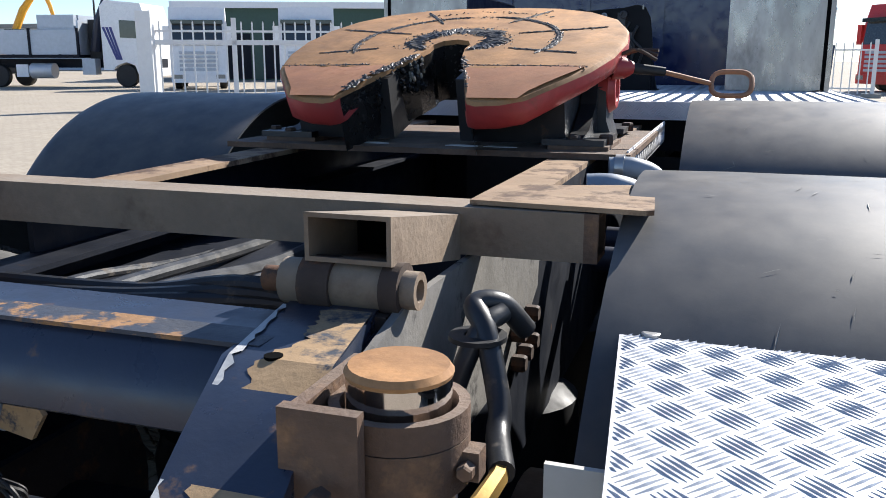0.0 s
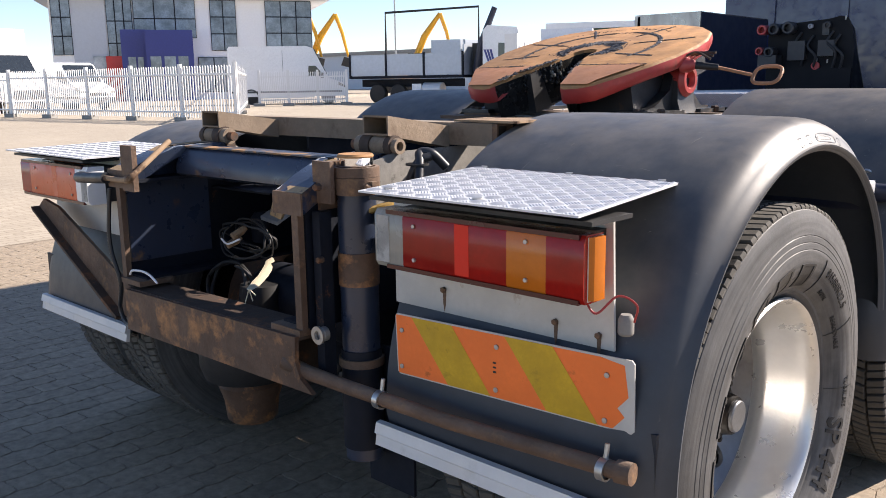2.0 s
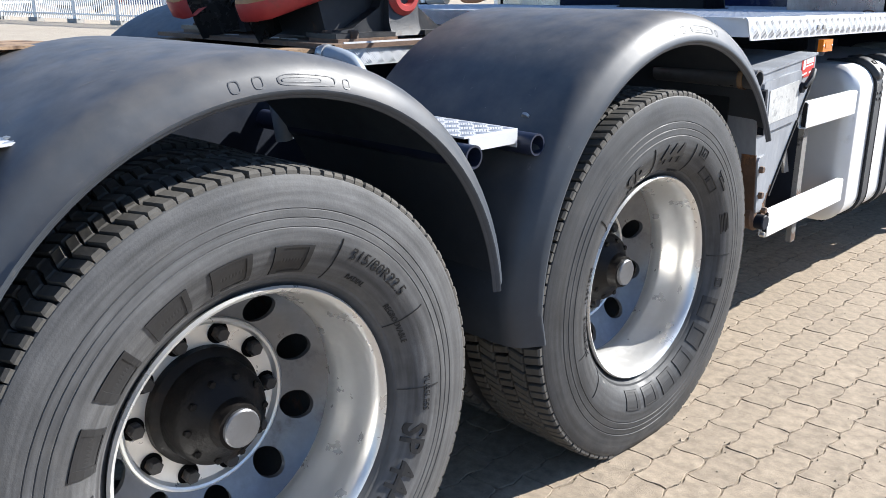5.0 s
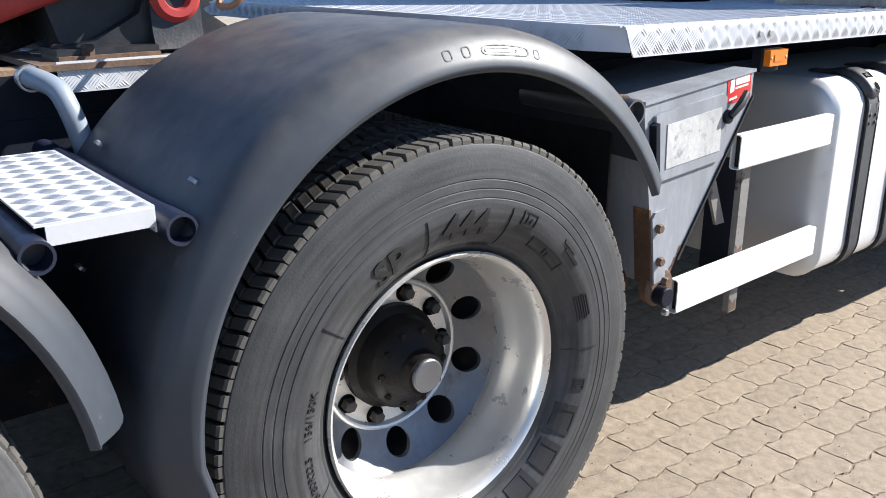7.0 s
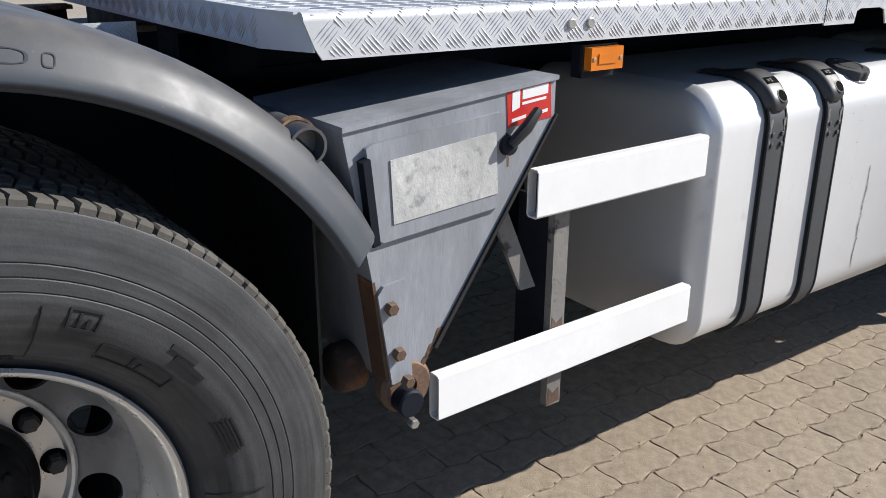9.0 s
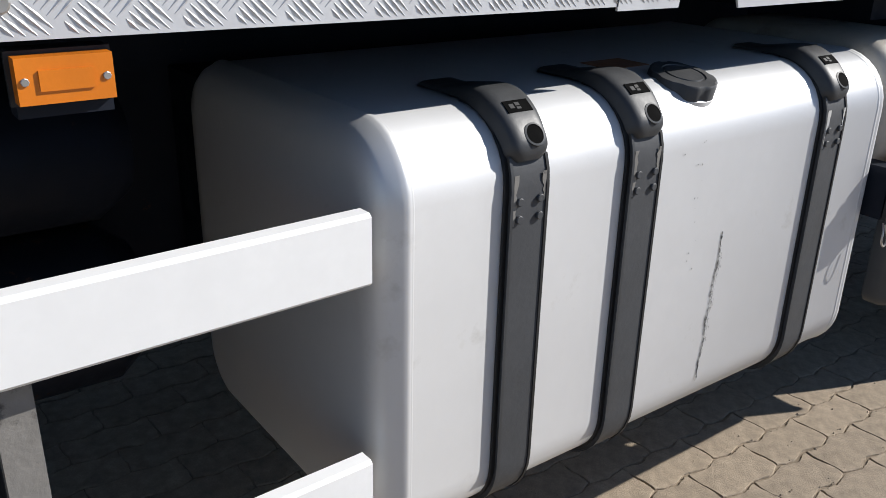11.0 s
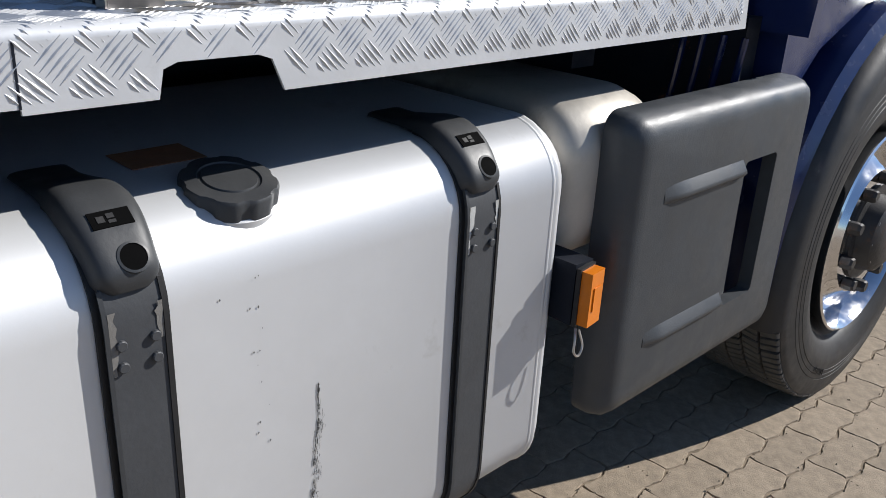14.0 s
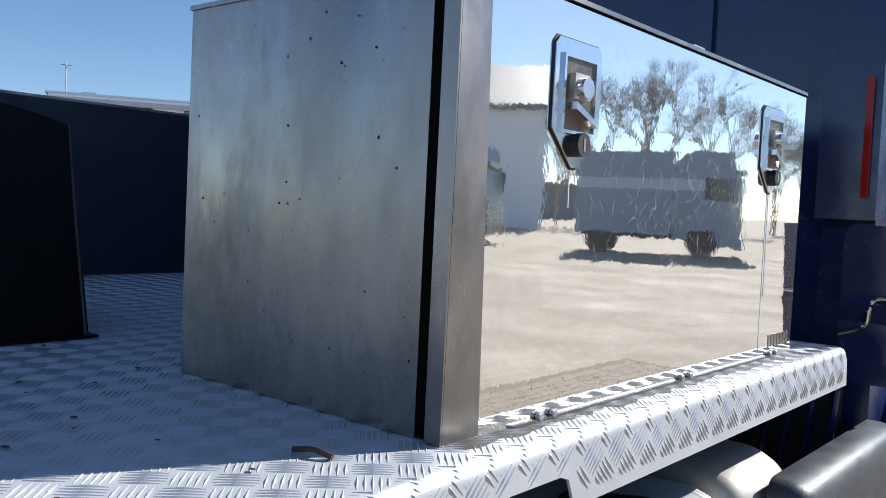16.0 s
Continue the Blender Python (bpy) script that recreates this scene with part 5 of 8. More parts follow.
def chips(where, n, wide, size, seed, material="clot"):
    """Crumbs of dried grease strewn along a line on the plate."""
    r = random.Random(seed)
    verts, faces = [], []
    for k in range(n):
        u, v = where(r.random())
        u, v = u + r.gauss(0, wide), v + r.gauss(0, wide)
        if abs(u) < 0.056 and v < 0.04:
            continue
        s = size * r.uniform(0.4, 1.3)
        z = TH + 0.0012 + DIP(u, v)
        a0 = r.uniform(0, 6)
        n0 = len(verts)
        m = 5
        for j in range(m):
            a = a0 + 2 * math.pi * j / m
            q = s * r.uniform(0.6, 1.2)
            verts.append((u + q * math.cos(a), v + q * math.sin(a), z - 0.0006))
        verts.append((u + r.uniform(-0.3, 0.3) * s, v + r.uniform(-0.3, 0.3) * s, z + s * r.uniform(0.15, 0.6)))
        for j in range(m):
            faces.append((n0 + j, n0 + (j + 1) % m, n0 + m))
    me = bpy.data.meshes.new("dried_grease")
    me.from_pydata(verts, [], faces)
    link("dried_grease", me, material, coupling, kind="stuff", smooth=0, at=PIV)


def arc(r, a0, a1):
    return lambda f: (r * math.sin(radians(a0 + (a1 - a0) * f)), 0.02 + r * math.cos(radians(a0 + (a1 - a0) * f)))


def seg(p, q):
    return lambda f: (p[0] + (q[0] - p[0]) * f, p[1] + (q[1] - p[1]) * f)


def smear(where, n, half, seed, high=0.0022):
    """A ragged, lumpy ribbon of old grease along a line on the plate."""
    r = random.Random(seed)
    verts, faces = [], []
    da = db = 0.0
    for k in range(n + 1):
        f = k / n
        p, q = Vector(where(max(0.0, f - 0.01))), Vector(where(min(1.0, f + 0.01)))
        d = (q - p).normalized()
        e = Vector((-d.y, d.x))
        c = Vector(where(f))
        da, db = 0.6 * da + r.uniform(-0.45, 0.45), 0.6 * db + r.uniform(-0.45, 0.45)
        taper = min(1.0, 6 * f + 0.25, 6 * (1 - f) + 0.25)
        for g, h in ((-(1 + da), 0.0), (-0.55 + 0.2 * da, 1.0), (r.uniform(-0.2, 0.2), 0.6), (0.55 + 0.2 * db, 1.0), (1 + db, 0.0)):
            s = c + e * (g * half * taper)
            verts.append((s.x, s.y, TH + 0.0007 + DIP(s.x, s.y) + high * h * r.uniform(0.35, 1.3)))
    for k in range(n):
        for j in range(4):
            faces.append((5 * k + j, 5 * k + 5 + j, 5 * k + 6 + j, 5 * k + 1 + j))
    me = bpy.data.meshes.new("grease_smear")
    me.from_pydata(verts, [], faces)
    link("grease_smear", me, "clot", coupling, smooth=0, at=PIV)


smear(arc(0.112, -148, 148), 150, 0.030, 61, 0.004)
smear(arc(0.285, 8, 118), 130, 0.0085, 62)
smear(arc(0.285, -118, -8), 130, 0.0085, 63)
chips(arc(0.118, -132, 132), 700, 0.020, 0.0034, 1)
chips(arc(0.285, -118, 118), 260, 0.008, 0.0035, 2)
chips(arc(0.350, -40, 40), 60, 0.006, 0.004, 4)
for k, (p, q) in enumerate((((0.16, 0.10), (0.40, 0.16)), ((-0.40, 0.16), (-0.16, 0.10)), ((0.17, -0.06), (0.36, -0.11)), ((-0.36, -0.11), (-0.20, -0.06)), ((0.10, 0.22), (0.20, 0.38)), ((-0.20, 0.38), (-0.10, 0.22)))):
    smear(seg(p, q), 40, 0.0055, 70 + k, 0.0018)
    chips(seg(p, q), 25, 0.007, 0.003, 30 + k)
for k, (p, q) in enumerate((((0.10, -0.225), (0.41, -0.235)), ((-0.41, -0.235), (-0.16, -0.225)))):
    smear(seg(p, q), 60, 0.0032, 80 + k, 0.0015)
    chips(seg(p, q), 60, 0.006, 0.0034, 40 + k)
chips(seg((-0.062, -0.13), (-0.15, -0.40)), 150, 0.007, 0.007, 50)
chips(seg((0.068, -0.13), (0.15, -0.38)), 60, 0.004, 0.006, 51)
# clots of grease hanging in the throat, pale where it dripped
for seed, tone, n, f0, f1 in ((1, "grease", 60, -0.1, 0.55), (2, "lampclr", 26, -0.1, 0.12)):
    r = random.Random(seed)
    bm = B()
    for k in range(n):
        f = r.uniform(f0, f1)
        c = Vector((-0.066 - 0.095 * f + r.uniform(-0.003, 0.006), -0.13 - 0.30 * f, TH - 0.014 - 0.012 * max(0.0, f) - r.random() ** 1.5 * (0.08 if seed == 1 else 0.05)))
        bmesh.ops.create_icosphere(bm, subdivisions=1, radius=r.uniform(0.003, 0.008 if seed == 1 else 0.005), matrix=Matrix.Translation(c) @ Matrix.Diagonal((1, r.uniform(0.8, 1.8), r.uniform(0.8, 2.6), 1)))
    part("grease_clot", bm, tone, coupling, at=PIV, kind="stuff", smooth=0)
# pivot brackets, rings and base plate
for sg in (1, -1):
    x = CX + sg * 0.385
    bm = prism(B(), [(0.86, 1.196), (1.44, 1.196), (1.42, 1.212), (1.34, 1.225), (1.25, 1.285), (1.22, 1.36), (1.11, 1.36), (1.08, 1.285), (0.97, 1.225), (0.88, 1.212)], "x", x - 0.020, x + 0.020)
    part("pivot_bracket", bm, "cast", coupling, "black cast pivot bracket", bevel=0.006)
    bm = turned(B(), [(0.030, x - sg * 0.05), (0.062, x - sg * 0.05), (0.066, x + sg * 0.045), (0.052, x + sg * 0.062), (0.036, x + sg * 0.062), (0.030, x + sg * 0.05)], 28, "x", (0, 1.165, 1.325), close=True)
    part("pivot_ring", bm, "red", coupling, "rusty red pivot ring", bevel=0.0)
    for y in (0.885, 0.93, 0.985, 1.30, 1.36, 1.41):
        bolt(coupling, (x + sg * 0.07 if y in (0.93, 1.36) else x, y, 1.197), "z", 0.017, 0.024, 6, "rustd", "base_bolt")
    part("shim_plate", box(B(), min(x - 0.06, x + 0.085), max(x - 0.06, x + 0.085), 0.86, 1.10, 1.187, 1.197), "rust", coupling, "rusty spacer plate", bevel=0.002)
    for k in range(6):
        part("cast_mark", box(B(), x + sg * 0.0355, x + sg * 0.0375, 1.105 + 0.012 * k, 1.112 + 0.012 * k, 1.222, 1.234), "zinc", coupling)
for sg in (1, -1):
    x = CX + sg * 0.385
    part("bracket_web", prism(B(), [(x - 0.06, 1.198), (x + 0.06, 1.198), (x + 0.045, 1.24), (x + 0.04, 1.33), (x - 0.04, 1.33), (x - 0.045, 1.24)], "y", 1.10, 1.23), "cast", coupling, bevel=0.01)
    for y0, y1 in ((0.86, 1.10), (1.23, 1.44)):
        part("bracket_foot", box(B(), x - 0.075, x + 0.075, y0, y1, 1.1975, 1.212), "cast", coupling, bevel=0.004)
part("base_plate", box(B(), CX - 0.53, CX + 0.53, 0.80, 1.50, 1.173, 1.187), "rust", coupling, "brown rusty mounting plate", bevel=0.003)
for x in (CX - 0.18, CX + 0.06, CX + 0.16):
    part("pale_spot", prism(B(), [(x, 0.87), (x + 0.06, 0.862), (x + 0.085, 0.875), (x + 0.05, 0.895), (x + 0.01, 0.89)], "z", 1.1872, 1.189), "mottle", coupling, smooth=0)
# release handle with its loop
h0 = PIV @ Vector((0.44, -0.05, TH - 0.055))
part("handle_socket", tube(B(), [h0, h0 + Vector((0.03, 0.01, 0.0)), h0 + Vector((0.05, 0.02, 0.0))], [0.030, 0.028, 0.016], 14), "red", coupling, "red handle socket", bevel=0.0)
part("handle_collar", tube(B(), [h0 + Vector((0.04, 0.015, 0.0)), h0 + Vector((0.13, 0.045, -0.010))], [0.015, 0.012], 12), "black", coupling)
h1 = h0 + Vector((0.125, 0.043, -0.010))
h2 = h1 + Vector((0.12, 0.04, -0.030))
part("handle_bar", tube(B(), [h1, h2], 0.0065, 8), "nose", coupling, "worn release bar")
lp = []
for k in range(25):
    t = 2 * math.pi * k / 24
    c, s = math.cos(t), math.sin(t)
    ss = math.copysign(abs(s) ** 0.7, s)
    lp.append(h2 + Vector((0.050 + 0.050 * math.copysign(abs(c) ** 0.55, c), 0.008 + 0.030 * ss, 0.030 * ss)))
part("handle_loop", tube(B(), lp, 0.0068, 10), "nose", coupling, "faded red looped release handle")
for k in range(3):
    part("handle_spring", tube(B(), curve([h0 + Vector((0.01, 0.03 * k, 0.03)), h0 + Vector((0.06, 0.03 * k + 0.01, 0.045)), h0 + Vector((0.11, 0.02 * k + 0.02, 0.02 + 0.012 * k))]), 0.005, 6), "rustd", coupling)

# short bright tread strips beside the coupling
part("strip_face", box(B(), 0.432, 0.436, 0.84, 1.88, 1.122, 1.192), "alu", truck, "upright aluminium tread strip")
lug_mesh("tread_relief", 0.84, 1.88, 1.122, 1.192, lambda u, v, h: (0.436 + h, u, v), truck)

# ---------------------------------------------------------------- deck of tread plate
deck = new("deck")
deck.parent = truck
tagged(deck, "wide aluminium tread plate deck behind the cab")
RAKE = Matrix.Translation((0, 3.4, 1.243)) @ Matrix.Rotation(radians(-0.5), 4, "X") @ Matrix.Translation((0, -3.4, -1.243))
deck.matrix_basis = RAKE
DX1, DX0, DY0, DY1, DZ, DB = 1.150, 2 * CX - 1.150, 1.895, 4.690, 1.243, 1.163
cut = 0.07
FR = 0.014          # radius of the rolled edge
FX = DX1 + 0.002 - FR
part("deck_sheet", prism(B(), [(DX0 + cut, DY0), (DX1 - cut - 0.03, DY0), (FX, DY0 + 0.02), (FX, DY1 - 0.012), (FX - 0.01, DY1), (DX0, DY1), (DX0, DY0 + 0.04)], "z", DZ - 0.004, DZ), "alu", deck, bevel=0.0015)


def round_edge(u, v, h):
    """Spot on the deck at u across and v along, carried on round the rolled edge and down the skirt."""
    q = u - FX
    if q <= 0:
        return (u, v, DZ + h)
    if q < FR * math.pi / 2:
        a = q / FR
        return (FX + (FR + h) * math.sin(a), v, DZ - FR + (FR + h) * math.cos(a))
    return (DX1 + 0.002 + h, v, DZ - FR - (q - FR * math.pi / 2))


# folded side skirt with its cut-out
y0, y1, y2, y3 = 1.955, 3.470, 3.617, DY1
pts = [(y0 - 0.012, DB + 0.024), (y0 - 0.030, DZ - FR), (y3 - 0.012, DZ - FR), (y3, DZ - FR - 0.01), (y3 + 0.008, DB), (y2 + 0.004, DB - 0.006), (y2 - 0.012, DB + 0.030), (y2 - 0.030, DB + 0.036), (y1 + 0.022, DB + 0.036), (y1 + 0.006, DB + 0.030), (y1, DB), (3.337, DB), (3.3365, DB + 0.006), (y0, DB + 0.006)]
part("deck_skirt", prism(B(), pts, "x", DX1 - 0.002, DX1 + 0.002), "alu", deck, "folded tread plate edge with a cut-out", bevel=0.0008)
bm = skin(B(), [[round_edge(FX + FR * radians(q), y, d) for q, d in [(10 * k, 0.0) for k in range(10)] + [(90 - 10 * k, -0.004) for k in range(10)]] for y in (y0 - 0.030, y3 - 0.012)])
part("deck_fold", bm, "alu", deck, smooth=60)
SK = FR * math.pi / 2 + DZ - FR - DB - 0.007
lug_mesh("tread_relief", DX0 + 0.01, FX + SK, DY0 + 0.01, y3 - 0.012, round_edge, deck, s=0.040,
         keep=lambda u, v: u < FX - 0.07 or (v > y0 and (u < FX or not (y1 - 0.012 < v < y2 + 0.012 and u > FX + SK - 0.045))))
part("deck_skirt", prism(B(), [(DX0, DY0 + 0.04), (DX0 + 0.003, DY0 + 0.04), (DX0 + 0.003, DY1), (DX0, DY1)], "z", DB, DZ - 0.005), "alu", deck)
# rear skirt and its bent corner
part("deck_rear_skirt", prism(B(), [(DX0 + cut, DY0 - 0.001), (DX1 - cut - 0.03, DY0 - 0.001), (DX1, y0 - 0.015), (DX1, y0 - 0.011), (DX1 - cut - 0.03, DY0 + 0.003), (DX0 + cut, DY0 + 0.003)], "z", DB + 0.018, DZ - 0.004), "alu", deck)
lug_mesh("tread_relief", DX0 + cut, DX1 - cut - 0.03, DB + 0.02, DZ - 0.004, lambda u, v, h: (u, DY0 - 0.001 - h, v), deck, s=0.041)
for y in (2.485, 2.535):
    bolt(deck, (DX1 + 0.002, y, 1.203), "x", 0.010, 0.005, 14, "zinc", "deck_rivet")
part("deck_bearer", box(B(), CX - 0.60, CX + 0.60, 2.05, 2.12, 1.06, DZ - 0.005), "frame", deck, bevel=0.003)
# unseen dark board, added to stop bounced light under the deck
part("deck_underside", box(B(), DX0 + 0.02, DX1 - 0.03, 1.93, 4.66, DZ - 0.016, DZ - 0.0045), "frame", deck, "added dark board that deepens the shade under the deck")
part("deck_bearer", box(B(), CX - 0.60, CX + 0.60, 3.0, 3.07, 1.08, DZ - 0.005), "frame", deck, bevel=0.003)
part("deck_bearer", box(B(), CX - 1.05, CX + 1.05, 4.4, 4.47, 1.08, DZ - 0.005), "frame", deck, bevel=0.003)
part("skirt_seam", box(B(), DX1 + 0.0021, DX1 + 0.0027, 3.3345, 3.3370, DB + 0.006, DZ - FR), "frame", deck)
# thin dark strip on the deck along the foot of the tool box
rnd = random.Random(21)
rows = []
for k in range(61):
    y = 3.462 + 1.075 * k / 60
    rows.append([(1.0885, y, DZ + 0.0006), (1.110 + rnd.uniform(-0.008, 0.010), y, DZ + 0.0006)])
part("grime", skin(B(), rows, False, False), "grime", deck, "dark edging along the foot of the tool box", smooth=0)
random.seed(12)
leafbm = B()
for k in range(26):
    x, y = random.uniform(0.1, 1.05), random.uniform(2.9, 3.44)
    s = random.uniform(0.003, 0.009)
    leafbm.faces.new([leafbm.verts.new((x + s * random.uniform(0.6, 1.4) * math.cos(a), y + 0.7 * s * math.sin(a), DZ + 0.003)) for a in (0, 1.2, 2.4, 3.6, 4.9)])
part("leaf_litter", leafbm, "rustd", deck, "small dark leaf bits", kind="stuff", smooth=0)
bm = tube(B(), curve([(1.005, 3.325, DZ + 0.004), (1.03, 3.33, DZ + 0.008), (1.05, 3.336, DZ + 0.004)]), 0.0032, 6)
part("dead_leaf", bm, "rustd", deck)


# ---------------------------------------------------------------- stainless tool boxes on the deck
def tool_box(side):
    o = new("tool_box")
    tagged(o, "stainless steel tool box with polished hinged door" if side > 0 else "stainless steel tool box with dull shaded side", "tool box", "tool boxes on the deck")
    o.matrix_basis = RAKE

    def X(x):
        return x if side > 0 else 2 * CX - x
    x0, x1, y0, y1, z0, z1 = 0.602, 1.048, 3.455, 4.520, DZ + 0.002, 1.748
    part("body", box(B(), min(X(x0), X(x1)), max(X(x0), X(x1)), y0, y1, z0, z1), "steel", o, "dull stained stainless sheet", bevel=0.006)
    # black fill puts the shade of the door gap into colour
    part("door_gap", box(B(), min(X(x1), X(1.0665)), max(X(x1), X(1.0665)), y0 + 0.0015, y1 - 0.01, z0 + 0.001, z1 - 0.004), "hollow_shade", o)
    xd0, xd1 = 1.067, 1.088
    r = 0.004
    pts = [(y0 - 0.002, z0 - 0.001), (y1, z0 - 0.001), (y1, z1 - 0.004), (y0 - 0.002, z1 - 0.004)]
    door = part("door", prism(B(), pts, "x", min(X(xd0), X(xd1)), max(X(xd0), X(xd1))), "polish", o, "mirror-polished door with water streaks", bevel=0.004)
    part("door_border", prism(B(), [(y0 - 0.0018, z0), (y0 + 0.060, z0), (y0 + 0.046, z1 - 0.005), (y0 - 0.0018, z1 - 0.005)], "x", X(1.0880), X(1.0886)), "steel", door)
    part("door_end", box(B(), min(X(1.0662), X(1.0884)), max(X(1.0662), X(1.0884)), y0 - 0.0045, y0 - 0.0022, z0, z1 - 0.004), "steel", o)
    part("box_lid_edge", box(B(), min(X(0.600), X(1.0898)), max(X(0.600), X(1.0898)), y0 - 0.003, y1 + 0.002, z1, z1 + 0.006), "steel", o, bevel=0.002)
    for yc in (3.675, 4.345):
        def Y(u):
            return yc + u
        outer = [(-0.052, 1.693), (-0.045, 1.701), (0.045, 1.701), (0.052, 1.693), (0.052, 1.593), (0.006, 1.549), (-0.006, 1.549), (-0.052, 1.593)]
        inner = [(-0.034, 1.679), (0.034, 1.679), (0.034, 1.593), (-0.034, 1.593)]
        # thin black outline that sets the plate off from the door
        part("latch_gasket", prism(B(), [(Y(u * 1.05), 1.625 + (v - 1.625) * 1.03) for u, v in outer], "x", X(1.0882), X(1.0890)), "black", door, "thin black outline of the latch plate")
        part("latch_plate", prism(B(), [(Y(u), v) for u, v in outer], "x", X(1.0883), X(1.0923)), "chrome", door, "bright latch plate", bevel=0.0015)
        part("latch_recess", prism(B(), [(Y(u), v) for u, v in inner], "x", X(1.0924), X(1.0930)), "dullbrown", door)
        for u0, u1, v0, v1 in ((-0.038, 0.038, 1.679, 1.683), (-0.038, 0.038, 1.589, 1.593), (-0.038, -0.034, 1.593, 1.679), (0.034, 0.038, 1.593, 1.679)):
            part("recess_lip", box(B(), min(X(1.0918), X(1.0963)), max(X(1.0918), X(1.0963)), Y(u0), Y(u1), v0, v1), "chrome", door)
        part("latch_knob", tube(B(), [(X(1.0928), Y(-0.008), 1.643), (X(1.1118), Y(-0.008), 1.643)], 0.013, 14), "chrome", door)
        part("latch_paddle", prism(B(), [(Y(-0.026), 1.626), (Y(0.024), 1.605), (Y(0.024), 1.599), (Y(-0.026), 1.617)], "x", X(1.0931), X(1.1078)), "chrome", door, bevel=0.001)
        part("latch_block", prism(B(), [(Y(-0.022), 1.661), (Y(0.010), 1.661), (Y(0.014), 1.631), (Y(-0.024), 1.631)], "x", X(1.0931), X(1.1018)), "zinc", door, bevel=0.001)
        part("lock", tube(B(), [(X(1.0918), Y(0.002), 1.577), (X(1.1038), Y(0.002), 1.577)], 0.0145, 16), "black", door, "black round lock")
        part("keyhole", box(B(), min(X(1.1038), X(1.1044)), max(X(1.1038), X(1.1044)), Y(0.0), Y(0.004), 1.569, 1.585), "zinc", door)
        # water streaks below the lock
        wide = 0.0012 if yc < 4 else 0.003
        for u0, u1, zz in (((-0.004, -0.003, 1.50), (0.003, 0.005, 1.545)) if yc < 4 else ((-0.004, 0.002, 1.26), (0.003, 0.010, 1.36))):
            part("streak", prism(B(), [(Y(u0 - wide * 0.6), 1.548), (Y(u0 + wide * 0.6), 1.548), (Y(u1 + wide), zz), (Y(u1 - wide), zz)], "x", X(1.0882), X(1.0885)), "streak", door, smooth=0)
    if side > 0:
        r = random.Random(17)
        verts, faces = [], []
        for k in range(420):
            y, z, a = r.gauss(4.0, 0.17), r.gauss(1.515, 0.07), r.choice((0.75, 0.9, 2.3, 1.5)) + r.gauss(0, 0.3)
            if not (y0 + 0.1 < y < y1 - 0.04):
                continue
            ln, w = r.uniform(0.003, 0.016), r.uniform(0.00006, 0.00018)
            cy, cz = math.cos(a), math.sin(a)
            n0 = len(verts)
            for q, e in ((-1, 0.3), (0, 1), (1, 0.3), (0, -1)):
                verts.append((1.0884, y + q * ln * cy - e * w * cz, z + q * ln * cz + e * w * cy))
            faces.append((n0, n0 + 1, n0 + 2, n0 + 3))
        me = bpy.data.meshes.new("scratch")
        me.from_pydata(verts, [], faces)
        link("scratch", me, "streak", door, kind="stuff", smooth=0)
    for k in range(7):
        part("name_mark", box(B(), min(X(1.0881), X(1.0890)), max(X(1.0881), X(1.0890)), 4.395 + 0.016 * k, 4.405 + 0.016 * k, 1.262, 1.285), "steel", door, smooth=0)
    for y in (3.63, 3.66, 4.02, 4.05, 4.40, 4.43):
        bolt(o, (X(1.0888), y, z0 + 0.004), "x", 0.006, 0.006 * side, 8, "zinc", "hinge_rivet")
    part("hinge_strip", box(B(), min(X(1.06), X(1.0938)), max(X(1.06), X(1.0938)), y0 + 0.12, y1 - 0.10, z0 - 0.001, z0 + 0.002), "steel", o)
    if side > 0:
        r = random.Random(41)
        bm = B()
        for k in range(110):
            x, z = r.uniform(x0 + 0.02, x1 - 0.01), r.uniform(z0 + 0.02, z1 - 0.02)
            q = r.choice((0.0005, 0.0007, 0.0009, 0.0017)) * r.uniform(0.6, 1.2)
            bm.faces.new([bm.verts.new((x + q * math.cos(a) * r.uniform(0.7, 1.2), y0 - 0.0006, z + q * math.sin(a) * r.uniform(0.7, 1.5))) for a in (0, 1.1, 2.2, 3.4, 4.6, 5.5)])
        part("stain_spot", bm, "black", o, kind="stuff", smooth=0)
    part("lid_catch", box(B(), min(X(1.02), X(1.06)), max(X(1.02), X(1.06)), 4.06, 4.10, z1 + 0.006, z1 + 0.022), "zinc", o, bevel=0.003)
    return o


boxR = tool_box(1)
boxL = tool_box(-1)
# dark blue-grey sheet over the inner side of the box
part("navy_panel", box(B(), 2 * CX - 0.602, 2 * CX - 0.597, 3.458, 4.518, DZ + 0.004, 1.746), "navy", boxL, "dark blue-grey inner side")

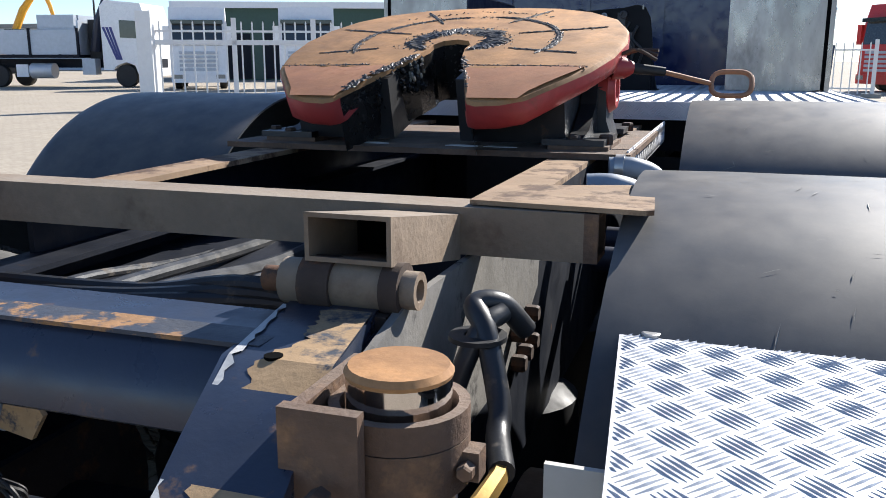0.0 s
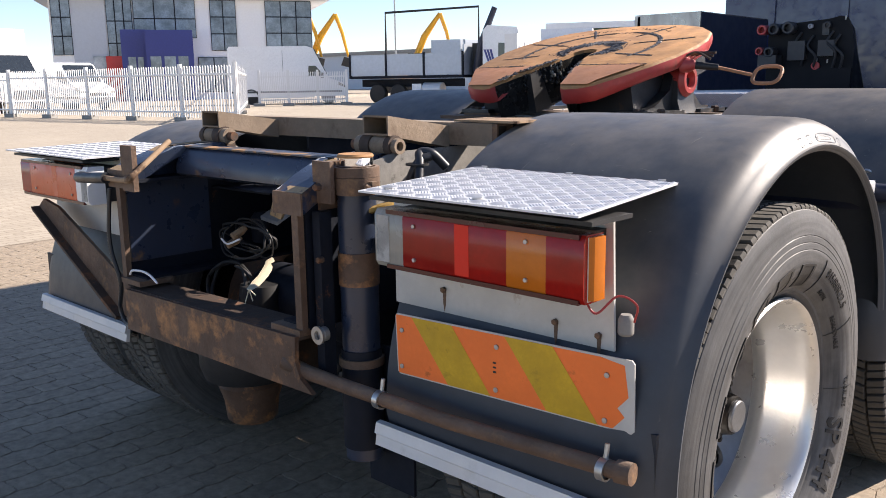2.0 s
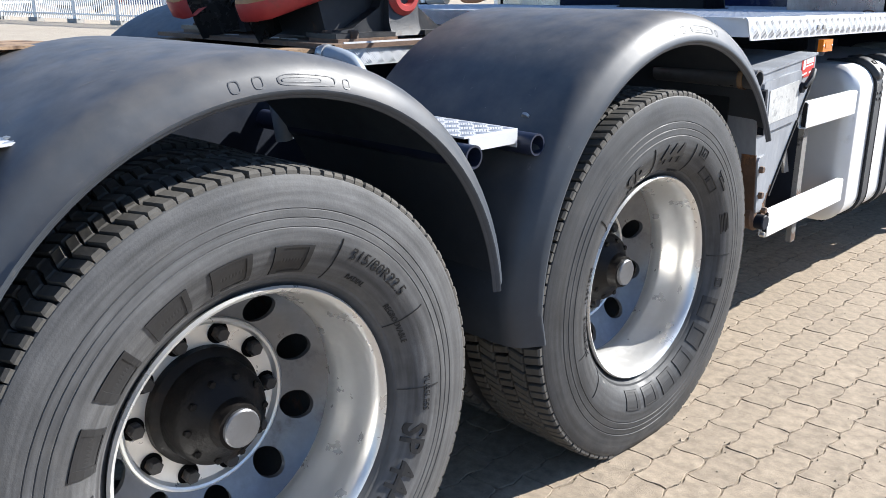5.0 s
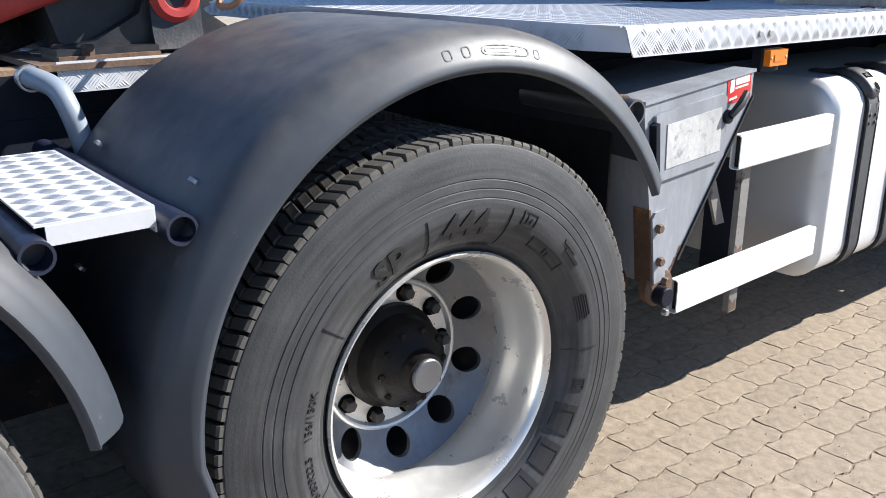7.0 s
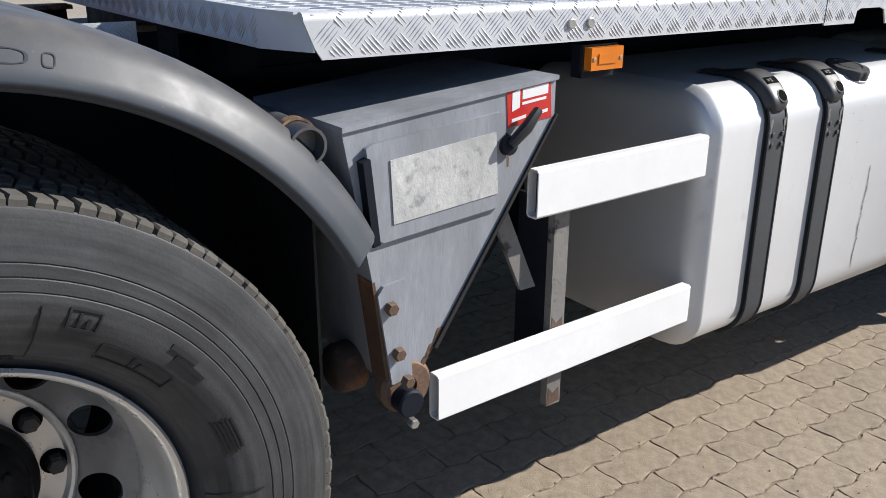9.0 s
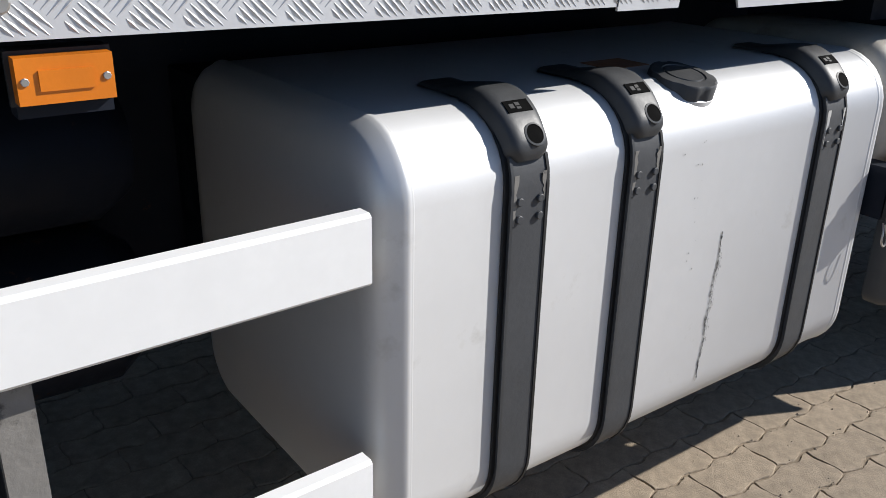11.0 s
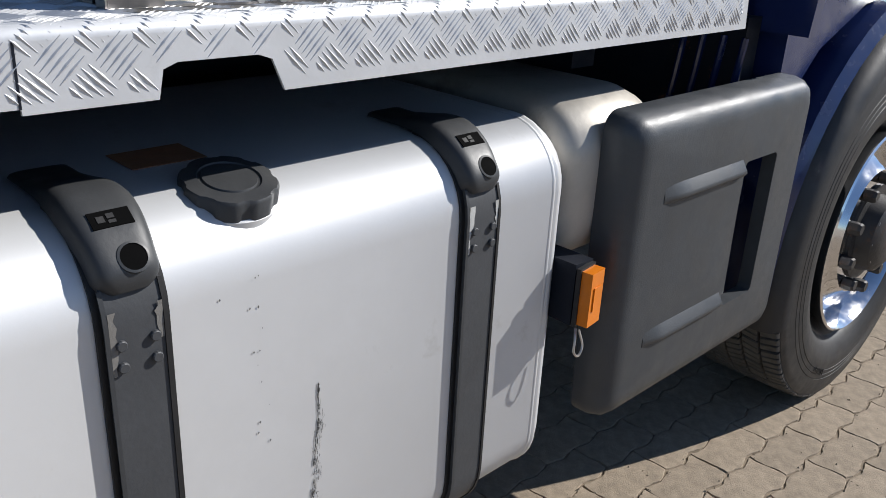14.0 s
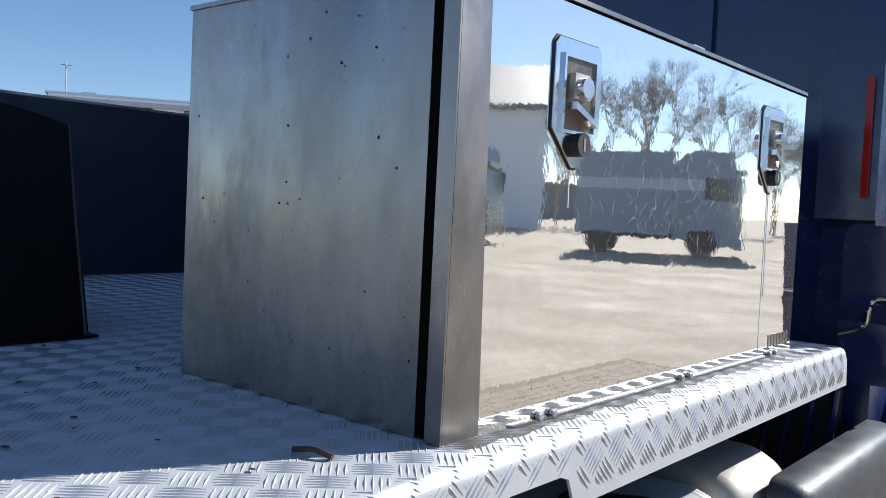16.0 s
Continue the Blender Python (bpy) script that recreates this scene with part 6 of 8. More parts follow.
# ---------------------------------------------------------------- air line stand on the deck
stand = tagged(new("air_line_stand"), "black sheet-metal stand with air couplings and red taps", "stand")
stand.matrix_basis = RAKE
part("front_sheet", prism(B(), [(-0.250, DZ + 0.002), (0.250, DZ + 0.002), (0.248, 1.48), (0.232, 1.60), (0.205, 1.652), (0.165, 1.664), (0.10, 1.650), (-0.250, 1.625)], "y", 3.310, 3.316), "post", stand, "black stand sheet", bevel=0.002)
part("lower_box", box(B(), -0.246, 0.246, 3.290, 3.3095, DZ + 0.002, 1.372), "post", stand, "black folded kick plate", bevel=0.004)
for sg in (1, -1):
    bm = skin(B(), [[(sg * 0.250, 3.316, DZ + 0.002), (sg * 0.262, 3.490, DZ + 0.002), (sg * 0.258, 3.490, DZ + 0.002), (sg * 0.246, 3.316, DZ + 0.002)], [(sg * 0.248, 3.316, 1.48), (sg * 0.215, 3.490, 1.44), (sg * 0.211, 3.490, 1.44), (sg * 0.244, 3.316, 1.48)], [(sg * 0.205, 3.316, 1.632), (sg * 0.182, 3.490, 1.604), (sg * 0.178, 3.490, 1.604), (sg * 0.201, 3.316, 1.632)]])
    part("side_sheet", bm, "post", stand, "sloping black side sheet")
    part("side_flange", tube(B(), [(sg * 0.262, 3.490, DZ + 0.004), (sg * 0.215, 3.490, 1.44), (sg * 0.182, 3.490, 1.604)], 0.004, 6), "cast", stand)
part("top_sheet", skin(B(), [[(-0.205, y, z), (0.205 - (y - 3.316) * 0.13, y, z), (0.205 - (y - 3.316) * 0.13, y, z - 0.004), (-0.205, y, z - 0.004)] for y, z in ((3.316, 1.634), (3.40, 1.624), (3.490, 1.604))]), "post", stand, smooth=50)
part("stand_foot", box(B(), -0.27, 0.275, 3.300, 3.505, DZ + 0.002, DZ + 0.006), "post", stand, bevel=0.001)
for x, z, material, r, ln in ((-0.255, 1.600, "red", 0.030, 0.10), (-0.190, 1.602, "cast", 0.033, 0.085), (-0.105, 1.606, "cast", 0.036, 0.085), (0.005, 1.612, "locker", 0.014, 0.03), (0.10, 1.615, "cast", 0.020, 0.03), (-0.205, 1.470, "cast", 0.030, 0.10), (0.045, 1.385, "red", 0.024, 0.02), (-0.280, 1.478, "red", 0.024, 0.06)):
    red = material == "red"
    part("red_tap" if red else "air_coupling", turned(B(), [(r * 0.7, 3.3095), (r, 3.3095 - ln * 0.25), (r, 3.3095 - ln * 0.95), (r * 0.86, 3.3095 - ln), (r * 0.62, 3.3095 - ln), (r * 0.6, 3.3095 - ln * 0.6), (0.0001, 3.3095 - ln * 0.6)], 20, "y", (x, 0, z)), material, stand, "faded red tap" if red else "round black air coupling")
for x0, x1, z0, z1, d in ((-0.27, -0.16, 1.385, 1.452, 0.09), (-0.11, -0.01, 1.42, 1.53, 0.05), (0.06, 0.15, 1.44, 1.53, 0.04), (0.07, 0.11, 1.56, 1.625, 0.016)):
    part("socket_box", box(B(), x0, x1, 3.3095 - d, 3.3095, z0, z1), "cast", stand, "black socket box", bevel=0.008)
for k, (x, q) in enumerate(((-0.05, 1.52), (0.02, 1.50), (0.13, 1.52), (0.17, 1.50))):
    part("air_hose", tube(B(), curve([(x, 3.305, q + 0.06), (x - 0.02, 3.275, q), (x + 0.03, 3.27, q - 0.06), (x + 0.01, 3.300, 1.39 - 0.01 * k)]), 0.008, 8), "black", stand)
for x, z in ((0.045, 1.405), (0.105, 1.40), (0.19, 1.64)):
    part("tag", box(B(), x, x + 0.008, 3.300, 3.3025, z, z + 0.022), "lampclr", stand)

# ---------------------------------------------------------------- grey locker with its lid
locker = new("side_locker")
locker.parent = truck
tagged(locker, "grey tapering steel side locker with flaked lid")
LX = 1.183
poly = [(1.965, 1.077), (2.424, 1.121), (2.424, 1.048), (2.143, 0.642), (2.105, 0.585), (2.045, 0.590), (2.018, 0.79)]
part("body", prism(B(), poly, "x", LX - 0.34, LX), "locker", locker, bevel=0.003)
part("rim", prism(B(), [(1.965, 1.079), (2.427, 1.124), (2.427, 1.116), (1.965, 1.070)], "x", LX - 0.34, LX + 0.006), "locker", locker, bevel=0.002)
part("rusty_edge", prism(B(), [(2.014, 0.80), (2.020, 0.80), (2.047, 0.592), (2.040, 0.592)], "x", LX - 0.05, LX + 0.002), "drawbar", locker, "orange rust on the rear edge")
for k, (y, z, w) in enumerate(((2.118, 0.612, 0.010), (2.132, 0.634, 0.008), (2.150, 0.662, 0.007))):
    part("rust_stain", prism(B(), [(y - w, z - 0.012), (y + 0.006, z - 0.002), (y + 0.016, z + 0.016), (y + 0.004, z + 0.014)], "x", LX + 0.0005, LX + 0.0012), "drawbar", locker, smooth=0)
part("edge_seal", prism(B(), [(2.424, 1.05), (2.430, 1.05), (2.150, 0.637), (2.143, 0.642)], "x", LX - 0.02, LX + 0.006), "black", locker)
lid = [(2.005, 1.040), (2.016, 1.046), (2.285, 1.070), (2.297, 1.060), (2.305, 0.905), (2.294, 0.893), (2.035, 0.872), (2.024, 0.880)]
part("lid", prism(B(), lid, "x", LX, LX + 0.010), "locker", locker, "raised grey lid", bevel=0.004)
inner = [(2.050, 1.015), (2.275, 1.036), (2.282, 0.920), (2.055, 0.902)]
part("lid_sheet", prism(B(), inner, "x", LX + 0.0102, LX + 0.012), "mottle", locker, "flaked pale sheet on the lid", smooth=0)
part("lid_hinge", prism(B(), [(1.992, 1.02), (2.006, 1.025), (2.022, 0.875), (2.008, 0.872)], "x", LX, LX + 0.022), "frame", locker, "dark hinge strip", bevel=0.004)
part("sticker", prism(B(), [(2.305, 1.106), (2.410, 1.116), (2.416, 1.046), (2.310, 1.038)], "x", LX + 0.0005, LX + 0.0015), "stickred", locker, "red maker's sticker with white bars", smooth=0)
for a, b, c, d in ((2.318, 2.336, 1.066, 1.100), (2.342, 2.404, 1.086, 1.105), (2.342, 2.400, 1.076, 1.081), (2.37, 2.405, 1.052, 1.058), (2.318, 2.352, 1.046, 1.052)):
    part("sticker_bar", prism(B(), [(a, c), (b, c + 0.006), (b, d + 0.006), (a, d)], "x", LX + 0.0016, LX + 0.0022), "white", locker, smooth=0)
part("lock_handle", tube(B(), [(LX + 0.022, 2.300, 1.010), (LX + 0.030, 2.330, 1.040), (LX + 0.024, 2.362, 1.068)], [0.010, 0.012, 0.009], 10), "black", locker, "black turn handle")
part("lock_base", turned(B(), [(0.020, LX), (0.018, LX + 0.02), (0.0001, LX + 0.022)], 16, "x", (0, 2.302, 1.008)), "frame", locker)
part("lock_tab", box(B(), LX, LX + 0.004, 2.292, 2.312, 0.965, 0.985), "rust", locker)
part("bolt_plate", prism(B(), [(2.022, 0.775), (2.034, 0.790), (2.075, 0.795), (2.086, 0.785), (2.092, 0.60), (2.048, 0.592)], "x", LX, LX + 0.008), "locker", locker, "bolted reinforcing plate", bevel=0.002)
for y, z in ((2.046, 0.748), (2.060, 0.655)):
    bolt(locker, (LX + 0.008, y, z), "x", 0.013, 0.014, 6, "rust", "plate_bolt")
part("rusty_ring", turned(B(), [(0.020, LX - 0.03), (0.052, LX - 0.03), (0.055, LX - 0.005), (0.048, LX + 0.004), (0.020, LX + 0.004)], 22, "x", (0, 2.085, 0.575), close=True), "rust", locker, "rusty ring mount")
part("round_knob", turned(B(), [(0.026, LX + 0.004), (0.027, LX + 0.034), (0.024, LX + 0.038), (0.0001, LX + 0.038)], 20, "x", (0, 2.072, 0.558)), "frame", locker, "black end knob")
bolt(locker, (LX + 0.02, 2.070, 0.602), "x", 0.012, 0.016, 6, "rust", "plate_bolt")
bolt(locker, (LX + 0.02, 2.080, 0.512), "x", 0.010, 0.016, 6, "zinc", "plate_bolt")
part("rusty_mount", turned(B(), [(0.0001, 1.99), (0.03, 1.99), (0.046, 2.0), (0.05, 2.01), (0.05, 2.05), (0.0001, 2.05)], 20, "y", (LX - 0.13, 0, 0.58)), "rustd", locker, "rusty spring mount", smooth=40)
bm = tube(B(), [(0.85, 1.90, 1.07), (1.10, 1.89, 1.068), (1.195, 1.888, 1.067), (1.225, 1.887, 1.066)], 0.031, 18, hollow=0.85)
part("steel_tube", bm, "disc", truck, "open steel tube end with a clamp")
part("tube_clamp", turned(B(), [(0.0315, 1.165), (0.036, 1.165), (0.036, 1.182), (0.0315, 1.182)], 20, "x", (0, 1.889, 1.068), close=True), "angle", truck)

# ---------------------------------------------------------------- white guard bars and bracket
for y0, y1, z0, z1, nm in ((2.380, 2.905, 0.850, 0.948, "guard_bar"), (2.148, 2.908, 0.482, 0.580, "guard_bar")):
    bar = new(nm)
    bar.parent = truck
    bar.matrix_basis = Matrix.Translation((1.180, y0, 0)) @ Matrix.Rotation(radians(2.0), 4, "Z") @ Matrix.Translation((-1.180, -y0, 0))
    tagged(bar, "white hollow aluminium side guard bar")

    def loop(y, g):
        xa, xb, za, zb, r = 1.165 + g, 1.196 - g, z0 + g, z1 - g, 0.005
        return [(xa + r, y, za), (xb - r, y, za), (xb, y, za + r), (xb, y, zb - r), (xb - r, y, zb), (xa + r, y, zb), (xa, y, zb - r), (xa, y, za + r)]
    bm = skin(B(), [loop(y0 + 0.2, 0.003), loop(y0, 0.003), loop(y0, 0.0), loop(y1, 0.0), loop(y1, 0.003), loop(y1 - 0.2, 0.003)], True, False)
    part("bar_section", bm, "white", bar, smooth=25)
    part("bar_end", box(B(), 1.169, 1.191, y0 + 0.02, y0 + 0.024, z0 + 0.004, z1 - 0.004), "black", bar)
part("bar_bracket", box(B(), 1.136, 1.156, 2.466, 2.506, 0.390, 0.86), "dusty", truck, "flat peeling grey steel bracket upright", bevel=0.004)
for z0, z1 in ((0.545, 0.60), (0.392, 0.43)):
    part("rust_patch", prism(B(), [(2.468, z0), (2.504, z0 + 0.004), (2.500, z1), (2.484, z1 - 0.012), (2.470, z1 + 0.006)], "x", 1.1562, 1.1568), "rust", truck, smooth=0)
part("bracket_web", box(B(), 1.04, 1.136, 2.4665, 2.4745, 0.50, 0.86), "frame", truck, bevel=0.002)
part("bar_brace", prism(B(), [(2.315, 0.875), (2.355, 0.875), (2.447, 0.672), (2.407, 0.672)], "x", 1.115, 1.125), "dusty", truck, bevel=0.003)

# amber marker under the deck
def amber_marker(p, sy, sz):
    o = new("amber_marker")
    o.parent = truck
    o.matrix_basis = p
    tagged(o, "small amber side marker lamp")
    part("lens", box(B(), 0.004, 0.024, -sy / 2, sy / 2, -sz / 2, sz / 2), "lampamb", o, bevel=0.005, seg=3)
    part("base", box(B(), -0.004, 0.004, -sy / 2 - 0.004, sy / 2 + 0.004, -sz / 2 - 0.004, sz / 2 + 0.004), "black", o, bevel=0.002)
    part("inner_bar", box(B(), 0.0242, 0.0262, -sy * 0.28, sy * 0.28, -sz * 0.22, sz * 0.22), "lampamb", o, bevel=0.001)
    for s in (-1, 1):
        if sy > sz:
            bolt(o, (0.023, s * sy * 0.42, 0), "x", 0.004, 0.003, 8, "zinc", "lens_screw")
    return o


amber_marker(pose(1.135, 2.582, 1.140), 0.088, 0.044)
part("marker_bracket", box(B(), 1.10, 1.131, 2.54, 2.63, 1.10, 1.165), "frame", truck)


# ---------------------------------------------------------------- fuel tank
tank = new("fuel_tank")
tank.parent = truck
tagged(tank, "silver fuel tank with dark rubber straps and black cap")
TX0, TX1, TZ0, TZ1, TR = 0.50, 1.164, 0.372, 1.040, 0.105


def tank_ring(grow, y, r=TR, n=8, x0=TX0, x1=TX1, z0=TZ0, z1=TZ1):
    out = []
    for cx, cz, a0 in ((x1 - r, z1 - r, 0), (x0 + r, z1 - r, 90), (x0 + r, z0 + r, 180), (x1 - r, z0 + r, 270)):
        for k in range(n + 1):
            a = radians(a0 + 90 * k / n)
            out.append((cx + (r + grow) * math.cos(a), y, cz + (r + grow) * math.sin(a)))
    return out


prof = [(-0.055, 2.925), (-0.022, 2.931), (-0.008, 2.944), (-0.001, 2.960), (0.003, 2.966), (0.003, 2.972), (0.0, 2.978), (0.0, 4.120), (0.003, 4.126), (0.003, 4.132), (-0.002, 4.138), (-0.010, 4.152), (-0.024, 4.164), (-0.055, 4.170)]
part("tank_body", skin(B(), [tank_ring(g, y) for g, y in prof]), "tank", tank, smooth=50)
for y in (prof[0][1] + 0.05, prof[-1][1] - 0.05):
    part("weld_seam", skin(B(), [tank_ring(g, y + d) for g, d in ((-0.001, -0.005), (0.0014, -0.002), (0.0014, 0.002), (-0.001, 0.005))]), "tank", tank, smooth=50)


def band(y, w, g0, g1, k0, k1, name, material, label=""):
    """A piece of band round the tank between two points of its section."""
    rings = []
    a, b = tank_ring(g0, 0), tank_ring(g1, 0)
    pts = [(p[0], p[2], q[0], q[2]) for p, q in zip(a, b)]
    seq = [pts[k % len(pts)] for k in range(k0, k1 + 1)]
    rows = []
    for x0, z0, x1, z1 in seq:
        rows.append([(x0, y - w / 2, z0), (x1, y - w / 2, z1), (x1, y + w / 2, z1), (x0, y + w / 2, z0)])
    return part(name, skin(B(), rows), material, tank, label, smooth=50)


def buckle(y):
    """Moulded cover over the strap's tightener, arched over the tank's upper edge."""
    bk = new("strap_buckle")
    bk.parent = truck
    tagged(bk, "grey moulded plastic strap cover with two holes")
    cx, cz = TX1 - TR, TZ1 - TR

    def spot(q):
        """Point and outward direction on the tank at q metres along the cover, from its rear end."""
        if q < 0.11:
            return Vector((cx - 0.11 + q, 0, TZ1)), Vector((0, 0, 1))
        a = math.pi / 2 - (q - 0.11) / TR
        n = Vector((math.cos(a), 0, math.sin(a)))
        return Vector((cx, 0, cz)) + n * TR, n
    LEN, NR, NC = 0.11 + TR * radians(71), 52, 22
    s_q, h_q = 0.11 + TR * radians(36), 0.11 + TR * radians(56)
    bm = B()
    grid = []
    for i in range(NR + 1):
        q = LEN * i / NR
        f = i / NR
        p, n = spot(q)
        w = 0.036 + 0.008 * math.exp(-((f - 0.62) / 0.22) ** 2) - (0.014 * max(0.0, (f - 0.93) / 0.07) ** 2)
        h = 0.010 + 0.019 * min(1.0, max(0.0, (f - 0.15) / 0.45))
        h *= 1.0 - 0.45 * max(0.0, (f - 0.90) / 0.10) ** 2
        row = []
        for j in range(NC + 1):
            g = 2 * j / NC - 1
            e = (1 - abs(g) ** 5) ** 0.5
            row.append(bm.verts.new(p + n * (0.004 + (h - 0.004) * e) + Vector((0, y + w * g, 0))))
        grid.append(row)
    for i in range(NR):
        for j in range(NC):
            bm.faces.new((grid[i][j], grid[i][j + 1], grid[i + 1][j + 1], grid[i + 1][j]))
    part("cover", bm, "buckle", bk, smooth=60)
    # slot and hole are flat black shapes that draw their own shade
    for q, v, r in ((s_q, 0.0, 0.026), (h_q, 0.006, 0.018)):
        p, n = spot(q)
        t = Vector((n.z, 0, -n.x))
        fr = Matrix.Translation(p + Vector((0, y + v, 0))) @ Matrix(((n.x, 0, t.x, 0), (0, 1, 0, 0), (n.z, 0, t.z, 0), (0, 0, 0, 1)))
        if r > 0.02:
            part("slot", box(B(), 0.020, 0.0298, -0.022, 0.022, -0.0105, 0.0105), "hollow_shade", bk, at=fr, bevel=0.002)
            for u, a, b in ((-0.015, -0.004, 0.004), (-0.004, -0.006, 0.0), (-0.004, 0.002, 0.006)):
                part("slot_tooth", box(B(), 0.0298, 0.0304, u, u + 0.008, a, b), "black", bk, at=fr)
        else:
            part("bolt_hole", turned(B(), [(0.0145, 0.02), (0.0145, 0.0296), (0.0001, 0.0296)], 24, "x"), "hollow_shade", bk, at=fr)
            part("hole_rim", turned(B(), [(0.0145, 0.024), (0.0175, 0.024), (0.0172, 0.0296), (0.0145, 0.0304)], 24, "x", close=True), "buckle", bk, at=fr)
    return bk


for y in (3.168, 3.412, 3.945):
    band(y, 0.082, 0.0005, 0.004, -8, 8, "strap_rubber", "black", "black rubber strap liner")
    band(y, 0.066, 0.004, 0.010, -8, 8, "strap", "strap", "dark grey steel strap")
    band(y - 0.033, 0.005, 0.010, 0.012, -8, 2, "strap_edge", "buckle")
    band(y + 0.033, 0.005, 0.010, 0.012, -8, 2, "strap_edge", "black")
    wear = random.Random(int(y * 1000))
    for edge, low in ((-1, 0.882), (1, 0.912)):
        rows = []
        for k in range(9):
            z = 0.956 + (low - 0.956) * k / 8
            w = 0.010 * (1 - 0.6 * k / 8) * wear.uniform(0.5, 1.3)
            rows.append([(TX1 + 0.0108, y + edge * 0.0300, z), (TX1 + 0.0108, y + edge * (0.0300 - w), z)])
        part("strap_wear", skin(B(), rows, False, False), "mottle" if y > 3.8 else "dusty", tank, "pale frayed edge of the strap", smooth=0)
    for dy in (-0.019, 0.019):
        for z in (0.917, 0.891):
            bolt(tank, (TX1 + 0.0102, y + dy, z), "x", 0.0062, 0.005, 12, "strap", "strap_rivet")
    buckle(y)
    for z in (TZ0 - 0.03,):
        part("strap_foot", box(B(), TX1 - 0.20, TX1 - 0.14, y - 0.028, y + 0.028, z - 0.012, TZ0 + 0.004), "frame", tank, bevel=0.003)
        part("foot_ring", turned(B(), [(0.014, y - 0.03), (0.020, y - 0.03), (0.020, y + 0.03), (0.014, y + 0.03)], 14, "y", (TX1 - 0.15, 0, z - 0.004), close=True), "frame", tank)
# filler cap with its ribbed rim, set on the rounded shoulder
cp = Matrix.Translation((TX1 - 0.078, 3.578, TZ1 - 0.030)) @ Matrix.Rotation(radians(13), 4, "Y")
part("filler_neck", turned(B(), [(0.060, -0.03), (0.060, 0.008), (0.052, 0.012), (0.050, 0.02)], 36, "z"), "tank", tank, at=cp)
rr = []
for z, f in ((0.006, 1.0), (0.030, 1.0), (0.034, 0.955), (0.036, 0.66), (0.034, 0.64), (0.0338, 0.58), (0.036, 0.56), (0.036, 0.02)):
    ring = []
    for k in range(72):
        t = 2 * math.pi * k / 72
        q = 0.058 * f * (1.0 + (0.022 if (k % 9) < 6 else -0.03) * (1 if f > 0.9 else 0))
        ring.append((q * math.cos(t), q * math.sin(t), z))
    rr.append(ring)
part("filler_cap", skin(B(), rr), "buckle", tank, "grey ribbed plastic filler cap", at=cp, smooth=40)
part("warning_label", prism(B(), [(0.92, 3.505), (0.995, 3.505), (0.995, 3.605), (0.92, 3.605)], "z", TZ1 + 0.001, TZ1 + 0.002), "nose", tank, "faded red warning label", smooth=0)
# scrape marks
rnd = random.Random(3)
bm = B()
wander = [0.0]
for k in range(60):
    wander.append(0.8 * wander[-1] + rnd.gauss(0, 0.0009))
for k in range(420):
    f = rnd.random() ** 0.9
    side_line = 0.007 if rnd.random() < 0.28 and 0.15 < f < 0.75 else 0.0
    y = 3.652 - 0.012 * f + wander[int(59 * f)] + side_line + rnd.gauss(0, 0.0009 + 0.0016 * math.sin(3.1 * f) ** 2)
    z = 0.765 - 0.30 * f
    hgt = rnd.uniform(0.001, 0.005)
    w = rnd.uniform(0.0002, 0.0008) * (0.5 if side_line else 1.0)
    bm.faces.new([bm.verts.new((TX1 + 0.0012, y + a * w, z + b * hgt)) for a, b in ((-1, -0.6), (0.4, -1), (1, 0.3), (0.2, 1), (-0.8, 0.5))])
for k in range(14):
    y, z = 3.555 + rnd.gauss(0, 0.012), rnd.uniform(0.62, 0.98)
    s = rnd.uniform(0.0005, 0.0015)
    bm.faces.new([bm.verts.new((TX1 + 0.0012, y + s * math.cos(t), z + 1.5 * s * math.sin(t))) for t in (0, 1.5, 3, 4.5)])
part("scrape_mark", bm, "disc", tank, "dark grey scrape marks", kind="stuff", smooth=0)
# smaller pale tank ahead of it
part("second_tank", skin(B(), [tank_ring(g, y, 0.10, 8, 0.62, 1.150, 0.76, 1.062) for g, y in ((-0.07, 4.178), (-0.02, 4.186), (0.0, 4.21), (0.0, 4.40), (-0.02, 4.45), (-0.07, 4.47))]), "cream", truck, "pale dirty plastic fluid tank", smooth=50)

# ---------------------------------------------------------------- dark side panel with its opening
panel = new("side_panel")
panel.parent = truck
tagged(panel, "dark grey plastic side panel with moulded ribs")
PX = 1.225
oy0, oy1, oz0, oz1 = 4.655, 4.790, 0.585, 0.905


def rounded(y0, y1, z0, z1, r, n=5):
    out = []
    for cy, cz, a0 in ((y1 - r, z1 - r, 0), (y0 + r, z1 - r, 90), (y0 + r, z0 + r, 180), (y1 - r, z0 + r, 270)):
        for k in range(n + 1):
            a = radians(a0 + 90 * k / n)
            out.append((cy + r * math.cos(a), cz + r * math.sin(a)))
    return out


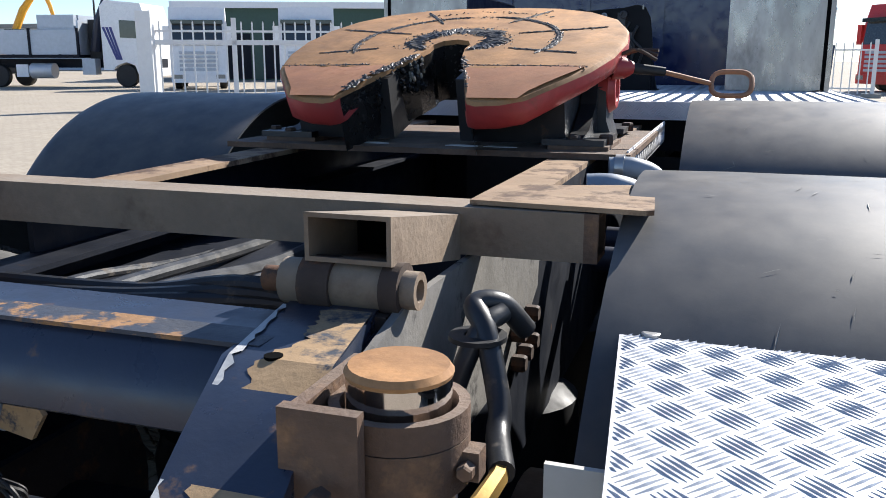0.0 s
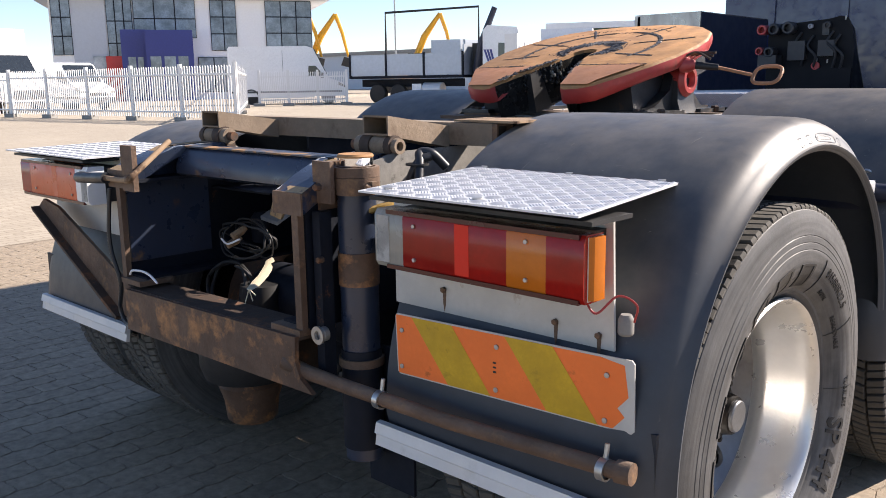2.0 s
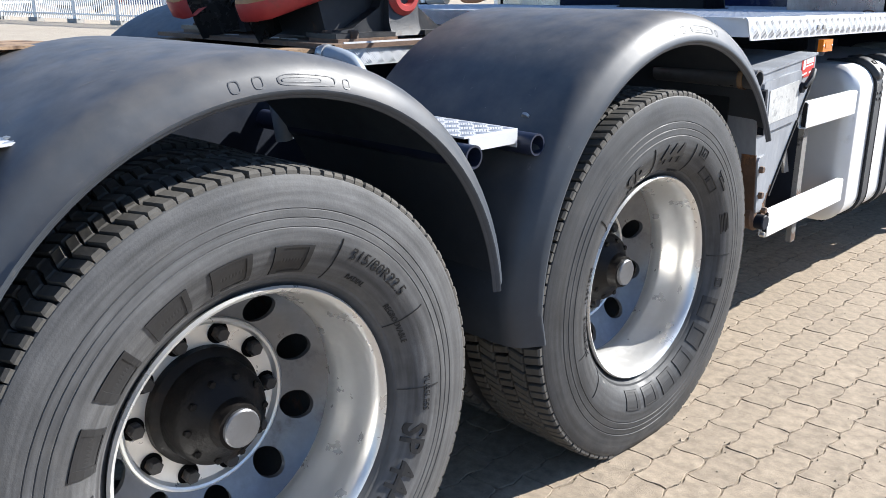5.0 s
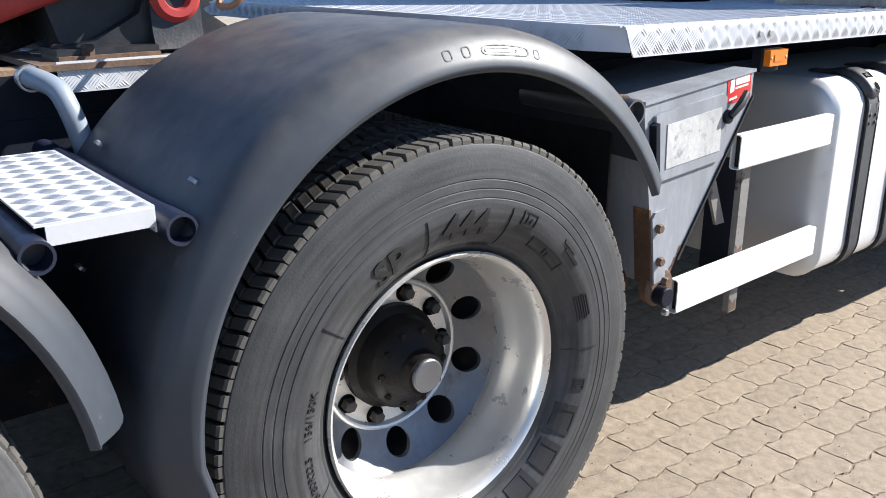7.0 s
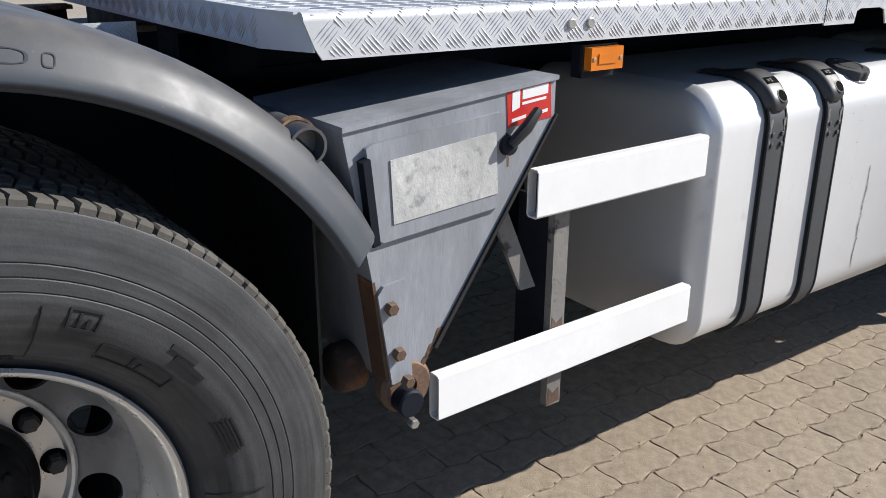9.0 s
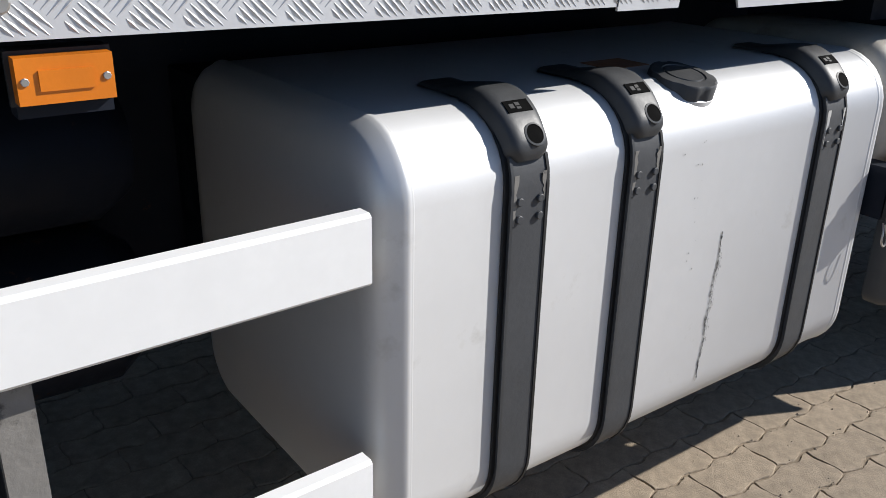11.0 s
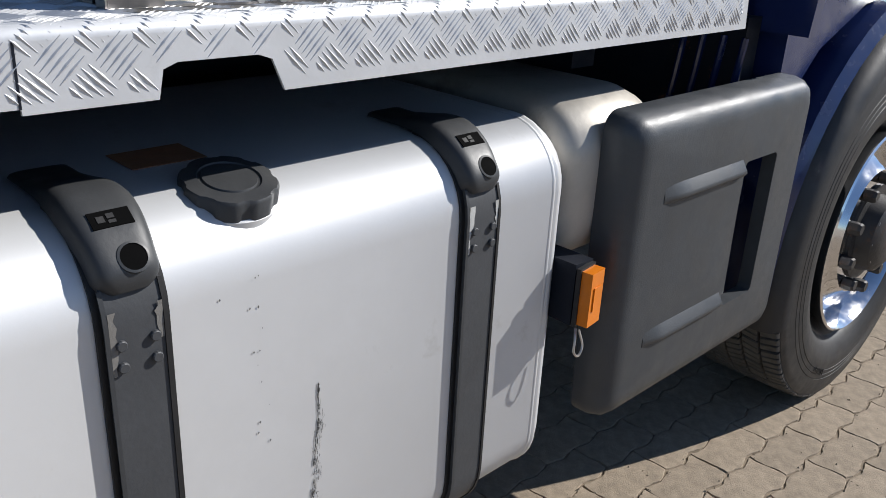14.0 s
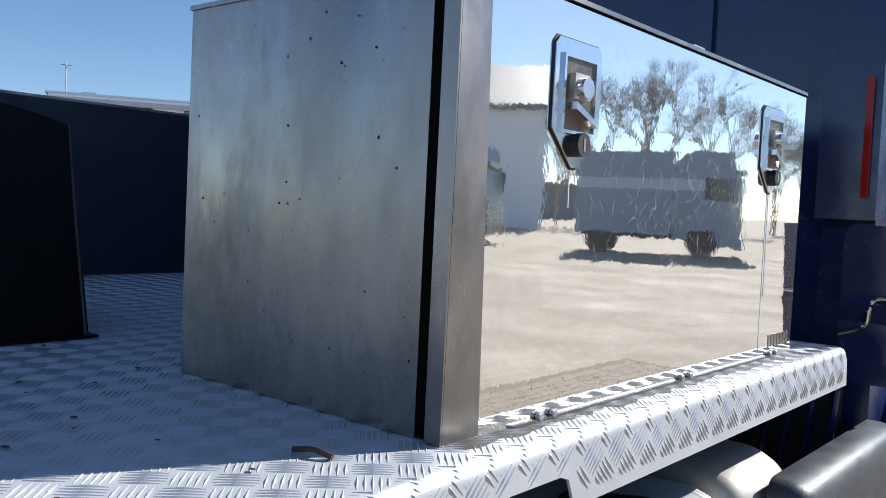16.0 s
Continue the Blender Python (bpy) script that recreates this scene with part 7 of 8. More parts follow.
def panel_mesh():
    bm = B()
    outer = rounded(4.257, 4.925, 0.455, 1.046, 0.035)
    rings = []
    for d, x in ((0.0, PX - 0.075), (0.0, PX - 0.045), (0.006, PX - 0.022), (0.018, PX - 0.008), (0.036, PX - 0.002), (0.05, PX)):
        y0, y1, z0, z1 = 4.257 + d, 4.925 - d * 0.5, 0.455 + d, 1.046 - d
        rings.append([(x, y, z) for y, z in rounded(y0, y1, z0, z1, max(0.012, 0.035 - d * 0.3))])
    hole = rounded(oy0, oy1, oz0, oz1, 0.012)
    rows = [[bm.verts.new(p) for p in r] for r in rings]
    hv = [bm.verts.new((PX, y, z)) for y, z in hole]
    hb = [bm.verts.new((PX - 0.03, y + 0.0, z)) for y, z in hole]
    rows += [hv, hb]
    n = len(rows[0])
    for r, s in zip(rows, rows[1:]):
        for k in range(n):
            bm.faces.new((r[k], r[(k + 1) % n], s[(k + 1) % n], s[k]))
    return bm


part("panel_body", panel_mesh(), "panel", panel, smooth=45)
part("opening_back", box(B(), PX - 0.10, PX - 0.095, oy0 - 0.02, oy1 + 0.02, oz0 - 0.02, oz1 + 0.02), "black", panel)
part("grip", prism(B(), [(oy0 - 0.004, oz0 + 0.01), (oy0 + 0.05, oz0 + 0.01), (oy0 + 0.04, oz1 - 0.03), (oy0 - 0.004, oz1 - 0.02)], "x", PX - 0.06, PX - 0.02), "panel", panel, bevel=0.006)
for z, s in ((0.888, 1), (0.600, 1)):
    rows = []
    for k in range(15):
        y = 4.36 + (oy0 - 0.015 - 4.36) * k / 14
        f = min(1.0, k / 2.5)
        rows.append([(PX - 0.002, y, z + 0.028), (PX + 0.001 + 0.010 * f, y, z + 0.006), (PX + 0.001 + 0.012 * f, y, z), (PX + 0.001 + 0.008 * f, y, z - 0.006), (PX - 0.002, y, z - 0.014)])
    part("rib", skin(B(), rows), "panel", panel, "moulded horizontal rib", smooth=60)
am = amber_marker(Matrix.Translation((1.208, 4.172, 0.755)) @ Matrix.Rotation(radians(8), 4, "Z"), 0.042, 0.098)
part("marker_bracket", box(B(), 1.12, 1.203, 4.150, 4.196, 0.70, 0.812), "frame", truck, bevel=0.002)
bm = tube(B(), curve([(1.205, 4.165, 0.690), (1.213, 4.156, 0.675), (1.215, 4.154, 0.652), (1.215, 4.168, 0.640), (1.213, 4.180, 0.655), (1.205, 4.176, 0.684)]), 0.0022, 6)
part("wire_loop", bm, "zinc", truck, "bent wire loop")


# ---------------------------------------------------------------- cab and front wheel
cab = new("cab")
cab.parent = truck
tagged(cab, "dark blue lorry cab")
CY0, CY1 = 4.93, 7.05
sect = [(4.93, 1.05), (4.93, 4.28), (5.10, 4.34), (6.0, 4.22), (6.85, 3.6), (7.05, 2.3), (7.10, 1.2), (7.05, 0.55), (6.25, 0.55), (6.20, 0.95), (6.0, 1.14), (5.65, 1.22), (5.25, 1.14), (5.0, 1.05)]
part("cab_shell", prism(B(), sect, "x", CX - 1.215, CX + 1.215), "paint", cab, "dark blue glossy cab shell", bevel=0.03, seg=3)
for x in (CX + 0.2, CX + 0.75, CX - 0.3, CX - 0.85):
    part("back_rib", box(B(), x, x + 0.05, 4.915, 4.932, 1.30, 3.70), "paint", cab, bevel=0.006)
part("rear_corner", prism(B(), [(CX + 1.10, 4.86), (CX + 1.225, 4.88), (CX + 1.235, 4.98), (CX + 1.10, 4.96)], "z", 1.50, 3.7), "paint", cab, "dark blue corner deflector", bevel=0.008)
part("red_strip", box(B(), 1.112, 1.127, 4.852, 4.86, 1.55, 1.82), "lampred", cab, "red reflective strip", bevel=0.002)
wing = []
for k in range(25):
    a = radians(-92 + 184 * k / 24)
    wing.append([(x, 5.60 + q * math.sin(a), 0.525 + q * math.cos(a)) for x, q in ((0.86, 0.675), (1.12, 0.70), (1.19, 0.69), (1.208, 0.655), (1.205, 0.648), (1.15, 0.66), (0.86, 0.655))])
part("wing", skin(B(), wing), "paint", cab, "dark blue wheel arch", smooth=50)
lip = []
for k in range(33):
    a = radians(-100 + 200 * k / 32)
    lip.append([(x, 5.60 + q * math.sin(a), 0.525 + q * math.cos(a)) for x, q in ((0.90, 0.650), (1.195, 0.652), (1.222, 0.645), (1.240, 0.622), (1.244, 0.592), (1.238, 0.586), (1.22, 0.60), (0.90, 0.61))])
part("arch_lip", skin(B(), lip), "archlip", cab, "black plastic wheel arch lip", smooth=50)
part("wing_skin", prism(B(), [(4.90, 1.48), (5.9, 1.48), (5.9, 1.20), (5.60, 1.20), (5.30, 1.17), (5.08, 1.08), (4.94, 0.95), (4.90, 0.90)], "x", 1.02, 1.150), "paint", cab, "dark blue cab wing", bevel=0.012)
part("step_grip", tube(B(), curve([(1.155, 4.93, 1.37), (1.175, 4.96, 1.36), (1.180, 5.02, 1.34), (1.178, 5.06, 1.27), (1.155, 5.0, 1.25)]), 0.008, 8), "chrome", cab, "bright step grip")
part("wing_face", prism(B(), [(1.083, 1.13), (1.21, 1.13), (1.23, 1.485), (1.105, 1.492), (1.083, 1.470)], "y", 4.862, 4.898), "paint", cab, "dark blue moulded wing face", bevel=0.008, seg=3)
part("wing_ledge", skin(B(), [[(1.083, 4.862, 1.318), (1.083, 4.848, 1.300), (1.083, 4.862, 1.27)], [(1.150, 4.862, 1.330), (1.150, 4.838, 1.312), (1.150, 4.862, 1.27)], [(1.215, 4.862, 1.329), (1.215, 4.834, 1.311), (1.215, 4.862, 1.265)]]), "paint", cab, smooth=50)
# chrome tube draws the highlight on the ledge's edge
part("wing_trim", tube(B(), curve([(1.212, 4.843, 1.329), (1.165, 4.844, 1.326), (1.150, 4.846, 1.300), (1.140, 4.852, 1.262), (1.086, 4.856, 1.238)]), 0.0055, 8), "chrome", cab, "drawn highlight along the edge of the wing step")
# dark board added for the shade between side panel and cab
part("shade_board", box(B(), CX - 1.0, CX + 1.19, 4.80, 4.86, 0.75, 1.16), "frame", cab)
for x in (0.945, 0.990, 1.038, 1.086):
    part("louvre_rib", tube(B(), [(x, 4.796, 0.93), (x + 0.014, 4.792, 1.02), (x + 0.022, 4.796, 1.12)], 0.008, 8), "paint", cab, "dark blue pressed rib")


def front_wheel(at):
    wheel = new("front_wheel")
    wheel.parent = truck
    wheel.matrix_basis = at
    tagged(wheel, "front wheel with bright rim and dusty tyre")
    w, r = 0.305, 0.525
    h = w / 2
    prof = tyre_profile(w, r)
    part("tyre", turned(B(), prof + [(q, -a) for q, a in prof[-2::-1]], 96, close=True), "frtyre", wheel, "clean black tyre", smooth=28)
    link("tread", tread_mesh(w, r, 5, 64, 0.88, 0.014), "tread", wheel, smooth=0)
    part("rim", turned(B(), [(0.287, h - 0.06), (0.304, h - 0.018), (0.306, h - 0.010), (0.300, h - 0.006), (0.288, h - 0.020), (0.276, h - 0.05), (0.268, h - 0.075), (0.235, h - 0.07), (0.20, h - 0.035), (0.185, h - 0.02), (0.14, h - 0.02), (0.14, h - 0.06), (0.25, h - 0.12)], 64, close=True), "chrome", wheel, "bright polished rim", smooth=40)
    part("hub", turned(B(), [(0.142, h - 0.05), (0.142, h - 0.012), (0.115, h - 0.01), (0.105, h + 0.03), (0.08, h + 0.045), (0.0001, h + 0.046)], 32), "hub", wheel, "black hub", smooth=35)
    for k in range(10):
        a = 2 * math.pi * k / 10
        bolt(wheel, (h - 0.018, 0.166 * math.sin(a), 0.166 * math.cos(a)), "x", 0.019, 0.034, 6, "hub", "wheel_nut")
        bolt(wheel, (h + 0.02, 0.092 * math.sin(a + 0.3), 0.092 * math.cos(a + 0.3)), "x", 0.010, 0.014, 6, "zinc", "hub_bolt")
    sidewall_marks(wheel, h, [("text", 205, 0.43, 0.030, "Winter")], 0.0)
    return wheel


FW = front_wheel(pose(1.055, 5.60, 0.520))
copy_thing(FW, Matrix.Translation((2 * CX - 1.055, 5.60, 0.520)) @ Matrix.Rotation(math.pi, 4, "Z"))
part("front_axle", tube(B(), [(CX - 1.0, 5.60, 0.50), (CX + 1.0, 5.60, 0.50)], 0.06, 12), "frame", truck)
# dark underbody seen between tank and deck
# plate added to keep light from the far side off the tank
part("rail_cover", box(B(), 0.326, 0.342, 2.0, 4.75, 0.55, 1.150), "frame", truck, "added dark plate blocking light along the rail")
part("gearbox", box(B(), CX - 0.33, CX + 0.33, 2.6, 5.2, 0.55, 1.02), "frame", truck, bevel=0.03)
part("tank_console", box(B(), CX + 0.45, 0.62, 2.95, 4.15, 0.50, 1.0), "frame", truck, bevel=0.01)
part("left_tank", skin(B(), [[(2 * CX - p[0], p[1], p[2]) for p in tank_ring(g, y)] for g, y in ((-0.05, 2.6), (0, 2.65), (0, 4.3), (-0.05, 4.35))]), "tank", truck, "silver tank", smooth=50)


# ---------------------------------------------------------------- yard behind: fences, vehicles, buildings
M["fence"] = mat("white_fence_paint", (0.78, 0.78, 0.77), 0.5, var=0.06, bump=0.0)
M["lorry"] = mat("white_lorry_paint", (0.88, 0.88, 0.88), 0.3, var=0.05, bump=0.0)
M["board"] = mat("pale_grey_drop_sides", (0.42, 0.46, 0.52), 0.4, metal=0.3, var=0.08, bump=0.0)
M["plaster"] = mat("white_cladding", (0.90, 0.90, 0.90), 0.6, var=0.04, bump=0.05)
M["hazeblue"] = mat("blue_grey_lorry_paint", (0.24, 0.30, 0.37), 0.30, var=0.08, bump=0.0)
M["slateclad"] = mat("slate_grey_cladding", (0.19, 0.21, 0.235), 0.6, var=0.15, bump=0.05)
M["greyclad"] = mat("pale_grey_cladding", (0.52, 0.55, 0.60), 0.6, var=0.05, bump=0.05)
M["office"] = mat("office_window_glass", (0.17, 0.21, 0.25), 0.06, per=0.5, var=0.5, scale=1.2, bump=0.0, spec=0.8)
M["blue"] = mat("royal_blue_cladding", (0.035, 0.045, 0.22), 0.4, var=0.08, bump=0.0)
M["digger"] = mat("yellow_machine_paint", (0.75, 0.36, 0.02), 0.4, var=0.1, bump=0.0)
M["green"] = mat("dark_green_sheet", (0.035, 0.085, 0.065), 0.5, var=0.12, bump=0.0)
M["bark"] = mat("grey_brown_bark", (0.30, 0.27, 0.24), 0.9, var=0.3)


def fence_run(a, b, n_post, height, label, pales=9, stones=True):
    """A palisade run of white steel on concrete feet between two ground points."""
    a, b = Vector((*a, 0)), Vector((*b, 0))
    d = (b - a).normalized()
    ang = math.atan2(d.y, d.x)
    o = tagged(new("palisade_fence"), label, "fence", "white palisade fences")
    post = box(B(), -0.07, 0.07, -0.05, 0.05, 0.0, height + 0.08)
    pm = bpy.data.meshes.new("post")
    post.to_mesh(pm)
    post.free()
    pm.materials.append(M["fence"])
    pb = prism(B(), [(-0.022, 0.14), (0.022, 0.14), (0.022, height - 0.06), (0.0, height), (-0.022, height - 0.06)], "y", -0.012, 0.012)
    lm = bpy.data.meshes.new("pale")
    pb.to_mesh(lm)
    pb.free()
    lm.materials.append(M["fence"])
    sb = box(B(), -0.35, 0.30, -0.16, 0.16, 0.0, 0.15)
    sm = bpy.data.meshes.new("concrete_foot")
    sb.to_mesh(sm)
    sb.free()
    sm.materials.append(M["concrete"])
    span = (b - a).length / (n_post - 1)
    for k in range(n_post):
        p = a + d * span * k
        for me, nm in ((pm, "post"),) + (((sm, "concrete_foot"),) if stones else ()):
            q = new(nm, me)
            q.parent = o
            q.matrix_basis = Matrix.Translation(p) @ Matrix.Rotation(ang, 4, "Z")
        if k < n_post - 1:
            for j in range(pales):
                q = new("pale", lm)
                q.parent = o
                q.matrix_basis = Matrix.Translation(p + d * span * (j + 0.7) / (pales + 0.4)) @ Matrix.Rotation(ang, 4, "Z")
    ln = (b - a).length
    for z in (0.30, height - 0.32):
        part("rail", box(B(), 0, ln, -0.03, 0.03, z, z + 0.06, Matrix.Translation(a) @ Matrix.Rotation(ang, 4, "Z")), "fence", o)
    return o


fence_run((-23.15, 14.65), (-37.2, 12.6), 6, 1.92, "white steel palisade fence on concrete feet", 20)
fence_run((-37.2, 12.6), (-47.0, 7.6), 4, 1.85, "white steel palisade fence before parked vans", 20)
fence_run((-23.15, 14.65), (-37.1, 24.5), 3, 2.0, "white steel palisade fence running away from the yard", 14)
fence_run((-39.1, 26.7), (-36.0, 30.5), 4, 1.9, "low white fence before a parked van", 16)
gate = fence_run((-14.95, 19.5), (-9.2, 23.0), 4, 2.45, "tall white sliding gate with square post", 7, False)
part("gate_post", box(B(), -15.35, -14.85, 19.35, 19.75, 0, 2.70), "fence", gate, "thick square white gate post", bevel=0.02)
part("gate_rail", box(B(), 0, 6.4, -0.05, 0.05, 1.78, 1.92, Matrix.Translation((-14.95, 19.5, 0)) @ Matrix.Rotation(math.atan2(3.5, 5.75), 4, "Z")), "fence", gate)
fence_run((3.2, 34.0), (5.3, 33.7), 2, 2.0, "short white barrier fence on rubber feet", 7)


def vehicle_wheel(parent, p, r=0.5, w=0.3, rim="lorry", rot=0.0):
    bm = turned(B(), [(r * 0.55, -w / 2), (r * 0.93, -w / 2), (r, -w * 0.36), (r, w * 0.36), (r * 0.93, w / 2), (r * 0.55, w / 2)], 28, "y")
    wh = part("wheel", bm, "black", parent, at=Matrix.Translation(p))
    for s in (-1, 1):
        part("rim", turned(B(), [(r * 0.56, s * w * 0.40), (r * 0.5, s * w * 0.36), (r * 0.2, s * w * 0.30), (r * 0.18, s * w * 0.42), (0.001, s * w * 0.43)], 24, "y"), rim, wh)
    return wh


def van(at, label, length=5.8, high=2.55, body="lorry"):
    """A panel van; its nose looks to +x of its own."""
    o = tagged(new("panel_van"), label, "van", "parked vans")
    o.matrix_basis = at
    L = length
    side = [(-L / 2, 0.42), (-L / 2, high - 0.12), (-L / 2 + 0.10, high), (L / 2 - 2.1, high + 0.02), (L / 2 - 1.75, high - 0.10), (L / 2 - 0.95, 1.42), (L / 2 - 0.12, 1.12), (L / 2, 0.85), (L / 2, 0.42)]
    part("body", prism(B(), side, "y", -0.98, 0.98), body, o, bevel=0.07, seg=3)
    for s in (-1, 1):
        part("side_window", prism(B(), [(L / 2 - 2.05, 1.48), (L / 2 - 2.0, 2.05), (L / 2 - 1.62, 2.05), (L / 2 - 1.12, 1.45)], "y", s * 0.985, s * 0.99), "glass", o)
        part("side_trim", box(B(), -L / 2 + 0.1, L / 2 - 0.2, s * 0.985 - 0.01, s * 0.985 + 0.01, 0.62, 0.72), "panel", o)
        part("mirror", box(B(), L / 2 - 1.35, L / 2 - 1.2, s * 1.0 - 0.03, s * 1.16, 1.4, 1.68), "black", o, bevel=0.03)
        part("headlight", prism(B(), [(L / 2 - 0.45, 1.02), (L / 2 - 0.02, 0.86), (L / 2 - 0.02, 0.98), (L / 2 - 0.40, 1.18)], "y", s * 0.70, s * 0.992), "lampclr", o)
        for x in (-L / 2 + 1.15, L / 2 - 0.95):
            vehicle_wheel(o, (x, s * 0.86, 0.36), 0.36, 0.22, "disc")
        part("door_seam", box(B(), -0.25, -0.235, s * 0.985 - 0.006, s * 0.985 + 0.006, 0.6, high - 0.2), "panel", o)
        part("wheel_arch", turned(B(), [(0.36, s * 0.975), (0.43, s * 0.975), (0.43, s * 0.992), (0.36, s * 0.992)], 24, "y", (-L / 2 + 1.15, 0, 0.40), close=True), "panel", o)
    part("windscreen", prism(B(), [(L / 2 - 1.70, high - 0.14), (L / 2 - 0.98, 1.47), (L / 2 - 0.95, 1.49), (L / 2 - 1.66, high - 0.11)], "y", -0.85, 0.85), "glass", o)
    part("bumper", box(B(), L / 2 - 0.05, L / 2 + 0.06, -0.95, 0.95, 0.38, 0.68), "panel", o, bevel=0.04)
    part("grille", box(B(), L / 2 - 0.03, L / 2 + 0.02, -0.5, 0.5, 0.75, 0.92), "black", o, bevel=0.02)
    return o


def heading(p, q):
    return Matrix.Translation((*p, 0)) @ Matrix.Rotation(math.atan2(q[1] - p[1], q[0] - p[0]), 4, "Z")


van(heading((-41.6, 30.6), (-38.6, 34.5)) @ Matrix.Scale(1.1, 4), "white high-roof panel van parked behind a fence", 6.3, 3.1)
van(heading((-44.4, 18.2), (-34.4, 19.6)), "white panel van seen from its front", 5.6, 2.45)
van(heading((-42.6, 11.4), (-32.6, 12.6)), "white van with dark bonnet beside the fence", 5.6, 2.4)


def box_lorry(at):
    o = tagged(new("box_lorry"), "white box lorry with dark front, parked in a row", "truck")
    o.matrix_basis = at
    part("cargo_box", box(B(), -4.0, 0.6, -1.25, 1.25, 0.95, 3.75), "lorry", o, bevel=0.05)
    part("cab_body", prism(B(), [(0.65, 0.5), (0.65, 2.55), (1.1, 2.6), (1.75, 1.75), (2.4, 1.35), (2.5, 0.5)], "y", -1.05, 1.05), "lorry", o, bevel=0.06)
    part("windscreen", prism(B(), [(1.14, 2.52), (1.74, 1.76), (1.77, 1.78), (1.18, 2.56)], "y", -0.95, 0.95), "glass", o)
    part("grille", box(B(), 2.42, 2.52, -0.85, 0.85, 0.6, 1.0), "black", o)
    for x in (-2.6, 1.6):
        for s in (-1, 1):
            vehicle_wheel(o, (x, s * 0.95, 0.4), 0.4, 0.25)


box_lorry(heading((-44.6, 14.7), (-34.6, 16.4)) @ Matrix.Scale(1.1, 4))


def flatbed(at):
    """A dropside lorry with a loading crane; its cab looks to +x."""
    o = tagged(new("dropside_lorry"), "white three-axle lorry with pale grey drop sides and crane", "truck")
    o.matrix_basis = at
    part("bed_floor", box(B(), -5.2, 1.65, -1.25, 1.25, 1.28, 1.42), "frame", o)
    for k, (x0, x1) in enumerate(((-5.15, -2.95), (-2.85, -0.65), (-0.55, 1.60))):
        for s in (-1, 1):
            part("drop_side", box(B(), x0, x1, s * 1.22 - 0.02, s * 1.22 + 0.02, 1.44, 2.50), "board", o, "pale grey drop side", bevel=0.01)
    for x in (-5.2, -2.9, -0.6, 1.65):
        for s in (-1, 1):
            part("stanchion", box(B(), x - 0.05, x + 0.05, s * 1.24 - 0.05, s * 1.24 + 0.05, 1.3, 2.56), "frame", o)
    part("headboard", box(B(), 1.62, 1.70, -1.2, 1.2, 1.42, 2.9), "board", o)
    part("tailboard", box(B(), -5.24, -5.18, -1.2, 1.2, 1.44, 2.5), "board", o)
    part("load_box", box(B(), -0.3, 1.4, -1.0, 1.0, 1.45, 3.15), "board", o, "pale container box on the bed", bevel=0.08)
    part("crane_frame", tube(B(), [(-2.9, -1.2, 2.5), (-2.9, -1.2, 4.6), (1.9, 0, 4.75), (1.9, 0, 2.4)], 0.06, 8), "black", o, "black crane frame")
    part("crane_column", box(B(), 1.85, 2.45, -0.6, 0.6, 1.2, 2.95), "black", o, "dark crane base", bevel=0.06)
    part("crane_arm", tube(B(), [(2.15, -0.7, 1.6), (2.5, -0.9, 2.9), (3.2, -0.8, 4.6)], [0.22, 0.18, 0.14], 10), "navy", o, "dark blue crane arm")
    part("chassis", box(B(), -5.0, 5.0, -0.45, 0.45, 0.85, 1.25), "frame", o)
    for x, rim in ((-3.55, "disc"), (-2.25, "disc"), (3.75, "disc")):
        for s in (-1, 1):
            vehicle_wheel(o, (x, s * 1.02, 0.5), 0.5, 0.32, rim)
    part("fuel_tank", tube(B(), [(-0.7, -1.0, 0.72), (0.35, -1.0, 0.72)], 0.34, 18), "tank", o, "round silver tank")
    part("guard_frame", box(B(), -1.35, -0.8, -1.22, -1.16, 0.45, 1.0), "lorry", o)
    part("air_box", box(B(), 1.75, 2.35, -1.2, -0.7, 0.55, 1.25), "board", o, bevel=0.03)
    part("cab_body", prism(B(), [(2.75, 0.75), (2.75, 3.5), (3.0, 3.75), (4.6, 3.6), (4.95, 2.4), (5.0, 0.5), (4.35, 0.5), (4.2, 0.95), (3.8, 1.1), (3.35, 0.95), (3.2, 0.75)], "y", -1.22, 1.22), "lorry", o, "white lorry cab with blue stripes", bevel=0.06, seg=3)
    for s in (-1, 1):
        part("cab_window", prism(B(), [(3.6, 2.15), (3.6, 2.9), (4.5, 2.85), (4.65, 2.1)], "y", s * 1.225, s * 1.23), "glass", o)
        for k in range(3):
            part("blue_stripe", prism(B(), [(2.8 + 0.16 * k, 2.6), (2.92 + 0.16 * k, 2.6), (3.45 + 0.1 * k, 1.2), (3.35 + 0.1 * k, 1.2)], "y", s * 1.226, s * 1.232), "blue", o)
        part("mirror", box(B(), 4.7, 4.85, s * 1.25 - 0.06, s * 1.45, 2.2, 2.9), "black", o, bevel=0.03)
    return o


flatbed(heading((-32.5, 35.1), (-26.1, 36.6)) @ Matrix.Scale(1.12, 4))


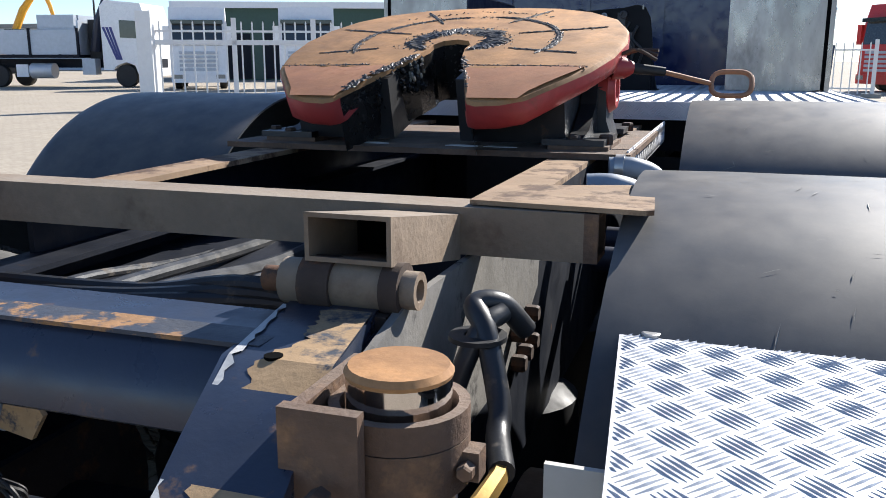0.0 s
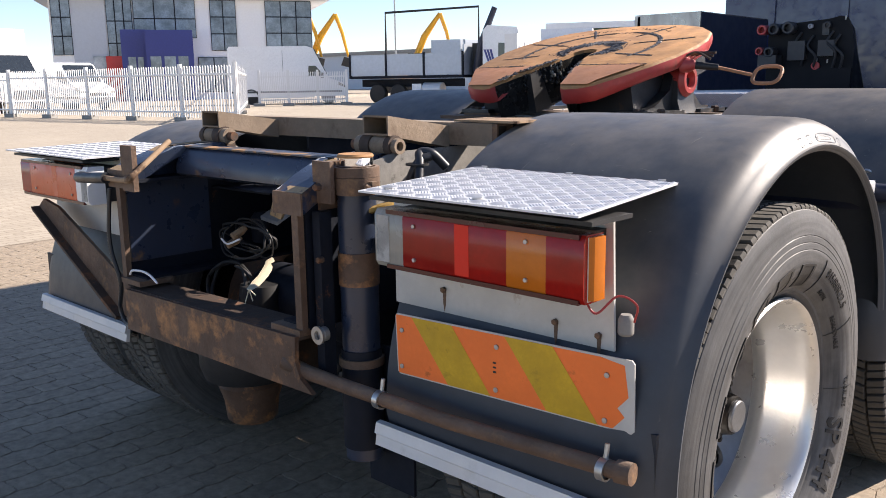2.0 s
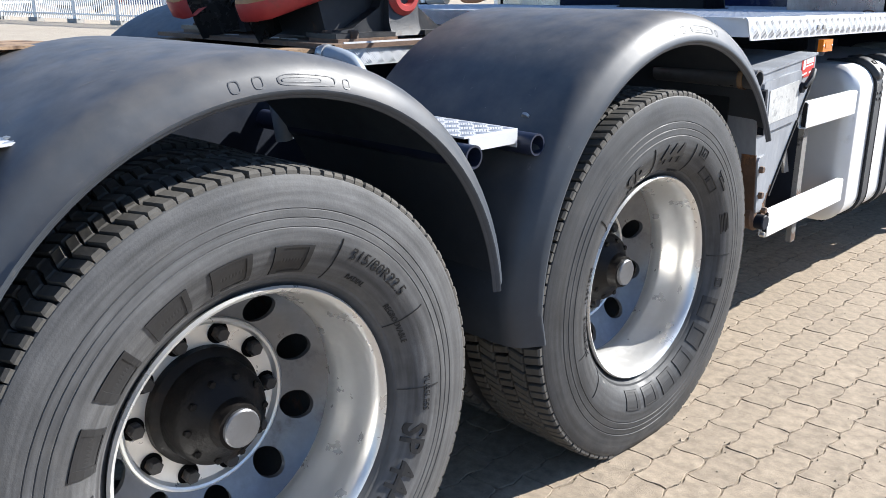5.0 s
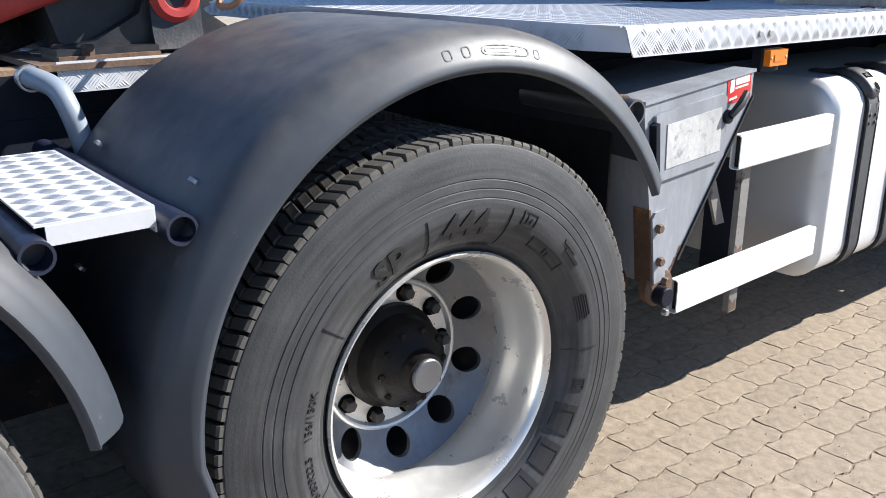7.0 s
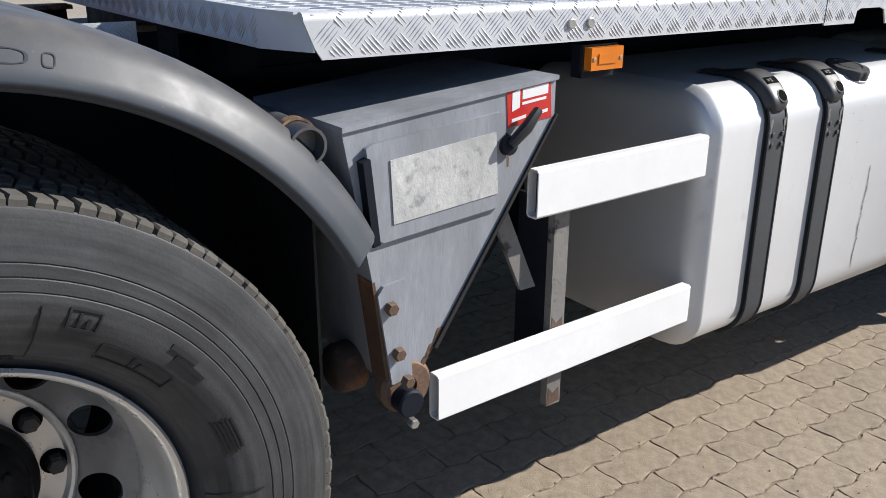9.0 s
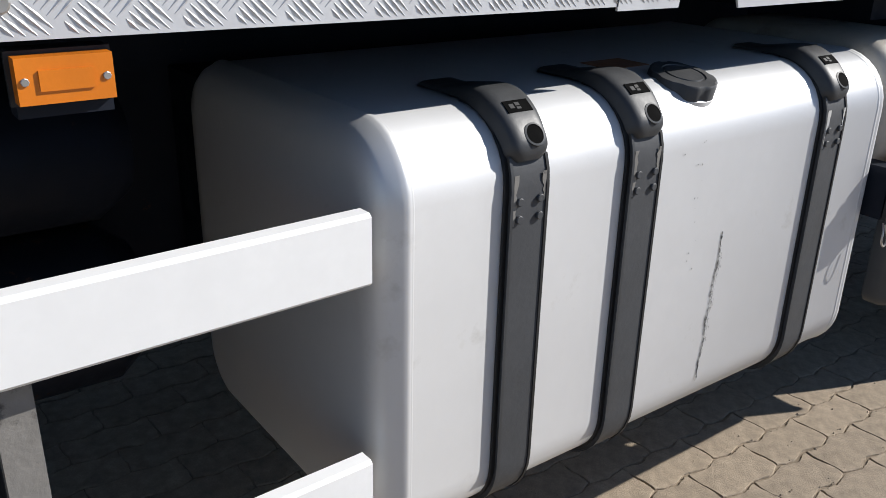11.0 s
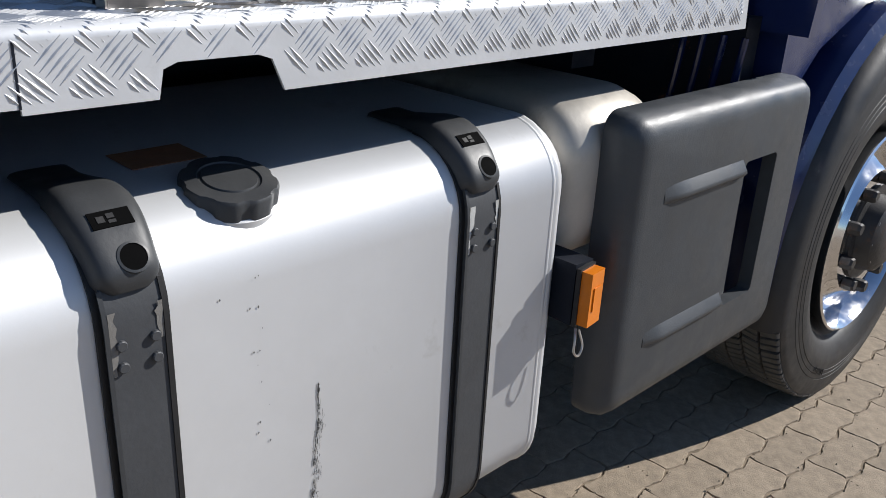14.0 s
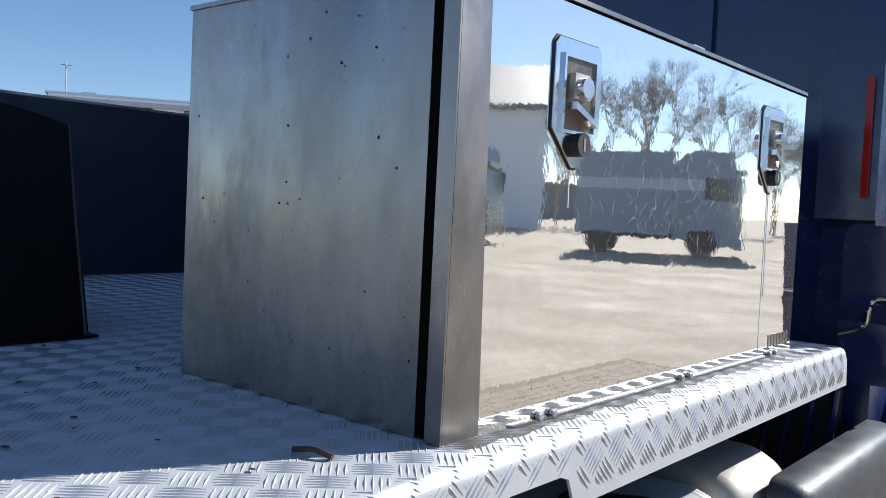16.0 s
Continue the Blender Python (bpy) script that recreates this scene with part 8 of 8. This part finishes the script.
def tractor(at, label, paint="lorry", wide=1.25, rear_body=False):
    """A tall tractor unit; its face looks to +x."""
    o = tagged(new("lorry_tractor"), label, "truck", "tractor units in the yard")
    o.matrix_basis = at
    part("cab_body", prism(B(), [(-2.1, 0.6), (-2.1, 3.4), (-1.5, 3.75), (-0.2, 3.7), (0.05, 2.9), (0.18, 1.6), (0.2, 0.4), (-0.6, 0.4), (-0.75, 0.95), (-1.5, 0.95), (-1.65, 0.6)], "y", -wide, wide), paint, o, bevel=0.08, seg=3)
    part("windscreen", prism(B(), [(0.02, 2.95), (0.16, 2.0), (0.19, 2.0), (0.06, 2.97)], "y", -1.1, 1.1), "glass", o)
    for k in range(5):
        part("grille_slat", box(B(), 0.17, 0.25, -0.85, 0.85, 0.85 + 0.19 * k, 0.96 + 0.19 * k), "board", o, bevel=0.02)
    part("bumper", box(B(), 0.05, 0.30, -1.22, 1.22, 0.32, 0.72), paint, o, bevel=0.06)
    part("sun_visor", box(B(), -0.05, 0.30, -1.15, 1.15, 2.95, 3.12), "glass", o, bevel=0.03)
    for s in (-1, 1):
        part("headlight", box(B(), 0.2, 0.31, s * 0.95 - 0.2, s * 0.95 + 0.2, 0.5, 0.68), "lampclr", o, bevel=0.02)
        part("mirror", box(B(), 0.0, 0.2, s * 1.38 - 0.13, s * 1.38 + 0.13, 2.0, 2.85), paint, o, bevel=0.05)
        part("side_window", prism(B(), [(-1.15, 2.05), (-1.15, 2.8), (-0.3, 2.8), (-0.1, 2.0)], "y", s * (wide + 0.003), s * (wide + 0.008)), "glass", o)
        for x in (-1.1, -4.6):
            vehicle_wheel(o, (x, s * 1.02, 0.5), 0.5, 0.32, "disc")
    part("chassis", box(B(), -5.4, -1.9, -0.45, 0.45, 0.6, 1.0), "frame", o)
    if rear_body:
        part("rear_body", prism(B(), [(-5.6, 0.75), (-5.6, 3.45), (-5.3, 3.62), (-2.15, 3.72), (-2.15, 0.75)], "y", -wide, wide), paint, o, "blue-grey box body", bevel=0.10, seg=3)
        for s in (-1, 1):
            part("pale_band", box(B(), -5.55, -0.9, s * (wide + 0.004) - 0.003, s * (wide + 0.004) + 0.003, 2.35, 2.75), "board", o)
    return o


tractor(heading((-23.0, 33.5), (-19.9, 28.4)), "white tractor unit seen from its front behind the gate")
tractor(heading((-18.2, 35.0), (-15.6, 29.8)), "white tall tractor unit parked beside another")
tractor(heading((6.5, 40.5), (3.0, 38.2)), "bright red tractor unit parked across the yard", "stickred")


# office building with glazed bays and a blue entrance
def office():
    o = tagged(new("office_building"), "white two-storey office building with dark glazing and blue entrance", "building")
    pl, pr = Vector((-67.6, 25.6, 0)), Vector((-56.7, 44.6, 0))
    d = (pr - pl).normalized()
    o.matrix_basis = Matrix.Translation(pl) @ Matrix.Rotation(math.atan2(d.y, d.x), 4, "Z")
    W = (pr - pl).length
    H = 7.9

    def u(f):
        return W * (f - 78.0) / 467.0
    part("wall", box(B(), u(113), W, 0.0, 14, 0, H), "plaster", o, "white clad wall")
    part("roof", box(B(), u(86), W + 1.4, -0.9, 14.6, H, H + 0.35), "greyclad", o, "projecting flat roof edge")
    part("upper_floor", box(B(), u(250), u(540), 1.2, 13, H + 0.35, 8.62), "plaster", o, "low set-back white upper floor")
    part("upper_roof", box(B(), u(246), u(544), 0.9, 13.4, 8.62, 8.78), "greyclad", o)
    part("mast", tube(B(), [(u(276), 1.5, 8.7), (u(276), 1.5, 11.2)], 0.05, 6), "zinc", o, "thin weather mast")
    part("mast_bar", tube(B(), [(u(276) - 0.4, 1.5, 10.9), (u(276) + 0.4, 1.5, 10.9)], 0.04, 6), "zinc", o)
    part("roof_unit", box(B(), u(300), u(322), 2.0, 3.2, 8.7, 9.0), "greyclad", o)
    # the shade on this stretch of white wall is put into its colour
    part("wall_panel", box(B(), u(146), u(200), -0.05, 0.0, 0, H), "greyclad", o, "wall stretch in a pale grey shade tone")

    def bay(p0, p1, z0, z1, nx, nz, deep=0.0):
        w = new("window")
        w.parent = o
        x0, x1 = u(p0), u(p1)
        part("frame", box(B(), x0, x1, -0.10 - deep, -0.02 - deep, z0, z1), "frame", w, "dark window frame")
        for i in range(nx):
            for j in range(nz):
                a0, a1 = x0 + (x1 - x0) * i / nx + 0.045, x0 + (x1 - x0) * (i + 1) / nx - 0.045
                b0, b1 = z0 + (z1 - z0) * j / nz + 0.045, z0 + (z1 - z0) * (j + 1) / nz - 0.045
                part("pane", box(B(), a0, a1, -0.115 - deep, -0.105 - deep, b0, b1), "office", w)
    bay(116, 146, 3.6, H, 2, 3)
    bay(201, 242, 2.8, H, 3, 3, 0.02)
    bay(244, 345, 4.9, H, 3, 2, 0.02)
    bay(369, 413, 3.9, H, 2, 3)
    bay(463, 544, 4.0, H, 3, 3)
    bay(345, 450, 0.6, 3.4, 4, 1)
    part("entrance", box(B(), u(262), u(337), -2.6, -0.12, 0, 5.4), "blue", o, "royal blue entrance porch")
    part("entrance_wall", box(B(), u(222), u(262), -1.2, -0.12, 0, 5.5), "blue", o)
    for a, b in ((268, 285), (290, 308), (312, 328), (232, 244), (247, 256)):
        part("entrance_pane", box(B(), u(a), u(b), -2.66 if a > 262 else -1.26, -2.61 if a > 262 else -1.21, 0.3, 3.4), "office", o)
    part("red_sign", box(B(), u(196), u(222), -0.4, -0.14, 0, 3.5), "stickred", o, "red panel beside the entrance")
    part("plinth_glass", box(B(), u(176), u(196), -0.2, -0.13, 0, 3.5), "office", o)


office()


def digger(at, label):
    o = tagged(new("excavator"), label, "excavator", "yellow excavators")
    o.matrix_basis = at @ Matrix.Scale(1.15, 4)
    part("boom", tube(B(), [(0.3, 0, 2.2), (1.6, 0, 5.2), (3.1, 0, 7.3)], [0.30, 0.32, 0.18], 8), "digger", o, "yellow boom")
    part("stick", tube(B(), [(3.1, 0, 7.3), (3.7, 0, 5.6), (4.2, 0, 3.4)], [0.2, 0.17, 0.12], 8), "digger", o)
    part("body", box(B(), -2.6, 1.2, -1.3, 1.3, 1.3, 2.9), "digger", o, "yellow engine body", bevel=0.15)
    part("operator_cab", box(B(), 0.0, 1.5, -1.4, -0.3, 1.4, 3.6), "glass", o, bevel=0.1)
    for s in (-1, 1):
        part("track", prism(B(), [(-2.4, 0.25), (-2.0, 0.0), (2.0, 0.0), (2.4, 0.25), (2.4, 0.8), (2.0, 1.05), (-2.0, 1.05), (-2.4, 0.8)], "y", s * 1.35 - 0.3, s * 1.35 + 0.3), "black", o)
    part("bucket", prism(B(), [(3.8, 3.4), (4.5, 3.2), (4.3, 2.4), (3.5, 2.6)], "y", -0.5, 0.5), "black", o)


digger(heading((-75.5, 54.5), (-72.0, 58.5)), "yellow crawler excavator with raised boom")
digger(heading((-74.0, 57.0), (-70.2, 61.3)), "yellow excavator with raised boom beside another")
digger(heading((-66.5, 65.5), (-62.5, 69.5)), "yellow excavator far across the yard")
long_hall = tagged(new("distant_hall"), "long low grey industrial hall", "building")
part("wall", box(B(), -110, -40, 88, 100, 0, 5.2), "greyclad", long_hall)
part("roof", box(B(), -110.5, -39.5, 87.5, 100.5, 5.2, 5.7), "concrete", long_hall)
green_hall = tagged(new("green_hall"), "dark green sheet-clad hall with pale roof edge", "building")
gm = Matrix.Translation((-34, 47.5, 0)) @ Matrix.Rotation(radians(24), 4, "Z")
part("wall", box(B(), 0, 34, 0, 12, 0, 4.6, gm), "green", green_hall)
part("roof", box(B(), -0.4, 34.4, -0.4, 12.4, 4.6, 5.0, gm), "plaster", green_hall, "pale roof edge")
for k in range(9):
    part("door_panel", box(B(), 2 + 3.5 * k, 4.6 + 3.5 * k, -0.06, 0.0, 0.1, 3.0, gm), "frame", green_hall)
lamp = tagged(new("yard_lamp"), "tall thin lamp post", "lamp")
part("pole", tube(B(), [(-48.5, 46.4, 0), (-48.5, 46.4, 9.5)], 0.07, 8), "zinc", lamp)
part("lamp_arm", tube(B(), [(-48.5, 46.4, 9.4), (-47.6, 46.9, 9.6)], 0.05, 8), "zinc", lamp)
part("lamp_head", box(B(), -47.8, -47.0, 46.7, 47.1, 9.5, 9.65), "board", lamp)


# ---------------------------------------------------------------- what the polished door mirrors: lorries and bare trees on the other side
def bare_tree(at, seed, high):
    rnd = random.Random(seed)
    o = tagged(new("bare_tree"), "bare winter tree with fine spreading twigs", "tree", "bare trees across the yard")
    o.matrix_basis = at
    verts, faces = [], []

    def limb(p, d, ln, r, depth):
        q = p + d * ln
        s = d.orthogonal().normalized()
        t = d.cross(s)
        n = len(verts)
        k = 5 if depth < 3 else 3
        for c, rr in ((p, r), (q, r * 0.68)):
            for j in range(k):
                a = 2 * math.pi * j / k
                verts.append(c + (s * math.cos(a) + t * math.sin(a)) * rr)
        for j in range(k):
            faces.append((n + j, n + (j + 1) % k, n + k + (j + 1) % k, n + k + j))
        if depth >= 6:
            return
        for c in range(3 if depth else 4):
            dd = (d + Vector((rnd.uniform(-1, 1), rnd.uniform(-1, 1), rnd.uniform(-0.25, 0.75))) * 0.62).normalized()
            limb(p + d * ln * rnd.uniform(0.75, 1.0), dd, ln * rnd.uniform(0.62, 0.82), r * 0.6, depth + 1)
    limb(Vector((0, 0, 0)), Vector((0, 0, 1)), high * 0.20, high * 0.013, 0)
    me = bpy.data.meshes.new("trunk_and_twigs")
    me.from_pydata([tuple(v) for v in verts], [], faces)
    link("trunk_and_twigs", me, "bark", o, smooth=0)


for k, (x, y, h) in enumerate(((32.5, 66.5, 23.0), (28.0, 68.5, 20.0), (37.0, 64.5, 19.0), (25.5, 74.0, 16.0), (22.0, 72.0, 14.0), (41.5, 66.0, 13.0))):
    bare_tree(Matrix.Translation((x, y, 0)), 20 + k, h)
tractor(heading((12.4, 32.6), (8.8, 34.4)) @ Matrix.Scale(0.98, 4), "blue-grey lorry parked side-on across the yard", "hazeblue", 1.25, True)
tractor(heading((20.5, 29.0), (17.0, 30.2)), "dark blue tractor unit in a row of lorries", "paint")
tractor(heading((30.0, 40.0), (26.0, 42.0)), "grey tractor unit in a row of lorries", "hazeblue")
tractor(heading((12.6, 52.0), (9.0, 50.0)), "bright red tractor unit far across the yard", "stickred")
white_hall = tagged(new("white_hall"), "white hall with a dark sloping roof", "building")
hm = Matrix.Translation((34.2, 53.0, 0)) @ Matrix.Rotation(radians(-36), 4, "Z")
part("wall", box(B(), 0, 30, 0, 16, 0, 8.6, hm), "plaster", white_hall)
part("roof", skin(B(), [[tuple(hm @ Vector(p)) for p in ((x, -0.8, 8.6), (x, 8, 12.6), (x, 16.8, 8.6), (x, 16.8, 8.3), (x, -0.8, 8.3))] for x in (-0.8, 30.8)]), "slateclad", white_hall, smooth=0)
# stand-in block, added to give the door's reflection a continuous dark row
mirror_row = tagged(new("far_hall"), "low dark stand-in block behind the lorries", "building")
part("wall", box(B(), 64, 76, -10, 150, 0, 4.4), "slateclad", mirror_row)
part("roof", box(B(), 63.6, 76.4, -10.4, 150.4, 4.4, 4.8), "concrete", mirror_row)


# ---------------------------------------------------------------- paving stones round the lorry
M["paver"] = mat("worn_beige_paver", (0.298, 0.240, 0.175), 0.9, var=0.34, scale=26, bump=1.0, bscale=230, per=0.14, over=(0.225, 0.178, 0.128), amount=0.03, oscale=16.0, soft=0.25)
M["joint"] = mat("sandy_joint", (0.225, 0.178, 0.126), 0.95, var=0.4, scale=20, bump=1.0, bscale=160)


def paver_mesh(seed):
    """A worn stone with crumbled sides; its own origin at its middle."""
    rnd = random.Random(seed)
    bm = B()
    W, L = 0.112, 0.223

    def wave(y):
        """The zigzag of the long joints: two bends along a stone."""
        f = (y / (L / 2) + 0.5) % 1.0
        return 0.0075 * (4 * abs(f - 0.5) - 1)
    hw, hl = W / 2 - 0.0040, L / 2 - 0.0026
    pts = []
    for ax, ay, bx, by, n in ((-hw, -hl, hw, -hl, 9), (hw, -hl, hw, hl, 22), (hw, hl, -hw, hl, 9), (-hw, hl, -hw, -hl, 22)):
        drift = 0.0
        for k in range(n):
            drift = 0.55 * drift + rnd.gauss(0, 0.0013)
            f = k / n + (rnd.uniform(-0.3, 0.3) / n if k else 0.0)
            x, y = ax + (bx - ax) * f, ay + (by - ay) * f
            y += 0.0028 * math.sin(x / W * 2 * math.pi) if n == 9 else 0.0
            pts.append((x * (0.97 if k == 0 else 1.0) + wave(y) + (drift if n > 9 else rnd.gauss(0, 0.0006)), y * (0.985 if k == 0 else 1.0) + (drift if n == 9 else rnd.gauss(0, 0.0006))))
    top = [bm.verts.new((x, y, rnd.uniform(-0.0008, 0.0))) for x, y in pts]
    mid = [bm.verts.new((x * 1.0 + (0.0016 if x > 0 else -0.0016), y + (0.001 if y > 0 else -0.001), -0.0022 + rnd.uniform(-0.0008, 0.0004))) for x, y in pts]
    low = [bm.verts.new((x + (0.0022 if x > 0 else -0.0022), y + (0.0014 if y > 0 else -0.0014), -0.0075)) for x, y in pts]
    n = len(pts)
    bm.faces.new(top)
    for k in range(n):
        bm.faces.new((top[k], mid[k], mid[(k + 1) % n], top[(k + 1) % n]))
        bm.faces.new((mid[k], low[k], low[(k + 1) % n], mid[(k + 1) % n]))
    bmesh.ops.recalc_face_normals(bm, faces=bm.faces)
    me = bpy.data.meshes.new("paver")
    bm.to_mesh(me)
    bm.free()
    me.materials.append(M["paver"])
    return me


def lay_pavers():
    kinds = [paver_mesh(s) for s in range(10)]
    raw = [([tuple(v.co) for v in m.vertices], [tuple(p.vertices) for p in m.polygons]) for m in kinds]
    rnd = random.Random(77)
    verts, faces = [], []
    single = 0
    for i in range(-62, 62):
        x = 1.207 + 0.112 * (i - 0.5)
        if not (-5.6 < x < 4.6):
            continue
        for j in range(-22, 52):
            y = 0.223 * (j + 0.5 * (i % 2)) + 0.1465
            if not (-4.2 < y < 10.5):
                continue
            k = rnd.randrange(10)
            z = 0.021 + rnd.uniform(-0.0006, 0.0006) - 0.02
            tilt = Matrix.Translation((x, y, z + 0.0)) @ Euler((rnd.uniform(-0.004, 0.004), rnd.uniform(-0.006, 0.006), rnd.uniform(-0.012, 0.012))).to_matrix().to_4x4()
            near = 0.72 < x < 1.6 and 2.3 < y < 6.2 and single < 300
            if near:
                q = new("paver", kinds[k])
                q.parent = ground
                q.matrix_basis = tilt
                single += 1
            else:
                n = len(verts)
                vs, fs = raw[k]
                verts += [tuple(tilt @ Vector(v)) for v in vs]
                faces += [tuple(n + a for a in f) for f in fs]
    me = bpy.data.meshes.new("pavers")
    me.from_pydata(verts, [], faces)
    link("paving_field", me, "paver", ground, "beige concrete pavers in running bond", smooth=0, kind="stuff")
    part("joint_bed", box(B(), -5.7, 4.7, -4.3, 10.6, -0.03, -0.0034), "joint", ground)


lay_pavers()


def grit():
    """Crumbs and small stones on the paving beside the lorry."""
    rnd = random.Random(9)
    verts, faces = [], []
    for k in range(3200):
        x, y = rnd.uniform(0.9, 3.2), rnd.uniform(0.4, 6.6)
        if rnd.random() < 0.6:
            x = 1.207 + 0.112 * round((x - 1.207) / 0.112) + rnd.gauss(0, 0.004)
        r = rnd.uniform(0.0012, 0.004) * (1.8 if rnd.random() < 0.06 else 1.0)
        a0, n0 = rnd.uniform(0, 6), len(verts)
        for j in range(4):
            a = a0 + 1.57 * j + rnd.uniform(-0.3, 0.3)
            verts.append((x + r * math.cos(a), y + r * math.sin(a), 0.0))
        verts.append((x, y, r * rnd.uniform(0.6, 1.2) + 0.0015))
        faces += [(n0 + j, n0 + (j + 1) % 4, n0 + 4) for j in range(4)]
    me = bpy.data.meshes.new("grit")
    me.from_pydata(verts, [], faces)
    link("grit", me, "paver", ground, "crumbs of stone on the paving", smooth=0, kind="stuff")


grit()
